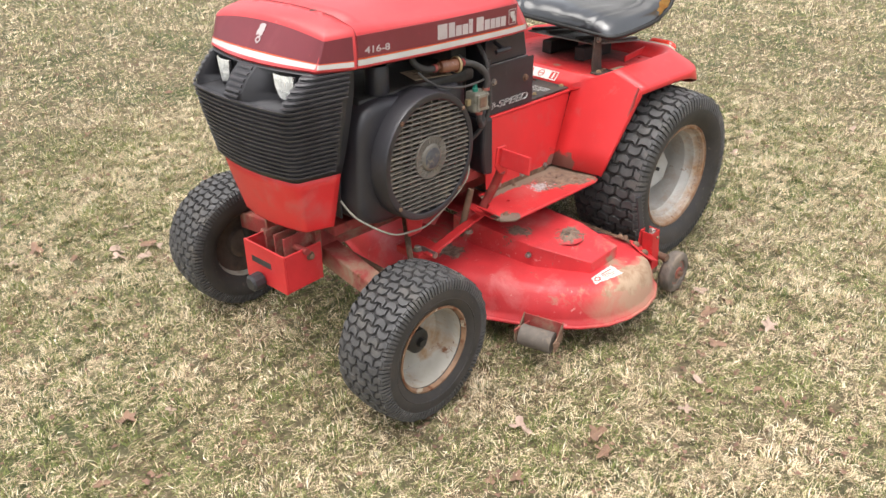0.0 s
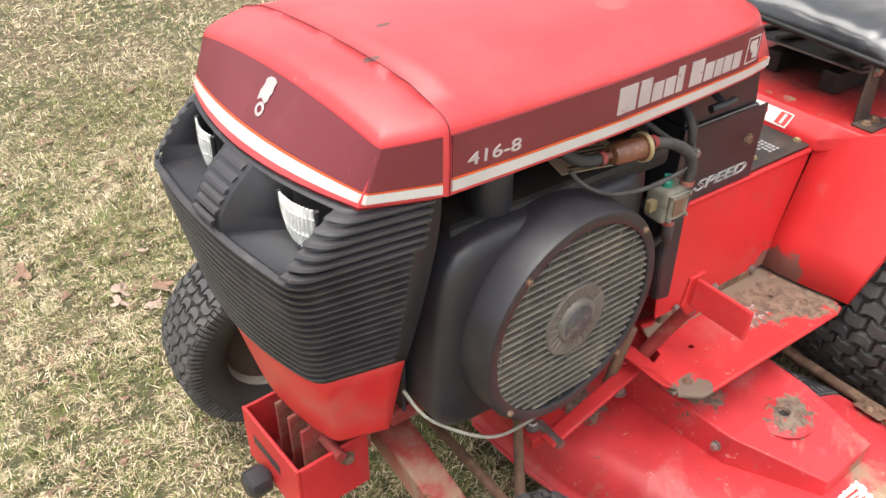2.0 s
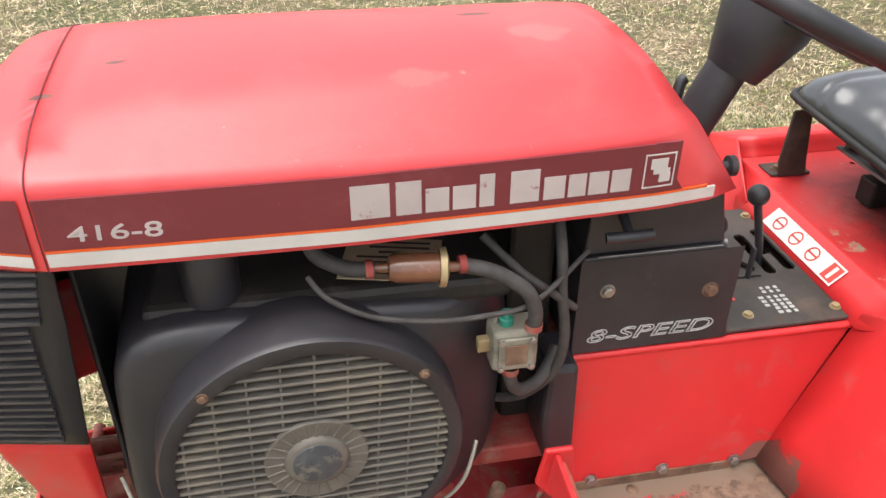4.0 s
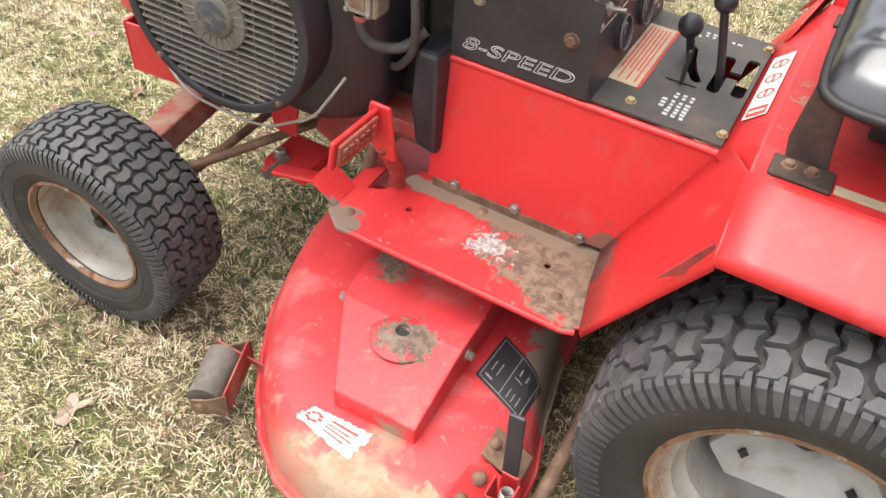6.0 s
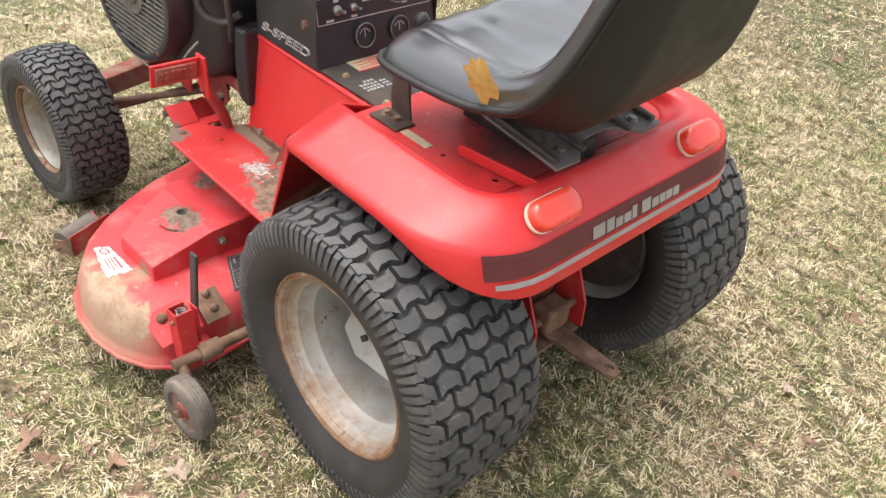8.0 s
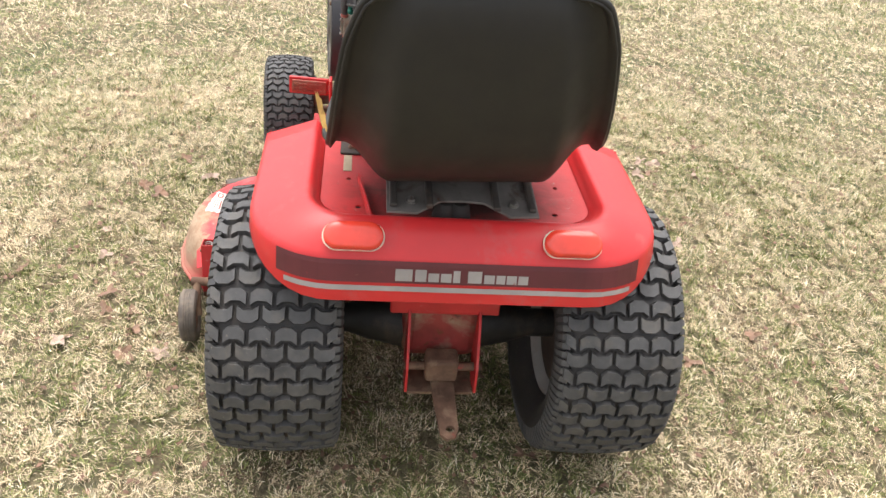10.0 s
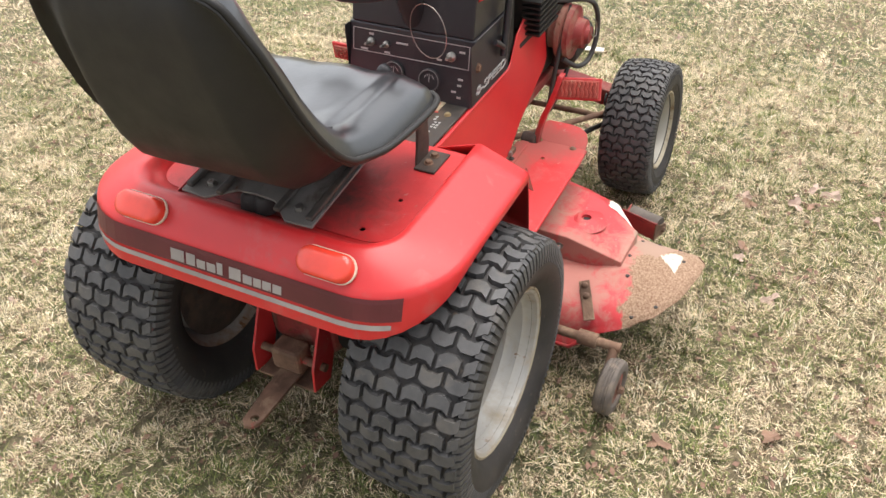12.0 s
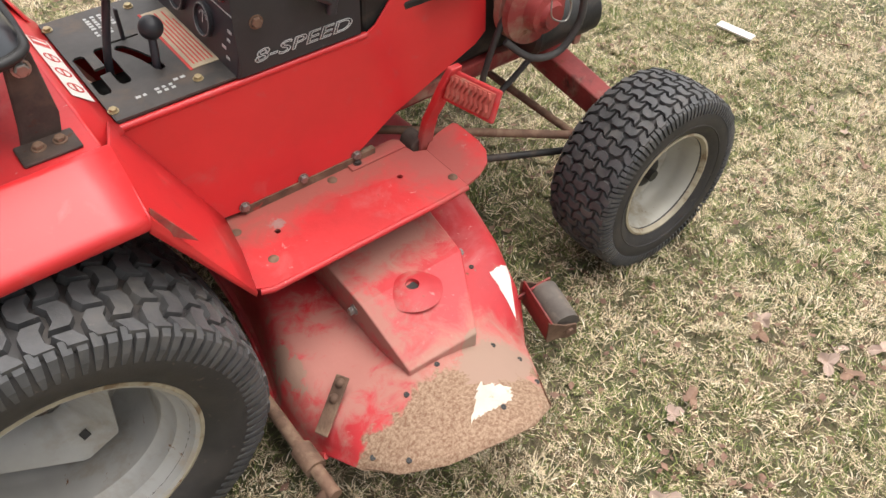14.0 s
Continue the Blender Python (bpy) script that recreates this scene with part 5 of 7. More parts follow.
# rows across the pressing: front x, side y, rear x, corner radius, side z, rear z
FROWS = [
    (0.205, 0.262, -0.112, 0.060, 0.628, 0.628), (0.205, 0.267, -0.126, 0.062, 0.631, 0.631), (0.206, 0.271, -0.140, 0.066, 0.644, 0.646), (0.208, 0.276, -0.156, 0.072, 0.656, 0.659), (0.209, 0.283, -0.167, 0.078, 0.661, 0.664), (0.209, 0.292, -0.177, 0.086, 0.660, 0.662),
    (0.208, 0.338, -0.201, 0.120, 0.643, 0.642), (0.204, 0.381, -0.222, 0.152, 0.627, 0.622), (0.203, 0.389, -0.228, 0.158, 0.623, 0.615), (0.203, 0.3915, -0.232, 0.160, 0.616, 0.604), (0.203, 0.3915, -0.246, 0.160, 0.607, 0.552), (0.203, 0.389, -0.2475, 0.158, 0.603, 0.534), (0.203, 0.384, -0.244, 0.154, 0.602, 0.531)]
grid = []
for fx, sy, rx, cr, sz, rz in FROWS:
    half = []
    pl = fender_path(fx, sy, rx, cr)
    for i, (x, y) in enumerate(pl):
        f = min(1.0, max(0.0, (i - 4) / 10))
        f = f * f * (3 - 2 * f)
        half.append(Vector((x, y, sz + (rz - sz) * f)))
    grid.append(half + [Vector((p.x, -p.y, p.z)) for p in reversed(half[:-1])])
bm = bmesh.new()
loft(bm, grid, closed=False)
fender = part("fender_pan", bm, RED, tractor, "red pressed-steel seat pan with rounded rear fenders", smooth=50, outward=(0.0, 0, 0.55))
g = fender.modifiers.new("thickness", "SOLIDIFY")
g.thickness, g.offset = 0.003, -1
# floor of the pan
floor_pts = [(p.x, p.y) for p in grid[0]]
tray = part("pan_floor", sheet(floor_pts + [(0.207, -0.262), (0.207, 0.262)], [circle(-0.083, 0.19, 0.006), circle(-0.083, -0.19, 0.006), circle(0.02, 0.21, 0.005), circle(0.02, -0.21, 0.005)], 0.003, None, 0.629), RED_WORN, fender, "dusty red seat-pan floor with painted seat shade")
bm = bmesh.new()
loft(bm, [[Vector((0.207 + 0.050 * f, y, 0.6288 - 0.044 * f)) for y in (-0.262 + 0.09 * f, -0.15, 0.0, 0.15, 0.262 - 0.09 * f)] for f in (0.0, 0.1, 0.5, 1.0)], closed=False)
p = part("pan_front", bm, RED, fender, smooth=40)
g = p.modifiers.new("thickness", "SOLIDIFY")
g.thickness, g.offset = 0.003, 0
part("pan_underside", cube((-0.10, -0.24, 0.545), (0.25, 0.24, 0.555)), DARK, fender)
# nose of each fender, and the panel below it that slopes down to the footrest
for s in (1, -1):
    def fan(f):
        inner = Vector((0.243 + 0.120 * f, s * (0.160 + 0.026 * f), 0.602 - 0.236 * f))
        crest = Vector((0.208 + 0.142 * f, s * (0.285 - 0.020 * f), 0.6605 - 0.296 * f))
        outer = Vector((0.2035 + 0.1245 * f, s * (0.389 - 0.037 * f), 0.6245 - 0.262 * f))
        lip = outer + Vector((-0.004, s * 0.002, -0.021 * (1 - f) - 0.003))
        return [inner, inner.lerp(crest, 0.5), crest, crest.lerp(outer, 0.5), outer.lerp(crest, 0.06), outer, outer.lerp(lip, 0.4), lip]
    bm = bmesh.new()
    loft(bm, [fan(f) for f in (0.0, 0.015, 0.05, 0.25, 0.5, 0.75, 1.0)], closed=False)
    p = part("fender_front", bm, RED, fender, "red sheet sloping from the fender to the footrest", smooth=17)
    g = p.modifiers.new("thickness", "SOLIDIFY")
    g.thickness, g.offset = 0.003, 0
    bm = prism(bmesh.new(), [(0.200, 0.596), (0.210, 0.630), (0.255, 0.548)], s * 0.380, s * 0.384, "y")
    part("fender_gusset", bm, RED_DIRTY, fender)
part("inner_guard", cube((0.215, 0.165, 0.36), (0.225, 0.26, 0.60)), DARK, fender)
part("inner_guard", cube((0.215, -0.26, 0.36), (0.225, -0.165, 0.60)), DARK, fender)

# decal bands across the tail
def tail_row(z, y0, y1, off, n):
    row = []
    for k in range(n + 1):
        y = y0 + (y1 - y0) * k / n
        hit_x = -0.25
        for a, b in zip(grid[7:], grid[8:]):
            pa, pb = along([p for p in a if p.x < 0.0], y), along([p for p in b if p.x < 0.0], y)
            if pa.z >= z >= pb.z:
                hit_x = pa.x + (pb.x - pa.x) * (pa.z - z) / max(1e-6, pa.z - pb.z)
        row.append(Vector((hit_x - off, y, z)))
    return row


def tail_strip(z0, z1, y0, y1, off, n=28):
    mids = [tail_row(z0 + (z1 - z0) * q / 5, y0, y1, off, n) for q in range(6)]
    bm = bmesh.new()
    loft(bm, mids, closed=False)
    return bm


part("tail_decal_band", tail_strip(0.572, 0.612, -0.332, 0.332, 0.002, 44), DECAL_TAIL, fender)
part("tail_decal_stripe", tail_strip(0.557, 0.5665, -0.318, 0.318, 0.002, 44), SILVER_TAIL, fender)
wd = (1.5, 1.0, 0.95, 0.95, 0.62, 0.5, 1.25, 0.95, 0.8, 0.9, 0.9)
y = 0.121
for k, w in enumerate(wd):
    step = 0.243 * w / sum(wd)
    if k != 5:
        part("brand_bar", tail_strip(0.577, 0.577 + (0.022 if k in (0, 1, 4, 6) else 0.016), y - step * 0.86, y, 0.0032, 1), SILVER_TAIL, fender)
    y -= step
for s in (1, -1):
    yc = s * 0.197
    lamp_m = basis((-0.203, yc, 0.641), (0, -1, 0), (0.72, 0, 0.70))
    bm = bmesh.new()
    rings_l = []
    for grow, h in ((1.02, 0.0), (1.04, 0.006)):
        rings_l.append([Vector((x * grow, y2 * grow, h)) for x, y2 in rounded(-0.053, -0.025, 0.053, 0.025, 0.0245, 8)])
    loft(bm, rings_l, True, True)
    bm.transform(lamp_m)
    tail = part("tail_lamp", bm, GASKET, fender, "oval red tail lamp with cream gasket", smooth=40)
    bm = bmesh.new()
    rings_l = []
    for grow, h in ((0.99, 0.006), (0.985, 0.016), (0.94, 0.022), (0.80, 0.025), (0.4, 0.026)):
        rings_l.append([Vector((x * grow, y2 * grow, h)) for x, y2 in rounded(-0.053, -0.025, 0.053, 0.025, 0.0245, 8)])
    loft(bm, rings_l, True, True)
    bm.transform(lamp_m)
    part("lens", bm, LENS_RED, tail, smooth=50)

# seat: a pressed shell with a turned-down rim, and a vinyl pad in it; it has sagged to its left
SAG = Matrix.Translation((0, 0.009, 0.78)) @ Matrix.Rotation(radians(-2.6), 4, "X") @ Matrix.Translation((0, 0, -0.78))
SHELL = [  # x, z, normal x, normal z, half width, depth of the dish, height of the pad, hollow of the pad
    (0.176, 0.764, 0.10, 1, 0.205, 0.000, 0.004, 0.0), (0.168, 0.763, 0.05, 1, 0.226, 0.006, 0.026, 0.0), (0.150, 0.763, 0.0, 1, 0.238, 0.014, 0.042, 0.0), (0.120, 0.764, -0.03, 1, 0.244, 0.024, 0.050, 0.002), (0.06, 0.768, -0.06, 1, 0.248, 0.036, 0.050, 0.006), (0.0, 0.774, -0.06, 1, 0.250, 0.046, 0.046, 0.012), (-0.06, 0.783, 0.02, 1, 0.251, 0.056, 0.043, 0.018),
    (-0.105, 0.793, 0.20, 1, 0.250, 0.064, 0.046, 0.024), (-0.138, 0.806, 0.50, 0.86, 0.248, 0.067, 0.052, 0.028), (-0.165, 0.830, 0.74, 0.66, 0.244, 0.066, 0.054, 0.030), (-0.190, 0.866, 0.88, 0.47, 0.238, 0.060, 0.054, 0.030), (-0.212, 0.910, 0.93, 0.37, 0.231, 0.052, 0.054, 0.028), (-0.232, 0.965, 0.95, 0.32, 0.222, 0.044, 0.054, 0.024),
    (-0.250, 1.022, 0.95, 0.32, 0.210, 0.034, 0.050, 0.018), (-0.263, 1.064, 0.94, 0.35, 0.194, 0.025, 0.056, 0.012), (-0.270, 1.088, 0.93, 0.38, 0.182, 0.016, 0.060, 0.008), (-0.274, 1.100, 0.88, 0.47, 0.168, 0.010, 0.062, 0.004), (-0.276, 1.108, 0.78, 0.62, 0.150, 0.004, 0.056, 0.0), (-0.277, 1.112, 0.62, 0.78, 0.130, 0.000, 0.030, 0.0)]

SHELL = [(x, z, nx, nz, w * (0.975 if z < 0.79 else 0.945), dp, pad, hol) for x, z, nx, nz, w, dp, pad, hol in SHELL]


def dish(u):
    a = abs(u)
    f = min(1.0, max(0.0, (0.90 - a) / 0.34))
    return f * f * (3 - 2 * f)


bm = bmesh.new()
rows = []
for x, z, nx, nz, w, dp, pad, hol in SHELL:
    n = Vector((nx, 0, nz)).normalized()
    row = []
    for k in range(49):
        u = -1 + k / 24
        lip = max(0.0, (abs(u) - 0.965) / 0.035)
        row.append(Vector((x, u * w, z)) - n * (dp * dish(u) + 0.013 * lip))
    rows.append(row)
loft(bm, rows, closed=False)
bm.transform(SAG)
pad_bm = bmesh.new()
rings_p = []
for x, z, nx, nz, w, dp, pad, hol in SHELL:
    n = Vector((nx, 0, nz)).normalized()
    ring = []
    for k in range(61):
        u = 1 - k / 30
        edge = (1 - abs(u) ** 7) ** 0.6
        fold = 0.006 * noise.noise((x * 14 + 3, u * 2.6, z * 9)) + 0.004 * noise.noise((x * 34, u * 5.5 + 7, z * 22))
        crease = -0.004 * math.exp(-((abs(u) - 0.74 + 0.05 * math.sin(18 * z)) / 0.035) ** 2)
        ring.append(Vector((x, u * w * 0.972, z)) + n * ((pad - hol * (1 - u * u) ** 1.2) * edge + fold * edge + crease * edge))
    for k in range(1, 20):
        u = -1 + k / 10
        ring.append(Vector((x, u * w * 0.965, z)) - n * 0.003)
    rings_p.append(ring)
loft(pad_bm, rings_p, True, True)
pad_bm.transform(SAG)
seat = part("seat", pad_bm, VINYL, tractor, "shiny black vinyl bucket seat with cracked front edge", smooth=60)
p = part("seat_shell", bm, SEAT_SHELL, seat, smooth=60)
g = p.modifiers.new("thickness", "SOLIDIFY")
g.thickness, g.offset = 0.005, 0
rim_pts = [Vector((x, w + 0.0015, z)) - Vector((nx, 0, nz)).normalized() * 0.004 for x, z, nx, nz, w, dp, pad, hol in SHELL]
loop_pts = [Vector((0.181, 0, 0.762)), Vector((0.180, 0.12, 0.762))] + rim_pts + [Vector((-0.281, 0.06, 1.117)), Vector((-0.281, 0, 1.118))]
for side_s in (1, -1):
    bm = tube(bmesh.new(), [Vector((p.x, side_s * p.y, p.z)) for p in loop_pts], 0.0062, 8, 3)
    bm.transform(SAG)
    part("seat_rim", bm, SEAT_SHELL, seat, smooth=60)
    # stitched welt where the pad meets the back's bolster
    welt = []
    for x, z, nx, nz, w, dp, pad, hol in SHELL[7:16]:
        n = Vector((nx, 0, nz)).normalized()
        u = 0.74
        welt.append(Vector((x, side_s * u * w, z)) + n * ((pad - hol * (1 - u * u) ** 1.2) * (1 - u ** 7) ** 0.6 + 0.0005))
    bm = tube(bmesh.new(), welt, 0.0024, 6, 3)
    bm.transform(SAG)
    part("seat_welt", bm, VINYL, seat, smooth=60)
# golden leaf caught on the edge
bm = bmesh.new()
torn = [(-0.045, 0.012), (-0.030, 0.030), (-0.022, 0.052), (-0.006, 0.058), (0.002, 0.044), (0.016, 0.048), (0.020, 0.030), (0.036, 0.020), (0.024, 0.004), (0.028, -0.014), (0.008, -0.022), (0.0, -0.040), (-0.016, -0.034), (-0.022, -0.016), (-0.042, -0.010)]
vs = [bm.verts.new((x, 0.0, z)) for x, z in torn]
mid = bm.verts.new((-0.004, 0.006, 0.008))
for i in range(len(vs)):
    bm.faces.new((vs[i], vs[(i + 1) % len(vs)], mid))
bm.transform(Matrix.Translation((-0.080, 0.258, 0.812)) @ Matrix.Rotation(radians(-16), 4, "X") @ Matrix.Diagonal((0.9, 1, 0.85, 1)))
tagged(part("fallen_leaf", bm, FOAM, None), "golden brown curled leaf resting on the black seat edge", "leaf")
# seat base plate, brackets, springs
bm = bmesh.new()
prism(bm, [(-0.160, -0.140), (0.12, -0.14), (0.12, 0.14), (-0.160, 0.140), (-0.162, 0.085), (-0.145, 0.065), (-0.125, 0.04), (-0.122, 0.0), (-0.125, -0.04), (-0.145, -0.065), (-0.162, -0.085)], 0.694, 0.699, "z")
DIP = Matrix.Translation((0.04, 0, 0.690)) @ Matrix.Rotation(radians(-7), 4, "Y") @ Matrix.Translation((-0.04, 0, -0.694))
bm.transform(DIP)
base = part("seat_base_plate", bm, GREY_PLATE, tractor, "dusty grey steel plate under the seat", bevel=0.001)
for y in (-0.128, -0.062, 0.062, 0.128):
    part("plate_rib", cube((-0.150, y - 0.007, 0.699), (0.11, y + 0.007, 0.708), DIP), PLATE, base, bevel=0.003)
for y in (0.095, -0.095):
    bm = bolt(bmesh.new(), (-0.128, y, 0.699), 0.008, "z", 0.006)
    bm.transform(DIP)
    part("plate_bolt", bm, STEEL, base)
for y in (0.07, -0.07):
    part("seat_support", cube((-0.06, y - 0.02, 0.632), (0.10, y + 0.02, 0.676)), DARK, base, bevel=0.004)
for pts in ((0.0, 0.03), (0.03, -0.02)):
    part("rubber_bumper", lathe(bmesh.new(), [(0.0005, 0.03), (0.012, 0.03), (0.018, 0.024), (0.022, 0.0)], (-0.105, pts[0], 0.630), "z", 20), RUBBER, base, smooth=40)
for s in (1, -1):
    y = s * 0.185
    br = part("seat_bracket", prism(bmesh.new(), [(0.128, 0.629), (0.180, 0.629), (0.186, 0.66), (0.180, 0.752), (0.146, 0.752), (0.134, 0.66)], y - s * 0.003, y + s * 0.003, "y"), DARK_RUST, tractor, "rusty brown seat hinge bracket on the pan", bevel=0.003)
    part("bracket_foot", cube((0.118, min(y, y + s * 0.045), 0.629), (0.192, max(y, y + s * 0.045), 0.634)), DARK_RUST, br, bevel=0.003)
    for x in (0.145, 0.172):
        part("bracket_bolt", bolt(bmesh.new(), (x, y + s * 0.02, 0.634), 0.007, "z", 0.006), RUSTY, br)
    part("bracket_pin", bolt(bmesh.new(), (0.163, y + s * 0.003, 0.735), 0.009, "y", 0.007, s), STEEL, br)
part("prop_bar", cube((-0.135, 0.155, 0.632), (0.03, 0.160, 0.652), Matrix.Translation((0, 0.03, 0)) @ Matrix.Rotation(radians(9), 4, "Z")), RED, tractor, "red flat steel prop bar on the pan", bevel=0.001)
part("paper_tag", cube((0.05, 0.205, 0.6292), (0.115, 0.222, 0.6305), None), LABEL_TAN, fender)
# warning strip on the slope ahead of the seat
strip_m = basis((0.2480, -0.100, 0.5972), (0, 1, 0), (-0.050, 0, 0.044))
lab = part("danger_label", cube((0, 0, 0), (0.188, 0.034, 0.0008), strip_m), PAPER, fender, "white and red warning strip")
for k in range(3):
    bm = lathe(bmesh.new(), [(0.0100, 0.0010), (0.0125, 0.0010), (0.0125, 0.0016), (0.0100, 0.0016)], (0.030 + k * 0.046, 0.017, 0), "z", 18, closed=True)
    bm.transform(strip_m)
    part("label_ring", bm, LABEL_RED, lab)
    part("label_bar", cube((0.0205 + k * 0.046, 0.0155, 0.0008), (0.0395 + k * 0.046, 0.0185, 0.0014), strip_m), LABEL_RED, lab)
part("label_end", cube((0.160, 0.003, 0.0008), (0.185, 0.031, 0.0013), strip_m), LABEL_RED, lab)
part("label_word", cube((0.170, 0.006, 0.0013), (0.176, 0.028, 0.0017), strip_m), PAPER, lab)

# footrests
for s in (1, -1):
    out = [(0.330, -0.170), (0.330, -0.338), (0.355, -0.350), (0.690, -0.350), (0.742, -0.349), (0.742, -0.232), (0.720, -0.222), (0.712, -0.170)]
    if s > 0:
        out = [(0.330, 0.170), (0.330, 0.338), (0.355, 0.350), (0.735, 0.350), (0.765, 0.325), (0.768, 0.262), (0.720, 0.245), (0.700, 0.190), (0.690, 0.170)]
    holes = [circle(0.660, s * 0.262, 0.0055), circle(0.421, s * 0.252, 0.0055)]
    foot = part("footrest", sheet(out, holes, 0.004, None, 0.357), RED_WORN, tractor, "scuffed red steel footrest worn to bare metal" if s > 0 else "dusty red steel footrest")
    lip = [Vector((0.337, s * 0.345, 0.352)), Vector((0.355, s * 0.351, 0.351)), Vector((0.690 if s < 0 else 0.735, s * 0.351, 0.351)), Vector((out[4][0], s * abs(out[4][1]), 0.351))]
    part("rolled_edge", tube(bmesh.new(), lip, 0.0055, 8, 0), RED_WORN, foot, smooth=60)
    for x, y in ((0.734, 0.318), (0.385, 0.301), (0.366, 0.215), (0.56, 0.20)):
        part("footrest_bolt", lathe(bmesh.new(), [(0.0005, 0.004), (0.006, 0.0035), (0.009, 0.0)], (x, s * y, 0.357), "z", 14), RUSTY, foot, smooth=60)
part("footrest_tab", cube((0.600, -0.204, 0.357), (0.716, -0.180, 0.361)), RED_WORN, foot, bevel=0.0015)
part("tab_bolt", bolt(bmesh.new(), (0.618, -0.192, 0.361), 0.006, "z", 0.004), DARK_RUST, foot)
# toe of the right footrest, bent gently up ahead of the pedal
bm = sheet([(0.0, -0.232), (0.0, -0.349), (0.030, -0.346), (0.058, -0.334), (0.074, -0.312), (0.080, -0.285), (0.080, -0.222), (0.074, -0.214), (0.040, -0.214), (0.018, -0.219)], (), 0.004, None, 0.0)
bm.transform(Matrix.Translation((0.7425, 0, 0.357)) @ Matrix.Rotation(radians(-13), 4, "Y"))
part("footrest_toe", bm, RED_WORN, foot)
left_foot = [o for o in tractor.children if o.name == "footrest"][0]
part("front_flap", cube((0.0, -0.03, -0.0015), (0.055, 0.03, 0.0015), Matrix.Translation((0.762, 0.292, 0.357)) @ Matrix.Rotation(radians(-38), 4, "Y")), RED_WORN, left_foot, bevel=0.001)
part("front_flap", cube((0.745, 0.19, 0.352), (0.775, 0.325, 0.356)), RED_WORN, left_foot)

# pedals
def pedal(corner, right, up, w, h, name, label, ribbed=False):
    m = basis(corner, right, up)
    bm = cube((0, 0, -0.004), (w, h, 0.004), m)
    p = part(name, bm, RED_WORN, tractor, label, bevel=0.003)
    bm = cube((0.008, 0.006, 0.004), (w - 0.006, h - 0.006, 0.010), m)
    part("pedal_pad", bm, RED_RUBBER, p, bevel=0.003)
    if ribbed:
        for k in range(9):
            x0 = 0.013 + k * (w - 0.022) / 9
            bm = bmesh.new()
            loft(bm, [[(x0 + d, y, 0.010), (x0 + d + 0.0015, y, 0.0145), (x0 + d + 0.0055, y, 0.0145), (x0 + d + 0.007, y, 0.010)] for y, d in ((0.009, 0.0), (h * 0.3, 0.003), (h * 0.5, -0.001), (h * 0.7, 0.003), (h - 0.009, 0.0))], True, True)
            bm.transform(m)
            part("pad_rib", bm, RED_RUBBER, p)
        return p
    for k in range(6):
        for j in range(3):
            x0 = 0.014 + k * (w - 0.028) / 6
            y0 = 0.010 + j * (h - 0.020) / 3
            part("pad_stud", cube((x0, y0, 0.010), (x0 + (w - 0.028) / 9, y0 + (h - 0.02) / 4.6, 0.0135), m), RED_RUBBER, p)
    return p


pl = pedal((0.720, 0.386, 0.492), (-0.02, -1, -0.02), (-0.14, 0.0, 1), 0.108, 0.052, "clutch_pedal", "red steel foot pedal with ribbed pad")
bm = prism(bmesh.new(), [(0.690, 0.545), (0.725, 0.545), (0.735, 0.49), (0.705, 0.45), (0.680, 0.452)], 0.268, 0.276, "y")
part("pedal_side", bm, RED, pl, bevel=0.003)
part("pedal_arm", tube(bmesh.new(), [(0.705, 0.27, 0.47), (0.70, 0.235, 0.40), (0.72, 0.21, 0.33)], 0.013, 10), RED_DIRTY, pl, smooth=60)
pr = pedal((0.755, -0.256, 0.478), (0.12, -1, 0.10), (0.45, 0.0, 1), 0.115, 0.056, "brake_pedal", "faded red brake pedal with a dusty ribbed pad", True)
bm = bmesh.new()
loft(bm, [[(x - w, y - 0.007, z), (x + w, y - 0.007, z), (x + w, y + 0.007, z), (x - w, y + 0.007, z)] for x, y, z, w in ((0.774, -0.262, 0.540, 0.012), (0.764, -0.256, 0.505, 0.017), (0.757, -0.246, 0.470, 0.016), (0.752, -0.228, 0.425, 0.014), (0.752, -0.218, 0.385, 0.014), (0.752, -0.208, 0.310, 0.014))], True, True)
part("pedal_arm", bm, RED_WORN, pr, bevel=0.003)
part("pedal_pivot", rod(bmesh.new(), (0.742, -0.175, 0.352), (0.742, -0.214, 0.352), 0.020, 18), DARK_RUST, pr, smooth=50, bevel=0.003)

# mower deck
DECK = [(0.925, 0.0), (0.918, 0.12), (0.898, 0.24), (0.858, 0.375), (0.812, 0.462), (0.770, 0.528), (0.715, 0.590), (0.650, 0.635), (0.580, 0.655), (0.505, 0.657), (0.435, 0.642), (0.378, 0.610), (0.342, 0.565), (0.325, 0.505), (0.330, 0.42), (0.355, 0.33), (0.375, 0.22), (0.38, 0.1), (0.378, 0.0), (0.372, -0.12), (0.358, -0.22), (0.335, -0.32), (0.312, -0.40), (0.312, -0.47), (0.327, -0.525),
        (0.350, -0.595), (0.385, -0.642), (0.443, -0.683), (0.53, -0.705), (0.585, -0.708), (0.640, -0.688), (0.686, -0.605), (0.735, -0.535), (0.788, -0.462), (0.832, -0.368), (0.868, -0.25), (0.905, -0.12)]
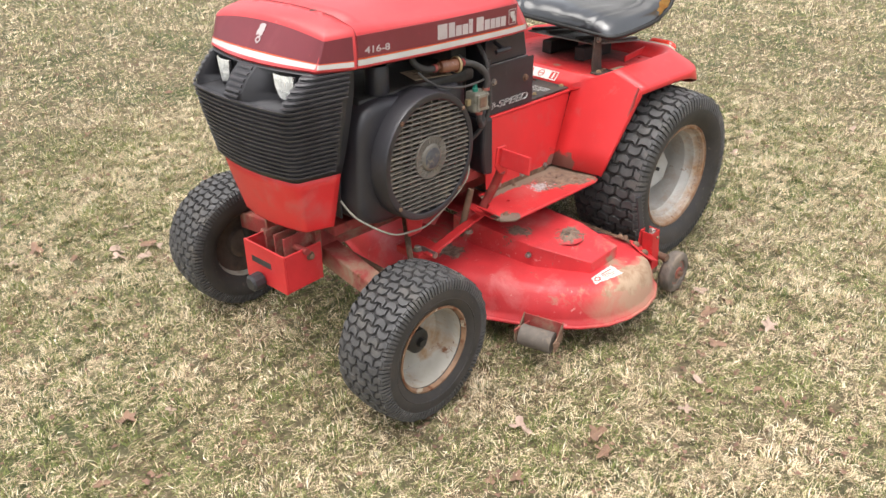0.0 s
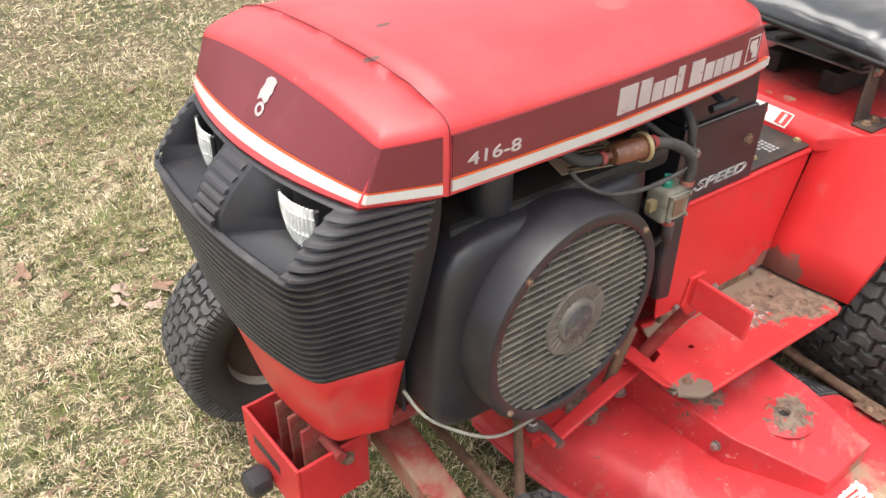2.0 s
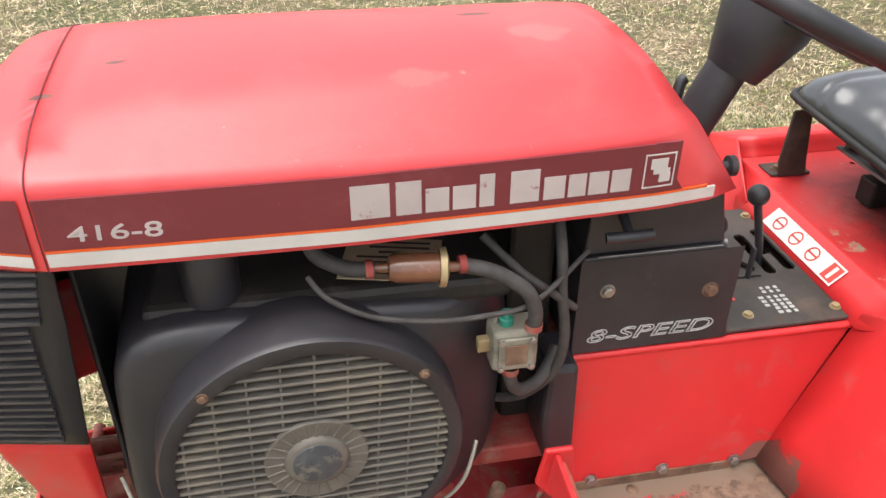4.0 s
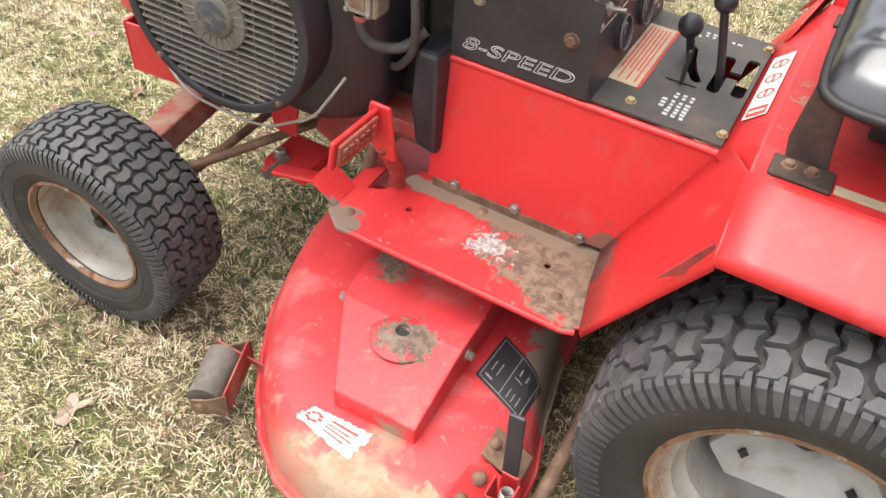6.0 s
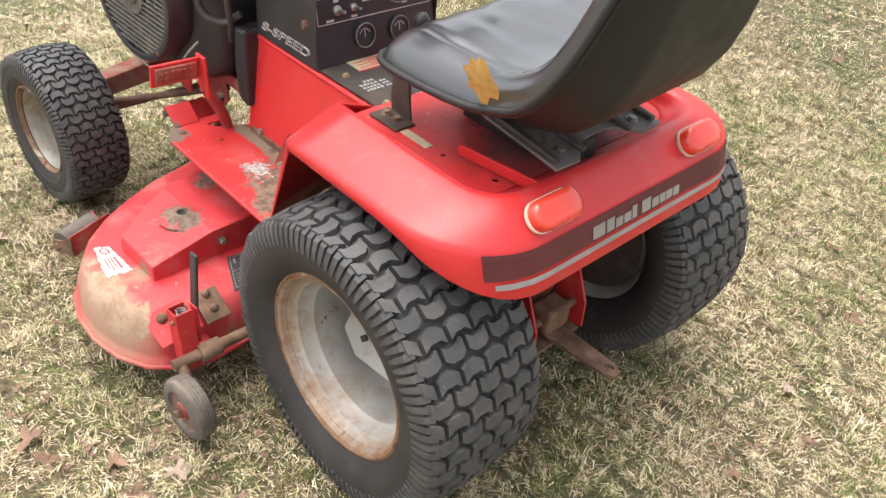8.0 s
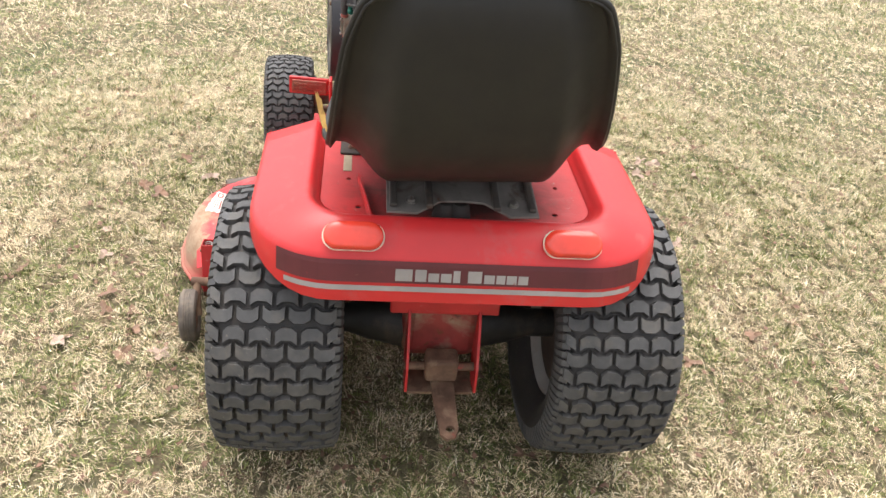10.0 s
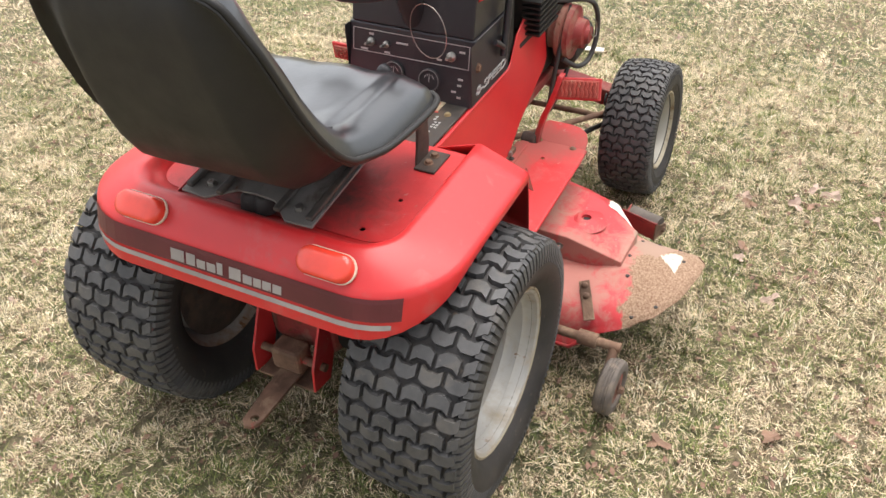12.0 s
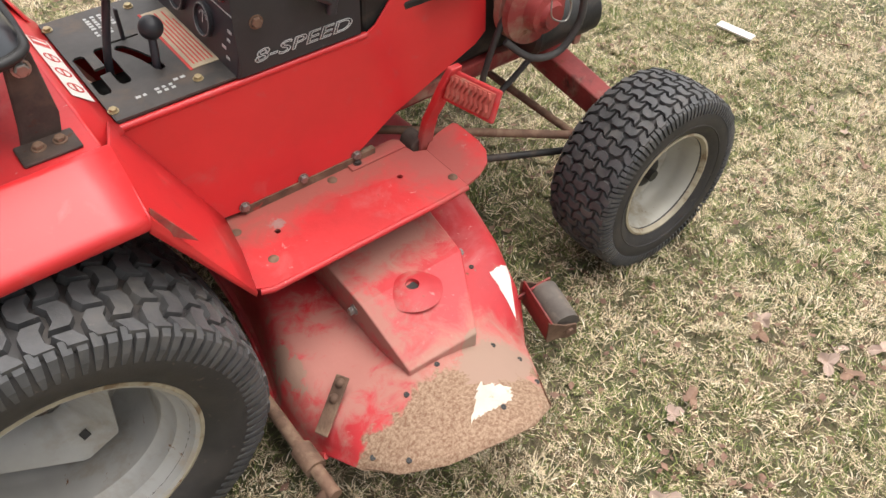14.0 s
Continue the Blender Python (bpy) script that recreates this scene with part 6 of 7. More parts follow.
def deck_ring(f, drop):
    out = []
    for x, y in DECK:
        cx, cy = 0.60, max(-0.45, min(0.40, y * 0.72))
        px, py = cx + (x - cx) * f, cy + (y - cy) * f
        chute = max(0.0, min(1.0, (-py - 0.44) / 0.09))
        chute = chute * chute * (3 - 2 * chute)
        edge = max(0.0, min(1.0, (-y - 0.50) / 0.07)) if x < 0.68 else max(0.0, min(1.0, (-y - 0.44) / 0.10))
        z = (0.203 - drop * (1 - edge)) * (1 - chute * edge) + chute * edge * (0.232 - 2.2 * (px - 0.50) ** 2 - 0.006 * (f > 1.02))
        out.append(Vector((px, py, z)))
    return out
bm = bmesh.new()
loft(bm, [deck_ring(f, d) for f, d in ((1.034, 0.112), (1.036, 0.107), (1.028, 0.101), (1.008, 0.096), (1.0, 0.085), (0.990, 0.066), (0.962, 0.044), (0.925, 0.022), (0.87, 0.008), (0.80, 0.002), (0.6, 0.0), (0.3, 0.0), (0.05, 0.0))])
deck_copy = bm.copy()
deck_tree = BVHTree.FromBMesh(deck_copy)
deck = part("mower_deck", bm, RED_DECK, tractor, "faded red stamped mower deck, dusty and rust-flaked", smooth=55, outward=(0.6, 0, 0.0))
g = deck.modifiers.new("thickness", "SOLIDIFY")
g.thickness, g.offset = 0.004, -1
part("skirt_bead", tube(bmesh.new(), [p for p in deck_ring(1.036, 0.110)[:25]], 0.0055, 8, 0), RED_DECK, deck, smooth=60)


def on_deck(x, y, off):
    p, n, _, _ = deck_tree.ray_cast(Vector((x, y, 0.6)), Vector((0, 0, -1)))
    return (p if p else Vector((x, y, 0.19))) + Vector((0, 0, off))


# belt cover, tapering to both ends
for s in (1, -1):
    x_in, x_out = (0.480, 0.730), (0.476, 0.612)
    bm = bmesh.new()
    a = [(x_in[0], s * 0.10, 0.20), (x_in[0], s * 0.10, 0.281), (x_in[1], s * 0.10, 0.281), (x_in[1], s * 0.10, 0.20)]
    b = [(0.478, s * 0.40, 0.20), (0.478, s * 0.40, 0.271), (0.692, s * 0.40, 0.266), (0.695, s * 0.40, 0.20)]
    c = [(x_out[0], s * 0.538, 0.180), (x_out[0], s * 0.536, 0.240), (x_out[1], s * 0.541, 0.238), (x_out[1], s * 0.542, 0.180)]
    loft(bm, [a, b, c], True, True)
    cover = part("belt_cover", bm, RED_DECK, deck, "raised red belt cover with spindle hole", bevel=0.003)
    bm = lathe(bmesh.new(), [(0.052, -0.006), (0.036, 0.000), (0.022, 0.0045), (0.012, 0.0055), (0.010, -0.004)], (0.572, s * 0.416, 0.268), "z", 30)
    part("spindle_dome", bm, RED_DECK, cover, smooth=50)
    part("spindle_grease_cap", lathe(bmesh.new(), [(0.0005, -0.002), (0.0102, -0.002), (0.0102, -0.006)], (0.572, s * 0.416, 0.2690), "z", 16), DARK, cover)
    part("cover_bolt", bolt(bmesh.new(), (0.699, s * 0.382, 0.236), 0.0075, "x", 0.010, 1), STEEL, cover)
    part("cover_bolt", bolt(bmesh.new(), (0.478, s * 0.38, 0.240), 0.0075, "x", 0.010, -1), STEEL, cover)
for x, y in ((0.453, -0.560), (0.644, -0.550), (0.672, -0.590), (0.560, -0.668), (0.515, -0.530), (0.525, -0.545), (0.36, -0.60), (0.395, -0.645), (0.66, -0.645), (0.72, -0.40), (0.66, -0.34)):
    bm = lathe(bmesh.new(), [(0.0005, 0.0008), (0.0048, 0.0008), (0.0048, -0.003)], on_deck(x, y, 0.0004), "z", 12)
    part("deck_hole", bm, DARK, deck)
# stickers on the deck, laid on its pressed surface

def laid(name, quad, u0, u1, v0, v1, off, material, label="", torn=0.0):
    """A thin sheet on the deck: a share u0..u1, v0..v1 of a four-cornered field."""
    nu, nv = max(2, int(30 * (u1 - u0))), max(2, int(16 * (v1 - v0)))
    rng = random.Random(int(1000 * (u0 + v1)) + nu)
    rows = []
    for i in range(nu + 1):
        row = []
        for k in range(nv + 1):
            u, v = u0 + (u1 - u0) * i / nu, v0 + (v1 - v0) * k / nv
            if torn and (i in (0, nu) or k in (0, nv)):
                u, v = u + rng.uniform(-torn, torn), v + rng.uniform(-torn, torn) * 1.6
            a, b, c, d = [Vector((*q, 0)) for q in quad]
            p = a.lerp(b, u).lerp(d.lerp(c, u), v)
            row.append(on_deck(p.x, p.y, off))
        rows.append(row)
    return rows


def laid_part(name, quad, box4, off, material, label="", torn=0.0):
    bm = bmesh.new()
    loft(bm, laid(name, quad, *box4, off, material, label, torn), closed=False)
    return part(name, bm, material, deck, label)


WS = ((0.650, 0.586), (0.545, 0.607), (0.533, 0.556), (0.634, 0.560))
laid_part("warning_sticker", WS, (0.0, 1.0, 0.0, 1.0), 0.0012, PAPER, "torn white warning sticker", 0.03)
for k in range(8):
    a = 2 * math.pi * k / 8
    laid_part("sticker_print", WS, (0.17 + 0.10 * math.cos(a) - 0.035, 0.17 + 0.10 * math.cos(a) + 0.035, 0.5 + 0.24 * math.sin(a) - 0.07, 0.5 + 0.24 * math.sin(a) + 0.07), 0.0018, LABEL_RED)
for u0, u1, v0, v1 in ((0.40, 0.85, 0.70, 0.80), (0.40, 0.78, 0.54, 0.60), (0.40, 0.88, 0.40, 0.46), (0.42, 0.80, 0.24, 0.30)):
    laid_part("sticker_print", WS, (u0, u1, v0, v1), 0.0018, LABEL_RED)
BD = ((0.460, 0.381), (0.454, 0.287), (0.364, 0.326), (0.363, 0.420))
laid_part("black_decal", BD, (0, 1, 0, 1), 0.0012, BLACK_PLASTIC, "black instruction decal")
for u0, u1, v0, v1 in ((0.05, 0.95, 0.05, 0.075), (0.05, 0.95, 0.925, 0.95), (0.05, 0.07, 0.05, 0.95), (0.93, 0.95, 0.05, 0.95), (0.05, 0.95, 0.48, 0.50), (0.12, 0.40, 0.60, 0.64), (0.12, 0.36, 0.70, 0.74), (0.12, 0.42, 0.80, 0.84), (0.52, 0.56, 0.56, 0.88), (0.62, 0.82, 0.60, 0.66), (0.62, 0.84, 0.74, 0.80), (0.14, 0.20, 0.12, 0.42), (0.28, 0.60, 0.16, 0.20), (0.28, 0.66, 0.28, 0.32)):
    laid_part("decal_print", BD, (u0, u0 + max(0.016, (u1 - u0) * (1 if u1 - u0 > 0.5 else 0.7)), v0, v0 + max(0.016, (v1 - v0) * (1 if v1 - v0 > 0.5 else 0.5))), 0.0018, DIM_PRINT)
laid_part("torn_triangle_sticker", ((0.738, -0.431), (0.786, -0.424), (0.7440, -0.506), (0.7435, -0.508)), (0, 1, 0, 1), 0.0012, PAPER, "triangular scrap of white sticker", 0.01)
laid_part("torn_sticker", ((0.556, -0.612), (0.600, -0.640), (0.584, -0.664), (0.500, -0.660)), (0, 1, 0, 1), 0.0012, LABEL_FADED, "torn white sticker on the chute", 0.05)


def gauge_wheel(s, cx, cy, cz, tilt):
    m = Matrix.Translation((cx, cy, cz)) @ Matrix.Rotation(radians(tilt), 4, "Z")
    bm = lathe(bmesh.new(), [(0.020, 0.016), (0.040, 0.014), (0.044, 0.020), (0.058, 0.021), (0.065, 0.016), (0.067, 0.008), (0.0655, 0.006), (0.067, 0.003), (0.0655, 0.0), (0.067, -0.003), (0.0655, -0.006), (0.067, -0.008), (0.065, -0.016), (0.058, -0.021), (0.044, -0.020), (0.040, -0.014), (0.020, -0.016)], n=40, closed=True)
    bm.transform(m)
    w = part("gauge_wheel", bm, RUBBER_DUSTY, deck, "small grey worn gauge wheel", smooth=40)
    bm = lathe(bmesh.new(), [(0.0005, -0.017), (0.038, -0.015), (0.038, 0.015), (0.022, 0.012), (0.018, 0.020), (0.0005, 0.021)], n=28)
    bm.transform(m)
    part("wheel_centre", bm, RED_DIRTY, w, smooth=40)
    bm = bolt(bmesh.new(), (0, s * 0.02, 0), 0.009, "y", 0.010, s)
    bm.transform(m)
    part("axle_nut", bm, RUSTY, w)
gauge_wheel(1, 0.238, 0.600, 0.082, 4)
gauge_wheel(-1, 0.234, -0.600, 0.080, -4)
part("axle_bar", rod(bmesh.new(), (0.290, -0.600, 0.150), (0.290, 0.600, 0.150), 0.0115), RUSTY, deck, smooth=60)
for s in (1, -1):
    part("wheel_arm", tube(bmesh.new(), [(0.290, s * 0.585, 0.150), (0.255, s * 0.585, 0.112), (0.238, s * 0.580, 0.082)], 0.011, 10), RUSTY, deck, smooth=60)
    part("axle_sleeve", rod(bmesh.new(), (0.290, s * 0.50, 0.150), (0.290, s * 0.545, 0.150), 0.018), RUSTY, deck, smooth=60)
# height bracket, left
hb = bmesh.new()
for a, b in (((0.302, 0.538), (0.305, 0.574)), ((0.305, 0.571), (0.340, 0.574)), ((0.337, 0.538), (0.340, 0.571))):
    prism(hb, [(a[0], a[1]), (b[0], a[1]), (b[0], b[1]), (a[0], b[1])], 0.112, 0.246, "z")
hb.transform(Matrix.Translation((0.32, 0.556, 0.18)) @ Matrix.Rotation(radians(8), 4, "Y") @ Matrix.Translation((-0.32, -0.556, -0.18)))
hb = part("height_bracket", hb, RED_WORN, deck, "red channel-shaped height bracket with spring latch", bevel=0.001)
part("bracket_rear", cube((0.300, 0.505, 0.118), (0.342, 0.536, 0.150)), RED_WORN, hb, bevel=0.004)
part("channel_foot", cube((0.296, 0.536, 0.094), (0.342, 0.576, 0.114)), RUSTY, hb, bevel=0.006)
part("latch_handle", cube((-0.012, -0.0035, 0.0), (0.012, 0.0035, 0.118), Matrix.Translation((0.332, 0.524, 0.232)) @ Matrix.Rotation(radians(8), 4, "X") @ Matrix.Rotation(radians(6), 4, "Y")), BLACK_PLASTIC, hb, "flat black rubber-coated latch grip", bevel=0.003)
part("latch_strap", cube((0.318, 0.523, 0.125), (0.343, 0.529, 0.240)), RED_WORN, hb, bevel=0.002)
spring = [(0.322 + 0.009 * math.cos(a), 0.556 + 0.009 * math.sin(a), 0.215 + a * 0.0010) for a in [k * 0.6 for k in range(56)]]
part("spring", tube(bmesh.new(), spring, 0.0017, 5, 0), STEEL, hb)
part("channel_rivet", ball(bmesh.new(), (0.322, 0.5755, 0.225), 0.005, 10), RUSTY, hb, smooth=60)
lp = [(-0.040, -0.046), (0.012, -0.052), (0.036, -0.030), (0.036, 0.024), (0.010, 0.046), (-0.040, 0.040)]
lm = Matrix.Translation((0.368, 0.556, 0.184)) @ Matrix.Rotation(radians(-30), 4, "Y") @ Matrix.Rotation(radians(-20), 4, "X")
bm = sheet(lp, (), 0.004, lm, 0.006)
part("bracket_plate", bm, RED_WORN, deck, "scuffed red latch plate", bevel=0.001)
for x, y in ((0.014, 0.014), (0.012, -0.026)):
    part("dome_bolt", ball(bmesh.new(), lm @ Vector((x, y, 0.006)), 0.0115, 14), RUSTY, deck, smooth=60)
bm = sheet([(0.322, 0.452), (0.392, 0.452), (0.392, 0.505), (0.322, 0.505)], (), 0.004, Matrix.Translation((0.357, 0.478, 0.192)) @ Matrix.Rotation(radians(-28), 4, "Y") @ Matrix.Translation((-0.357, -0.478, 0)), 0.008)
part("bracket_plate", bm, RUSTY, deck, "dark steel backing plate", bevel=0.001)
rp = Matrix.Translation((0.362, -0.490, 0.205)) @ Matrix.Rotation(radians(-35), 4, "Y") @ Matrix.Rotation(radians(25), 4, "Z")
part("bracket_plate", cube((-0.055, -0.013, -0.002), (0.042, 0.013, 0.002), rp), RUSTY, deck, "rusty bracket strap", bevel=0.002)
for x in (0.004, 0.030):
    part("plate_bolt", ball(bmesh.new(), rp @ Vector((x, 0, 0.002)), 0.0085, 12), RUSTY, deck, smooth=60)
for x, y, z in ((0.375, 0.478, 0.212), (0.345, 0.478, 0.196)):
    part("plate_bolt", ball(bmesh.new(), (x, y, z), 0.0095, 12), RUSTY, deck, smooth=60)
# anti-scalp rollers
def roller(s, a, b):
    d = Vector(b) - Vector(a)
    r = part("roller", tube(bmesh.new(), [Vector(a), Vector(a) + d * 0.06, Vector(a) + d * 0.94, Vector(b)], 0.030, 24, 0), RUBBER_DUSTY, deck, "grey rubber anti-scalp roller", smooth=60)
    end = Vector(b) + d.normalized() * 0.008
    c = (Vector(a) + Vector(b)) / 2
    inward = Vector((0.55, 0, c.z)) - c
    inward = (inward - d.normalized() * inward.dot(d.normalized())).normalized()
    m3 = basis(Vector(a) - d * 0.10 + inward * 0.042 + Vector((0, 0, -0.012)), d, (0, 0, 1))
    part("bracket_plate", cube((0, 0, -0.0018), (d.length * 1.22, 0.056, 0.0018), m3), RED_DIRTY, r, bevel=0.001)
    for q in (Vector(a) - d * 0.10, Vector(b) + d * 0.12):
        ear = bmesh.new()
        prism(ear, [(-0.020, -0.016), (0.0, -0.022), (0.020, -0.012), (0.046, -0.012), (0.046, 0.044), (0.010, 0.020), (-0.016, 0.012)], -0.0018, 0.0018, "z")
        ear.transform(basis(q, inward, (0, 0, 1)))
        part("bracket_ear", ear, RUSTY, r)
    bm = bolt(bmesh.new(), end, 0.009, "y", 0.009, s)
    part("roller_bolt", bm, RUSTY, r)
    bm = bmesh.new()
    prism(bm, [(0.0, 0.0), (0.0, 0.012), (-0.11, 0.012), (-0.11, 0.0)], -0.002, 0.002, "y")
    bm.transform(Matrix.Translation(Vector(a) - d.normalized() * 0.006 + Vector((0.02, 0, 0.01))))
    part("roller_bracket", bm, RED_DIRTY, r)
roller(1, (0.868, 0.505, 0.100), (0.838, 0.592, 0.097))
roller(-1, (0.850, -0.470, 0.108), (0.828, -0.556, 0.105))

# frame, axle, linkages
frame_rail = part("frame_rail", cube((-0.06, 0.072, 0.330), (1.28, 0.082, 0.420)), RED_DIRTY, tractor, "oily red steel frame rail", bevel=0.002)
part("frame_rail", cube((-0.06, -0.082, 0.330), (1.28, -0.072, 0.420)), RED_DIRTY, tractor, "oily red steel frame rail", bevel=0.002)
part("cross_member", cube((1.235, -0.12, 0.335), (1.255, 0.12, 0.450)), RED_DIRTY, tractor, bevel=0.003)
part("belly_plate", cube((0.66, -0.16, 0.405), (1.22, 0.16, 0.435)), RED_DIRTY, tractor, "grimy engine mounting plate", bevel=0.004)
part("mule_bracket", prism(bmesh.new(), [(0.83, 0.43), (0.90, 0.43), (0.92, 0.34), (0.86, 0.31), (0.81, 0.36)], 0.150, 0.156, "y"), RED_DIRTY, tractor, bevel=0.002)
part("mule_bracket", prism(bmesh.new(), [(0.93, 0.42), (1.00, 0.42), (0.99, 0.33), (0.94, 0.33)], 0.182, 0.187, "y"), RED_WORN, tractor, bevel=0.002)
part("lift_strap", cube((0.0, -0.004, -0.015), (0.255, 0.004, 0.015), basis((0.972, 0.240, 0.285), (-0.225, -0.022, 0.035), (0, -1, 0))  @ Matrix.Rotation(radians(90), 4, "X")), RED_WORN, tractor, "flat red lift arm above the deck", bevel=0.003)
part("lift_pin", rod(bmesh.new(), (0.955, 0.20, 0.285), (0.955, 0.258, 0.285), 0.009), STEEL, tractor, smooth=60)
part("lift_link", cube((0.90, 0.13, 0.262), (0.99, 0.225, 0.285)), RED_WORN, tractor, bevel=0.003)
part("idler_rod", rod(bmesh.new(), (0.80, 0.20, 0.27), (0.76, 0.205, 0.41), 0.010), RUSTY, tractor, smooth=60)
for x, y in ((0.97, 0.20), (0.79, 0.225)):
    part("link_bolt", bolt(bmesh.new(), (x, y, 0.286), 0.010, "z", 0.012), STEEL, tractor)
axle = bmesh.new()
for s in (1, -1):
    loft(axle, [[(1.155, s * 0.02, 0.300), (1.155, s * 0.02, 0.355), (1.215, s * 0.02, 0.355), (1.215, s * 0.02, 0.300)], [(1.16, s * 0.345, 0.250), (1.16, s * 0.345, 0.302), (1.21, s * 0.345, 0.302), (1.21, s * 0.345, 0.250)]], True, True)
axle = part("front_axle", axle, RED_DIRTY, tractor, "red box-section front axle beam", bevel=0.004)
for s in (1, -1):
    part("kingpin", lathe(bmesh.new(), [(0.0005, 0.11), (0.014, 0.11), (0.018, 0.10), (0.018, 0.0), (0.012, -0.04)], (1.186, s * 0.352, 0.235), "z", 18), DARK, axle, smooth=50)
    part("spindle", rod(bmesh.new(), (1.19, s * 0.35, 0.200), (1.19, s * 0.43, 0.199), 0.013), DARK, axle, smooth=60)
part("tie_rod", rod(bmesh.new(), (1.09, 0.335, 0.262), (1.09, -0.335, 0.262), 0.0085), RUSTY, tractor, "rusty steering tie rod", smooth=60)
part("drag_link", rod(bmesh.new(), (1.10, 0.33, 0.275), (0.92, 0.09, 0.330), 0.0085), RUSTY, tractor, "rusty steering drag link", smooth=60)
part("drag_link", rod(bmesh.new(), (1.12, -0.33, 0.275), (0.72, -0.10, 0.330), 0.0085), RUSTY, tractor, "rusty steering drag link", smooth=60)
part("mule_rod", rod(bmesh.new(), (1.09, -0.30, 0.235), (0.78, -0.20, 0.28), 0.0075), DARK, tractor, smooth=60)
part("mule_spring", tube(bmesh.new(), [(1.115 + 0.017 * math.cos(a), -0.292 - a * 0.0017, 0.305 + 0.017 * math.sin(a)) for a in [k * 0.5 for k in range(70)]], 0.0032, 6, 0), DARK, tractor, "dark coil spring by the front axle")
# front hitch box
hitch = part("front_hitch", cube((1.378, -0.080, 0.290), (1.384, 0.086, 0.400)), RED_WORN, tractor, "scratched red steel hitch box with black knob", bevel=0.002)
for y in (-0.077, 0.083):
    part("hitch_side", cube((1.262, y - 0.003, 0.292), (1.378, y + 0.003, 0.398)), RED_WORN, hitch, bevel=0.002)
part("hitch_floor", cube((1.262, -0.074, 0.290), (1.378, 0.080, 0.294)), RED_DIRTY, hitch)
for y in (-0.030, 0.008, 0.044):
    part("hitch_web", cube((1.255, y - 0.003, 0.296), (1.350, y + 0.003, 0.425)), RED_DIRTY, hitch, bevel=0.002)
part("hitch_pin", rod(bmesh.new(), (1.315, -0.088, 0.392), (1.315, 0.096, 0.392), 0.009), RED_DIRTY, hitch, smooth=60)
part("hitch_bolt", bolt(bmesh.new(), (1.30, 0.086, 0.372), 0.009, "y", 0.008, 1), RUSTY, hitch)
part("hitch_decal", cube((1.3842, -0.050, 0.345), (1.3850, 0.030, 0.362)), BLACK_PLASTIC, hitch)
part("hitch_knob", lathe(bmesh.new(), [(0.010, -0.03), (0.010, 0.0), (0.022, 0.004), (0.024, 0.012), (0.023, 0.034), (0.016, 0.040), (0.0005, 0.040)], (1.386, -0.012, 0.305), "x", 10), BLACK_PLASTIC, hitch, "black plastic star knob", smooth=30)
askew(hitch)

# right side of the engine: clutch, pulleys, pipes
clutch = part("clutch_pulley", lathe(bmesh.new(), [(0.0005, -0.262), (0.022, -0.262), (0.026, -0.252), (0.038, -0.248), (0.042, -0.225), (0.052, -0.222), (0.072, -0.218), (0.074, -0.205), (0.062, -0.200), (0.074, -0.196), (0.074, -0.182), (0.05, -0.18), (0.05, -0.15)], (1.0, 0, 0.552), n=40), RED_DIRTY, tractor, "grimy red clutch pulley", smooth=40)
part("drive_belt", tube(bmesh.new(), [(1.0, -0.20, 0.622), (1.065, -0.20, 0.575), (1.055, -0.20, 0.48), (0.99, -0.195, 0.40), (0.90, -0.19, 0.36), (0.93, -0.20, 0.53), (1.0, -0.20, 0.622)], 0.0062, 8), RUBBER, tractor, "black drive belt", smooth=60)
part("clutch_hose", tube(bmesh.new(), [(0.985, -0.17, 0.64), (1.05, -0.245, 0.625), (1.075, -0.26, 0.54), (1.04, -0.255, 0.47), (0.98, -0.24, 0.465), (0.935, -0.21, 0.50)], 0.007, 10), HOSE, tractor, "black looped hose", smooth=60)
part("wire_clip", tube(bmesh.new(), [(0.985, -0.263, 0.59), (0.985, -0.27, 0.56), (1.02, -0.272, 0.545), (1.03, -0.268, 0.575), (1.0, -0.265, 0.60)], 0.0016, 6), STEEL, tractor)
part("exhaust_box", lathe(bmesh.new(), [(0.0005, -0.09), (0.045, -0.088), (0.052, -0.08), (0.052, 0.08), (0.045, 0.088), (0.0005, 0.09)], (1.10, -0.17, 0.475), "x", 28), DARK, tractor, "dark exhaust silencer", smooth=40)
# rear: transaxle, hitch
trans = part("transaxle", cube((-0.075, -0.085, 0.24), (0.10, 0.085, 0.46)), RED_DIRTY, tractor, "oily red transaxle case between the rear wheels", bevel=0.025)
part("axle_tube", lathe(bmesh.new(), [(0.032, -0.28), (0.032, -0.20), (0.045, -0.16), (0.06, -0.09), (0.06, 0.09), (0.045, 0.16), (0.032, 0.20), (0.032, 0.28)], (0, 0, 0.288), n=28), DARK, trans, smooth=50)
part("rear_plate", cube((-0.088, -0.115, 0.375), (-0.076, 0.115, 0.455)), RED_WORN, trans, bevel=0.004)
part("number_plate", cube((-0.0895, 0.028, 0.432), (-0.0885, 0.072, 0.446)), BLACK_PLASTIC, trans)
part("seat_rail_plate", cube((-0.175, -0.125, 0.475), (-0.06, 0.030, 0.520)), ALLOY, tractor, "grey plate under the tail", bevel=0.004)
for s in (1, -1):
    bm = prism(bmesh.new(), [(-0.08, 0.395), (-0.105, 0.37), (-0.150, 0.275), (-0.155, 0.215), (-0.10, 0.205), (-0.075, 0.26)], s * 0.074 - 0.003, s * 0.074 + 0.003, "y")
    part("hitch_cheek", bm, RED_WORN, trans, bevel=0.001)
part("hitch_block", cube((-0.145, -0.035, 0.235), (-0.095, 0.035, 0.292)), RUSTY, trans, bevel=0.008)
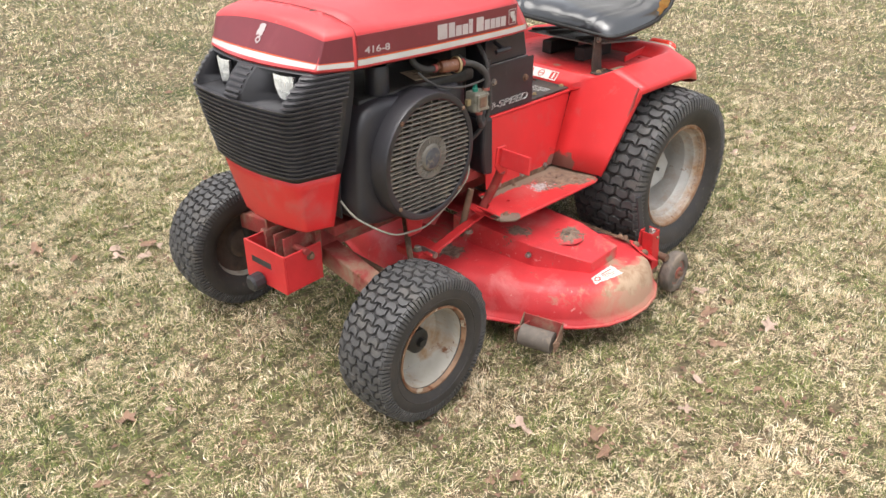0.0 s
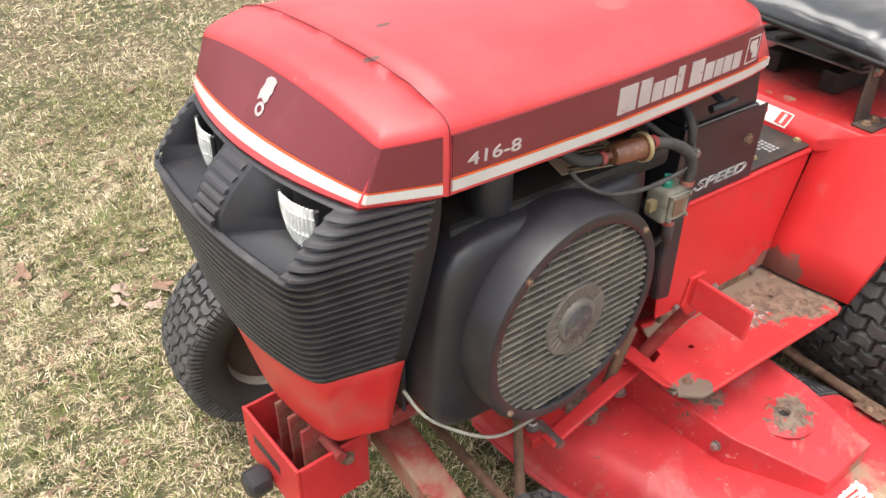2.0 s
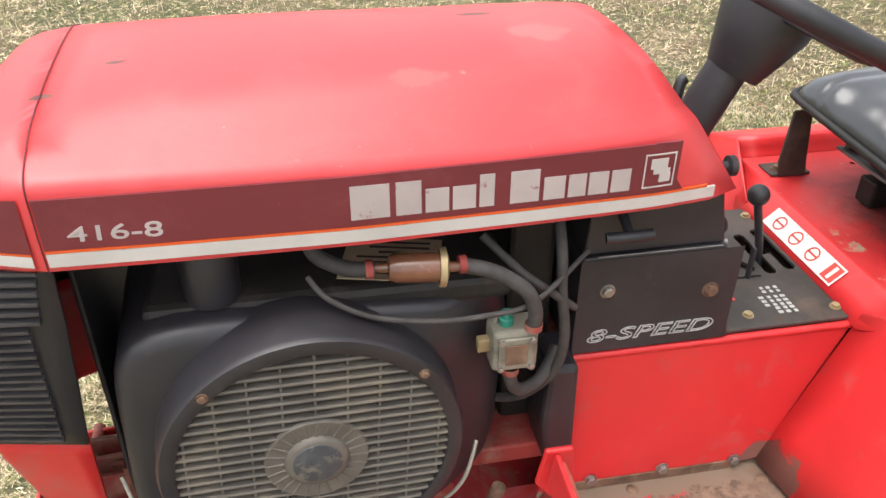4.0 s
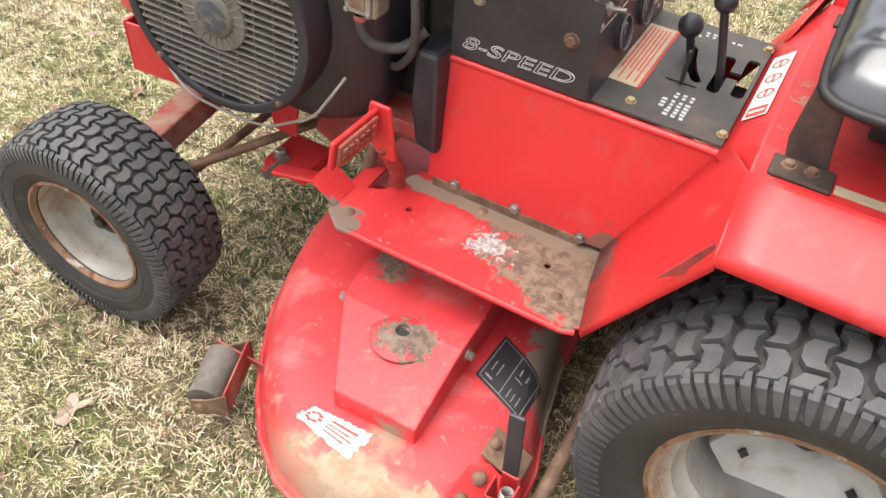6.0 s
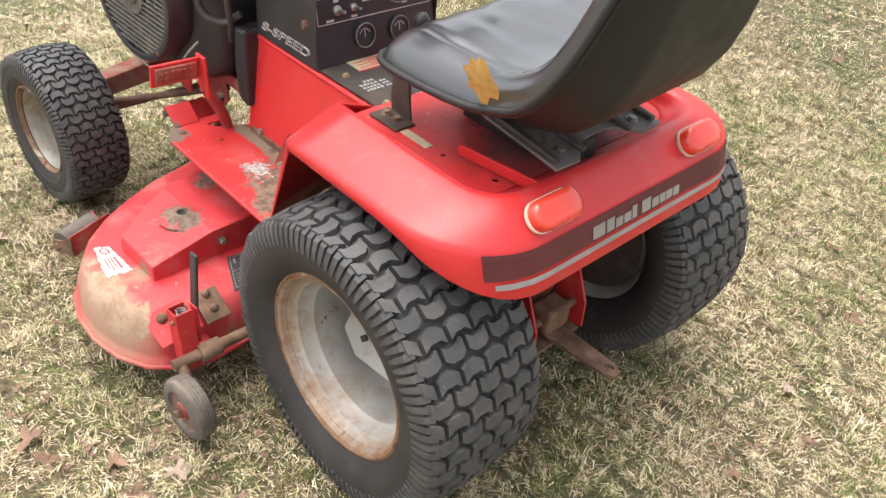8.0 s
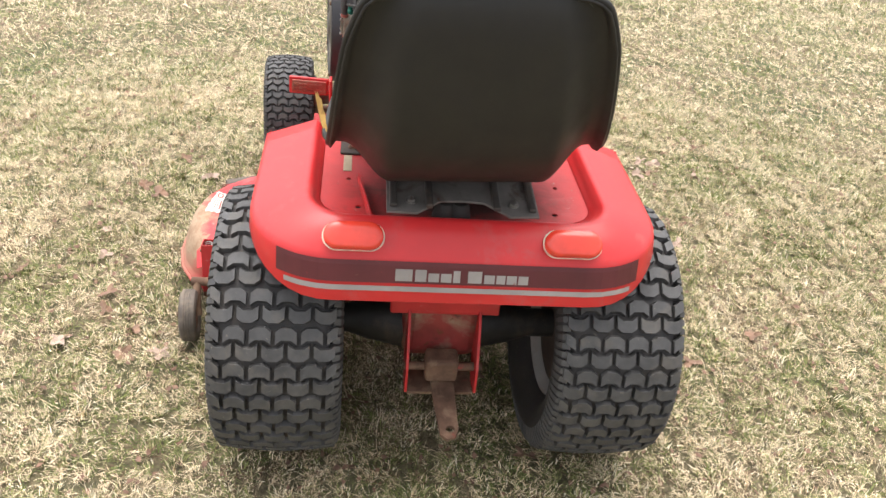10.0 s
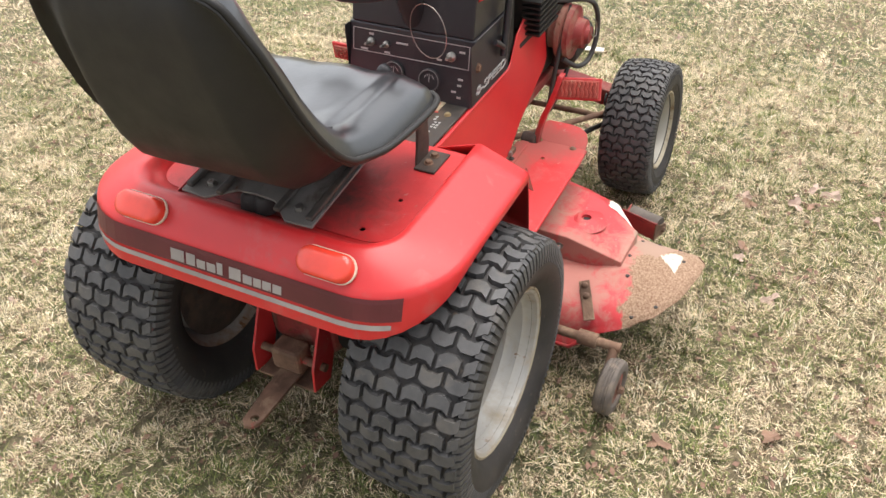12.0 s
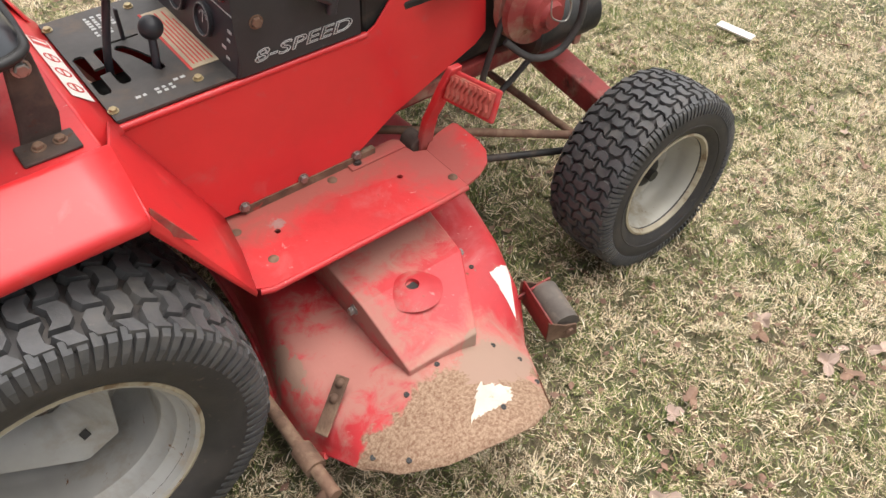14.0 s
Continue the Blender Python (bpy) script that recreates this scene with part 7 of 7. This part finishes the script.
part("hitch_cross_pin", rod(bmesh.new(), (-0.122, -0.088, 0.262), (-0.122, 0.080, 0.262), 0.009), RUSTY, trans, smooth=60)
part("hitch_floor", cube((-0.15, -0.07, 0.205), (-0.08, 0.07, 0.212)), RUSTY, trans, bevel=0.001)
bar = sheet([(-0.09, -0.030), (-0.09, 0.022), (-0.20, 0.018), (-0.285, 0.010), (-0.298, -0.003), (-0.292, -0.020), (-0.275, -0.028)], [circle(-0.272, -0.011, 0.0085)], 0.008, None, 0.232)
part("drawbar", bar, RUSTY, trans, "rusty flat drawbar with a hole", bevel=0.001)
part("cross_shaft", rod(bmesh.new(), (0.10, -0.20, 0.20), (0.10, 0.20, 0.20), 0.012), DARK, tractor, smooth=60)


# ---- lawn, pavement, litter ----
def ground_z(x, y):
    near = min(1.0, max(0.0, (math.hypot(x - 0.55, y) - 1.2) / 1.5))
    fall = -0.145 * math.log1p(math.exp(min(40, (x - 1.25) * 5))) / 5 - 0.06 * math.log1p(math.exp(min(40, (y - 1.2) * 4))) / 4
    return fall + near * (0.035 * noise.noise((x * 0.35, y * 0.35, 3.1)) + 0.012 * noise.noise((x * 1.7, y * 1.7, 7.7)))


gm = bpy.data.materials.new("lawn_thatch")
gm.use_nodes = True
nt = gm.node_tree
pb = nt.nodes["Principled BSDF"]
patch = ramp(nt, noise_tex(nt, 1.6, 5, 0.6, 0.5), 0.42, 0.62)
# soil tones kept dark: the shade between blades is put into them
c1 = mixed(nt, ramp(nt, noise_tex(nt, 60, 6, 0.7), 0.35, 0.65), (0.06, 0.046, 0.026), (0.24, 0.19, 0.11))
c2 = mixed(nt, ramp(nt, noise_tex(nt, 75, 6, 0.7), 0.35, 0.65), (0.032, 0.042, 0.016), (0.13, 0.13, 0.06))
nt.links.new(mixed(nt, patch, c1, c2), pb.inputs["Base Color"])
pb.inputs["Roughness"].default_value = 0.95
bp = nt.nodes.new("ShaderNodeBump")
bp.inputs["Strength"].default_value, bp.inputs["Distance"].default_value = 1.0, 0.012
nt.links.new(noise_tex(nt, 90, 6, 0.7), bp.inputs["Height"])
nt.links.new(bp.outputs[0], pb.inputs["Normal"])

bm = bmesh.new()
ticks = [-400, -120, -40, -18, -10] + [-8 + 0.25 * k for k in range(65)] + [10, 18, 40, 120, 400]
rows = [[(x, y, ground_z(x, y) if max(abs(x), abs(y)) < 60 else -8.0) for y in ticks] for x in ticks]
loft(bm, rows, closed=False)
ground = tagged(part("ground", bm, gm, None, smooth=60), "lawn soil and thatch under dormant grass", "ground", kind="structure")

def grass_material(name, green_low, green_high, straw_a, straw_b, brown):
    m = bpy.data.materials.new(name)
    m.use_nodes = True
    nt = m.node_tree
    pb = nt.nodes["Principled BSDF"]
    rnd = nt.nodes.new("ShaderNodeNewGeometry").outputs["Random Per Island"]

    def draw(k):
        a = nt.nodes.new("ShaderNodeMath")
        a.operation = "MULTIPLY"
        a.inputs[1].default_value = k
        nt.links.new(rnd, a.inputs[0])
        f = nt.nodes.new("ShaderNodeMath")
        f.operation = "FRACT"
        nt.links.new(a.outputs[0], f.inputs[0])
        return f.outputs[0]

    def chosen(value, field, low, high):
        share = nt.nodes.new("ShaderNodeMapRange")
        share.inputs["To Min"].default_value, share.inputs["To Max"].default_value = low, high
        nt.links.new(field, share.inputs["Value"])
        less = nt.nodes.new("ShaderNodeMath")
        less.operation = "LESS_THAN"
        nt.links.new(value, less.inputs[0])
        nt.links.new(share.outputs["Result"], less.inputs[1])
        return less.outputs[0]

    straw = mixed(nt, rnd, straw_a, straw_b)
    green = mixed(nt, draw(7.3), (0.055, 0.082, 0.020), (0.30, 0.325, 0.11))
    wide = ramp(nt, noise_tex(nt, 3.0, 6, 0.80, 0.9), 0.41, 0.59)
    clump = ramp(nt, noise_tex(nt, 9.0, 3, 0.6, 0.5), 0.46, 0.66)
    col = mixed(nt, chosen(draw(17.31), wide, green_low, green_high), straw, green)
    col = mixed(nt, chosen(draw(29.7), clump, 0.04, brown), col, (0.14, 0.080, 0.048))
    nt.links.new(col, pb.inputs["Base Color"])
    pb.inputs["Roughness"].default_value = 0.65
    pb.inputs["Specular IOR Level"].default_value = 0.25
    return m


# thatch darkened, blades paled: shaded gaps and lit tips put into the colours
THATCH = grass_material("thatch_straw", 0.10, 0.58, (0.145, 0.100, 0.055), (0.98, 0.80, 0.54), 0.33)
LITTER = mat("leaf_crumbs", (0.20, 0.115, 0.078), 0.8, var=0.45, scale=40)
BLADE = grass_material("grass_blades", 0.20, 0.86, (0.70, 0.53, 0.32), (1.0, 0.92, 0.71), 0.15)


def sheet_of(name, v, tri, material, label):
    n = len(v)
    me = bpy.data.meshes.new(name)
    me.vertices.add(v.shape[0] * v.shape[1])
    me.vertices.foreach_set("co", v.reshape(-1))
    idx = ((np.arange(n) * v.shape[1])[:, None] + np.array(tri).reshape(-1)[None, :]).reshape(-1)
    k = n * len(tri)
    me.loops.add(k * 3)
    me.loops.foreach_set("vertex_index", idx.astype(np.int32))
    me.polygons.add(k)
    me.polygons.foreach_set("loop_start", (np.arange(k) * 3).astype(np.int32))
    me.update(calc_edges=True)
    me.materials.append(material)
    return tagged(new(name, me), label, "grass", kind="stuff")


gx = np.arange(-9.0, 9.001, 0.1)
heights = np.array([[ground_z(a, b) for b in gx] for a in gx])


def ground_at(x, y):
    u, w = np.clip((x + 9) / 0.1, 0, len(gx) - 1.001), np.clip((y + 9) / 0.1, 0, len(gx) - 1.001)
    i, k = u.astype(int), w.astype(int)
    f, g = u - i, w - k
    return heights[i, k] * (1 - f) * (1 - g) + heights[i + 1, k] * f * (1 - g) + heights[i, k + 1] * (1 - f) * g + heights[i + 1, k + 1] * f * g


def tufted(rng, n, reach, cell):
    """Places round the tractor, gathered into tufts, with the way each blade leans out of its tuft."""
    r = np.sqrt(rng.uniform(reach[0] ** 2, reach[1] ** 2, n)) if reach[0] == 0 else rng.uniform(reach[0], reach[1], n)
    # the near and the far lawn run into one another
    r = np.abs(r + rng.normal(0, 0.30, n) * np.clip(1.0 - np.abs(r - 2.4) / 1.1, 0, 1))
    a = rng.uniform(0, 2 * np.pi, n)
    x, y = 0.45 + r * np.cos(a), r * np.sin(a)
    ci, ck = np.floor(x / cell), np.floor(y / cell)
    def hashed(p, q, k):
        t = np.sin(p * 127.1 + q * 311.7 + k * 74.7) * 43758.5453
        return t - np.floor(t)
    tx, ty = (ci + hashed(ci, ck, 1)) * cell, (ck + hashed(ci, ck, 2)) * cell
    pull = 0.45 * hashed(ci, ck, 3)
    x, y = x + (tx - x) * pull, y + (ty - y) * pull
    head = np.arctan2(y - ty, x - tx) * 1.0 + rng.normal(0, 0.9, n) + 1.4 * (hashed(ci, ck, 4) - 0.5)
    far = np.hypot(x - tx, y - ty) / cell
    return x, y, head, far, hashed(ci, ck, 5), r


def thatch(name, n, reach, width, length, seed, label):
    rng = np.random.default_rng(seed)
    x, y, head, far, tone, r = tufted(rng, n, reach, 0.06)
    grow = np.maximum(1.0, r / 2.4) ** 0.7
    head = rng.uniform(0, 2 * np.pi, n) * 0.6 + head * 0.4
    z = ground_at(x, y) + rng.uniform(0.0, 0.012, n) * (0.5 + tone)
    ln, w = length * rng.uniform(0.4, 1.3, n) * grow, width * rng.uniform(0.6, 1.4, n) * grow
    dx, dy = np.cos(head), np.sin(head)
    rise = rng.uniform(-0.05, 0.38, n) * ln
    v = np.empty((n, 3, 3))
    v[:, 0] = np.stack([x - dy * w, y + dx * w, z], 1)
    v[:, 1] = np.stack([x + dy * w, y - dx * w, z + w * rng.uniform(-0.6, 0.6, n)], 1)
    v[:, 2] = np.stack([x + dx * ln, y + dy * ln, z + rise], 1)
    return sheet_of(name, v, ((0, 1, 2),), THATCH, label)


def blades(name, n, reach, width, length, seed, label):
    """Bent grass blades in one mesh, three triangles each."""
    rng = np.random.default_rng(seed)
    x, y, head, far, tone, r = tufted(rng, n, reach, 0.075)
    grow = np.maximum(1.0, r / 2.4) ** 0.7
    z = ground_at(x, y) - 0.003
    ln = length * rng.uniform(0.4, 1.25, n) * (0.65 + 0.7 * tone) * grow
    lean = np.clip(0.40 + 0.75 * far + rng.normal(0, 0.45, n), 0.05, 1.5)
    w = width * rng.uniform(0.6, 1.3, n) * grow
    dx, dy = np.cos(head), np.sin(head)
    sx, sy = -dy, dx
    bend = rng.uniform(0.1, 0.75, n)
    curl = rng.normal(0, 0.55, n)
    ax, ay = np.cos(head + curl * 0.5), np.sin(head + curl * 0.5)
    bx, by = np.cos(head + curl * 1.6), np.sin(head + curl * 1.6)
    mx, mz = 0.5 * ln * np.sin(lean), 0.5 * ln * np.cos(lean)
    tip = np.minimum(lean + bend, 1.85)
    qx, qy, qz = x + ax * mx, y + ay * mx, z + mz
    ex, ez = 0.5 * ln * np.sin(tip), 0.5 * ln * np.cos(tip)
    tw = rng.uniform(-0.6, 0.6, n)
    v = np.empty((n, 5, 3))
    v[:, 0] = np.stack([x - sx * w, y - sy * w, z], 1)
    v[:, 1] = np.stack([x + sx * w, y + sy * w, z], 1)
    v[:, 2] = np.stack([qx - ay * w * 0.9, qy + ax * w * 0.9, qz + w * tw], 1)
    v[:, 3] = np.stack([qx + ay * w * 0.9, qy - ax * w * 0.9, qz - w * tw], 1)
    v[:, 4] = np.stack([qx + bx * ex, qy + by * ex, np.maximum(qz + ez, z + 0.004)], 1)
    return sheet_of(name, v, ((0, 1, 3), (1, 2, 3), (3, 2, 4)), BLADE, label)


def litter(name, n, reach, seed, label):
    """Crumbs of dead leaf among the blades, each a bent scrap of two triangles."""
    rng = np.random.default_rng(seed)
    x, y, head, far, tone, r = tufted(rng, n, reach, 0.35)
    s = rng.uniform(0.0035, 0.010, n)
    z = ground_at(x, y) + rng.uniform(0.006, 0.020, n)
    v = np.empty((n, 4, 3))
    for i, (a, k) in enumerate(((0.0, 1.3), (1.4, 0.7), (3.1, 1.1), (4.9, 0.8))):
        v[:, i] = np.stack([x + s * k * np.cos(head + a), y + s * k * np.sin(head + a), z + s * rng.uniform(-0.5, 0.5, n)], 1)
    return sheet_of(name, v, ((0, 1, 2), (0, 2, 3)), LITTER, label)


thatch("thatch", 600000, (0, 2.4), 0.0008, 0.026, 4, "flattened straw-coloured dead grass")
blades("grass", 400000, (0, 2.4), 0.00105, 0.027, 5, "short dormant lawn grass, straw mixed with green")
thatch("far_thatch", 450000, (2.4, 8.2), 0.0019, 0.034, 7, "flattened straw-coloured dead grass further off")
blades("far_grass", 225000, (2.4, 8.2), 0.0011, 0.030, 6, "straw and green lawn further off")
litter("leaf_litter", 14000, (0, 4.0), 9, "scattered crumbs of brown dead leaf")

# pavement beyond the lawn
d = Vector((1.62, -0.26, -0.18)).normalized()
nrm = Vector((0.26, 1.62, -0.09)).normalized()
o = Vector((2.57, 3.40, -0.36))
pave_label = "pale concrete pavement slab beside the lawn"
pavement = tagged(new("pavement"), "pale concrete pavement at the edge of the lawn", "pavement", kind="structure")
for k in range(-4, 5):
    bm = cube((k * 1.5 + 0.006, 0.0, -0.08), (k * 1.5 + 1.494, 1.1, 0.050), basis(o, d, nrm))
    part("slab", bm, CONCRETE, pavement, bevel=0.006)

road = tagged(part("road", cube((-6.0, 1.12, -0.30), (7.5, 5.2, 0.028), basis(o, d, nrm)), ASPHALT, None, bevel=0.004), "grey worn asphalt road beyond the pavement", "road", kind="structure")


def leaf_mesh(seed):
    rng = random.Random(seed)
    bm = bmesh.new()
    n = 18
    ring = []
    lobes = rng.choice((3, 5))
    for k in range(n):
        a = 2 * math.pi * k / n
        r = 0.021 * (0.70 + 0.30 * math.cos(lobes * a) + rng.uniform(-0.12, 0.12)) * (1.25 if abs(math.sin(a / 2)) < 0.5 else 1)
        ring.append(bm.verts.new((r * math.cos(a) * 1.25, r * math.sin(a), 0.004 * math.sin(2 * a + seed) + rng.uniform(0.0, 0.005))))
    c = bm.verts.new((0, 0, -0.001))
    for k in range(n):
        bm.faces.new((ring[k], ring[(k + 1) % n], c))
    me = bpy.data.meshes.new("leaf")
    bm.to_mesh(me)
    bm.free()
    return me


rng = random.Random(11)
leaf_kinds = []
for k in range(6):
    me = leaf_mesh(k)
    me.materials.append(LEAF if k % 2 else LEAF_PALE)
    leaf_kinds.append(me)
for k in range(120):
    for _ in range(30):
        x, y = rng.uniform(-2.2, 3.2), rng.uniform(-3.0, 3.0)
        if not (-0.35 < x < 1.5 and -0.75 < y < 0.7):
            break
    kind = rng.randrange(6)
    ob = new("dead_leaf", leaf_kinds[kind])
    ob.matrix_world = Matrix.Translation((x, y, ground_z(x, y) + rng.uniform(0.006, 0.016))) @ Euler((rng.uniform(-0.5, 0.5), rng.uniform(-0.5, 0.5), rng.uniform(0, 6.28))).to_matrix().to_4x4() @ Matrix.Scale(rng.uniform(0.45, 1.05), 4)
    tagged(ob, "curled brown dead leaf lying on the grass" if kind % 2 else "bleached tan dead leaf lying on the grass", "leaf", group="dead leaves on the lawn")
# the leaves that stand out, pale ones first
PALE = ((1.26, -1.12), (0.72, 0.94), (0.59, 0.91), (1.07, 0.68), (1.37, -0.99), (0.21, 0.92), (1.31, -0.88), (1.26, -0.89), (2.12, -0.44), (0.91, -0.78), (1.39, -0.94), (0.17, 0.67), (-0.48, -0.50), (1.25, -0.74))
BROWN = ((1.57, -1.24), (1.74, -0.13), (1.89, 0.03), (0.17, 0.76), (0.41, 0.85), (1.0, 0.89), (1.21, 0.79), (0.95, 0.83), (-0.52, -0.19), (0.26, 0.75), (0.33, 0.77), (-0.15, -0.21), (0.71, 1.80), (0.30, -0.96), (0.96, -0.78), (0.18, -0.73), (1.27, -0.93), (2.0, -0.56), (-0.45, -0.89), (1.34, -1.99), (0.36, -1.11))
for places, kinds, says in ((PALE, (0, 2, 4), "large bleached tan dead leaf on the grass"), (BROWN, (1, 3, 5), "large curled brown dead leaf on the grass")):
    for x, y in places:
        ob = new("dead_leaf", leaf_kinds[rng.choice(kinds)])
        ob.matrix_world = Matrix.Translation((x, y, ground_z(x, y) + rng.uniform(0.010, 0.018))) @ Euler((rng.uniform(-0.35, 0.35), rng.uniform(-0.35, 0.35), rng.uniform(0, 6.28))).to_matrix().to_4x4() @ Matrix.Scale(rng.uniform(0.8, 1.3), 4)
        tagged(ob, says, "leaf", group="dead leaves on the lawn")
paper = part("paper_scrap", cube((-0.065, -0.019, 0.010), (0.065, 0.019, 0.016), Matrix.Translation((2.335, 0.11, ground_z(2.335, 0.11) + 0.014)) @ Matrix.Rotation(radians(-82), 4, "Z")), PAPER, None, bevel=0.002)
tagged(paper, "crumpled white paper scrap lying on the grass", "litter")
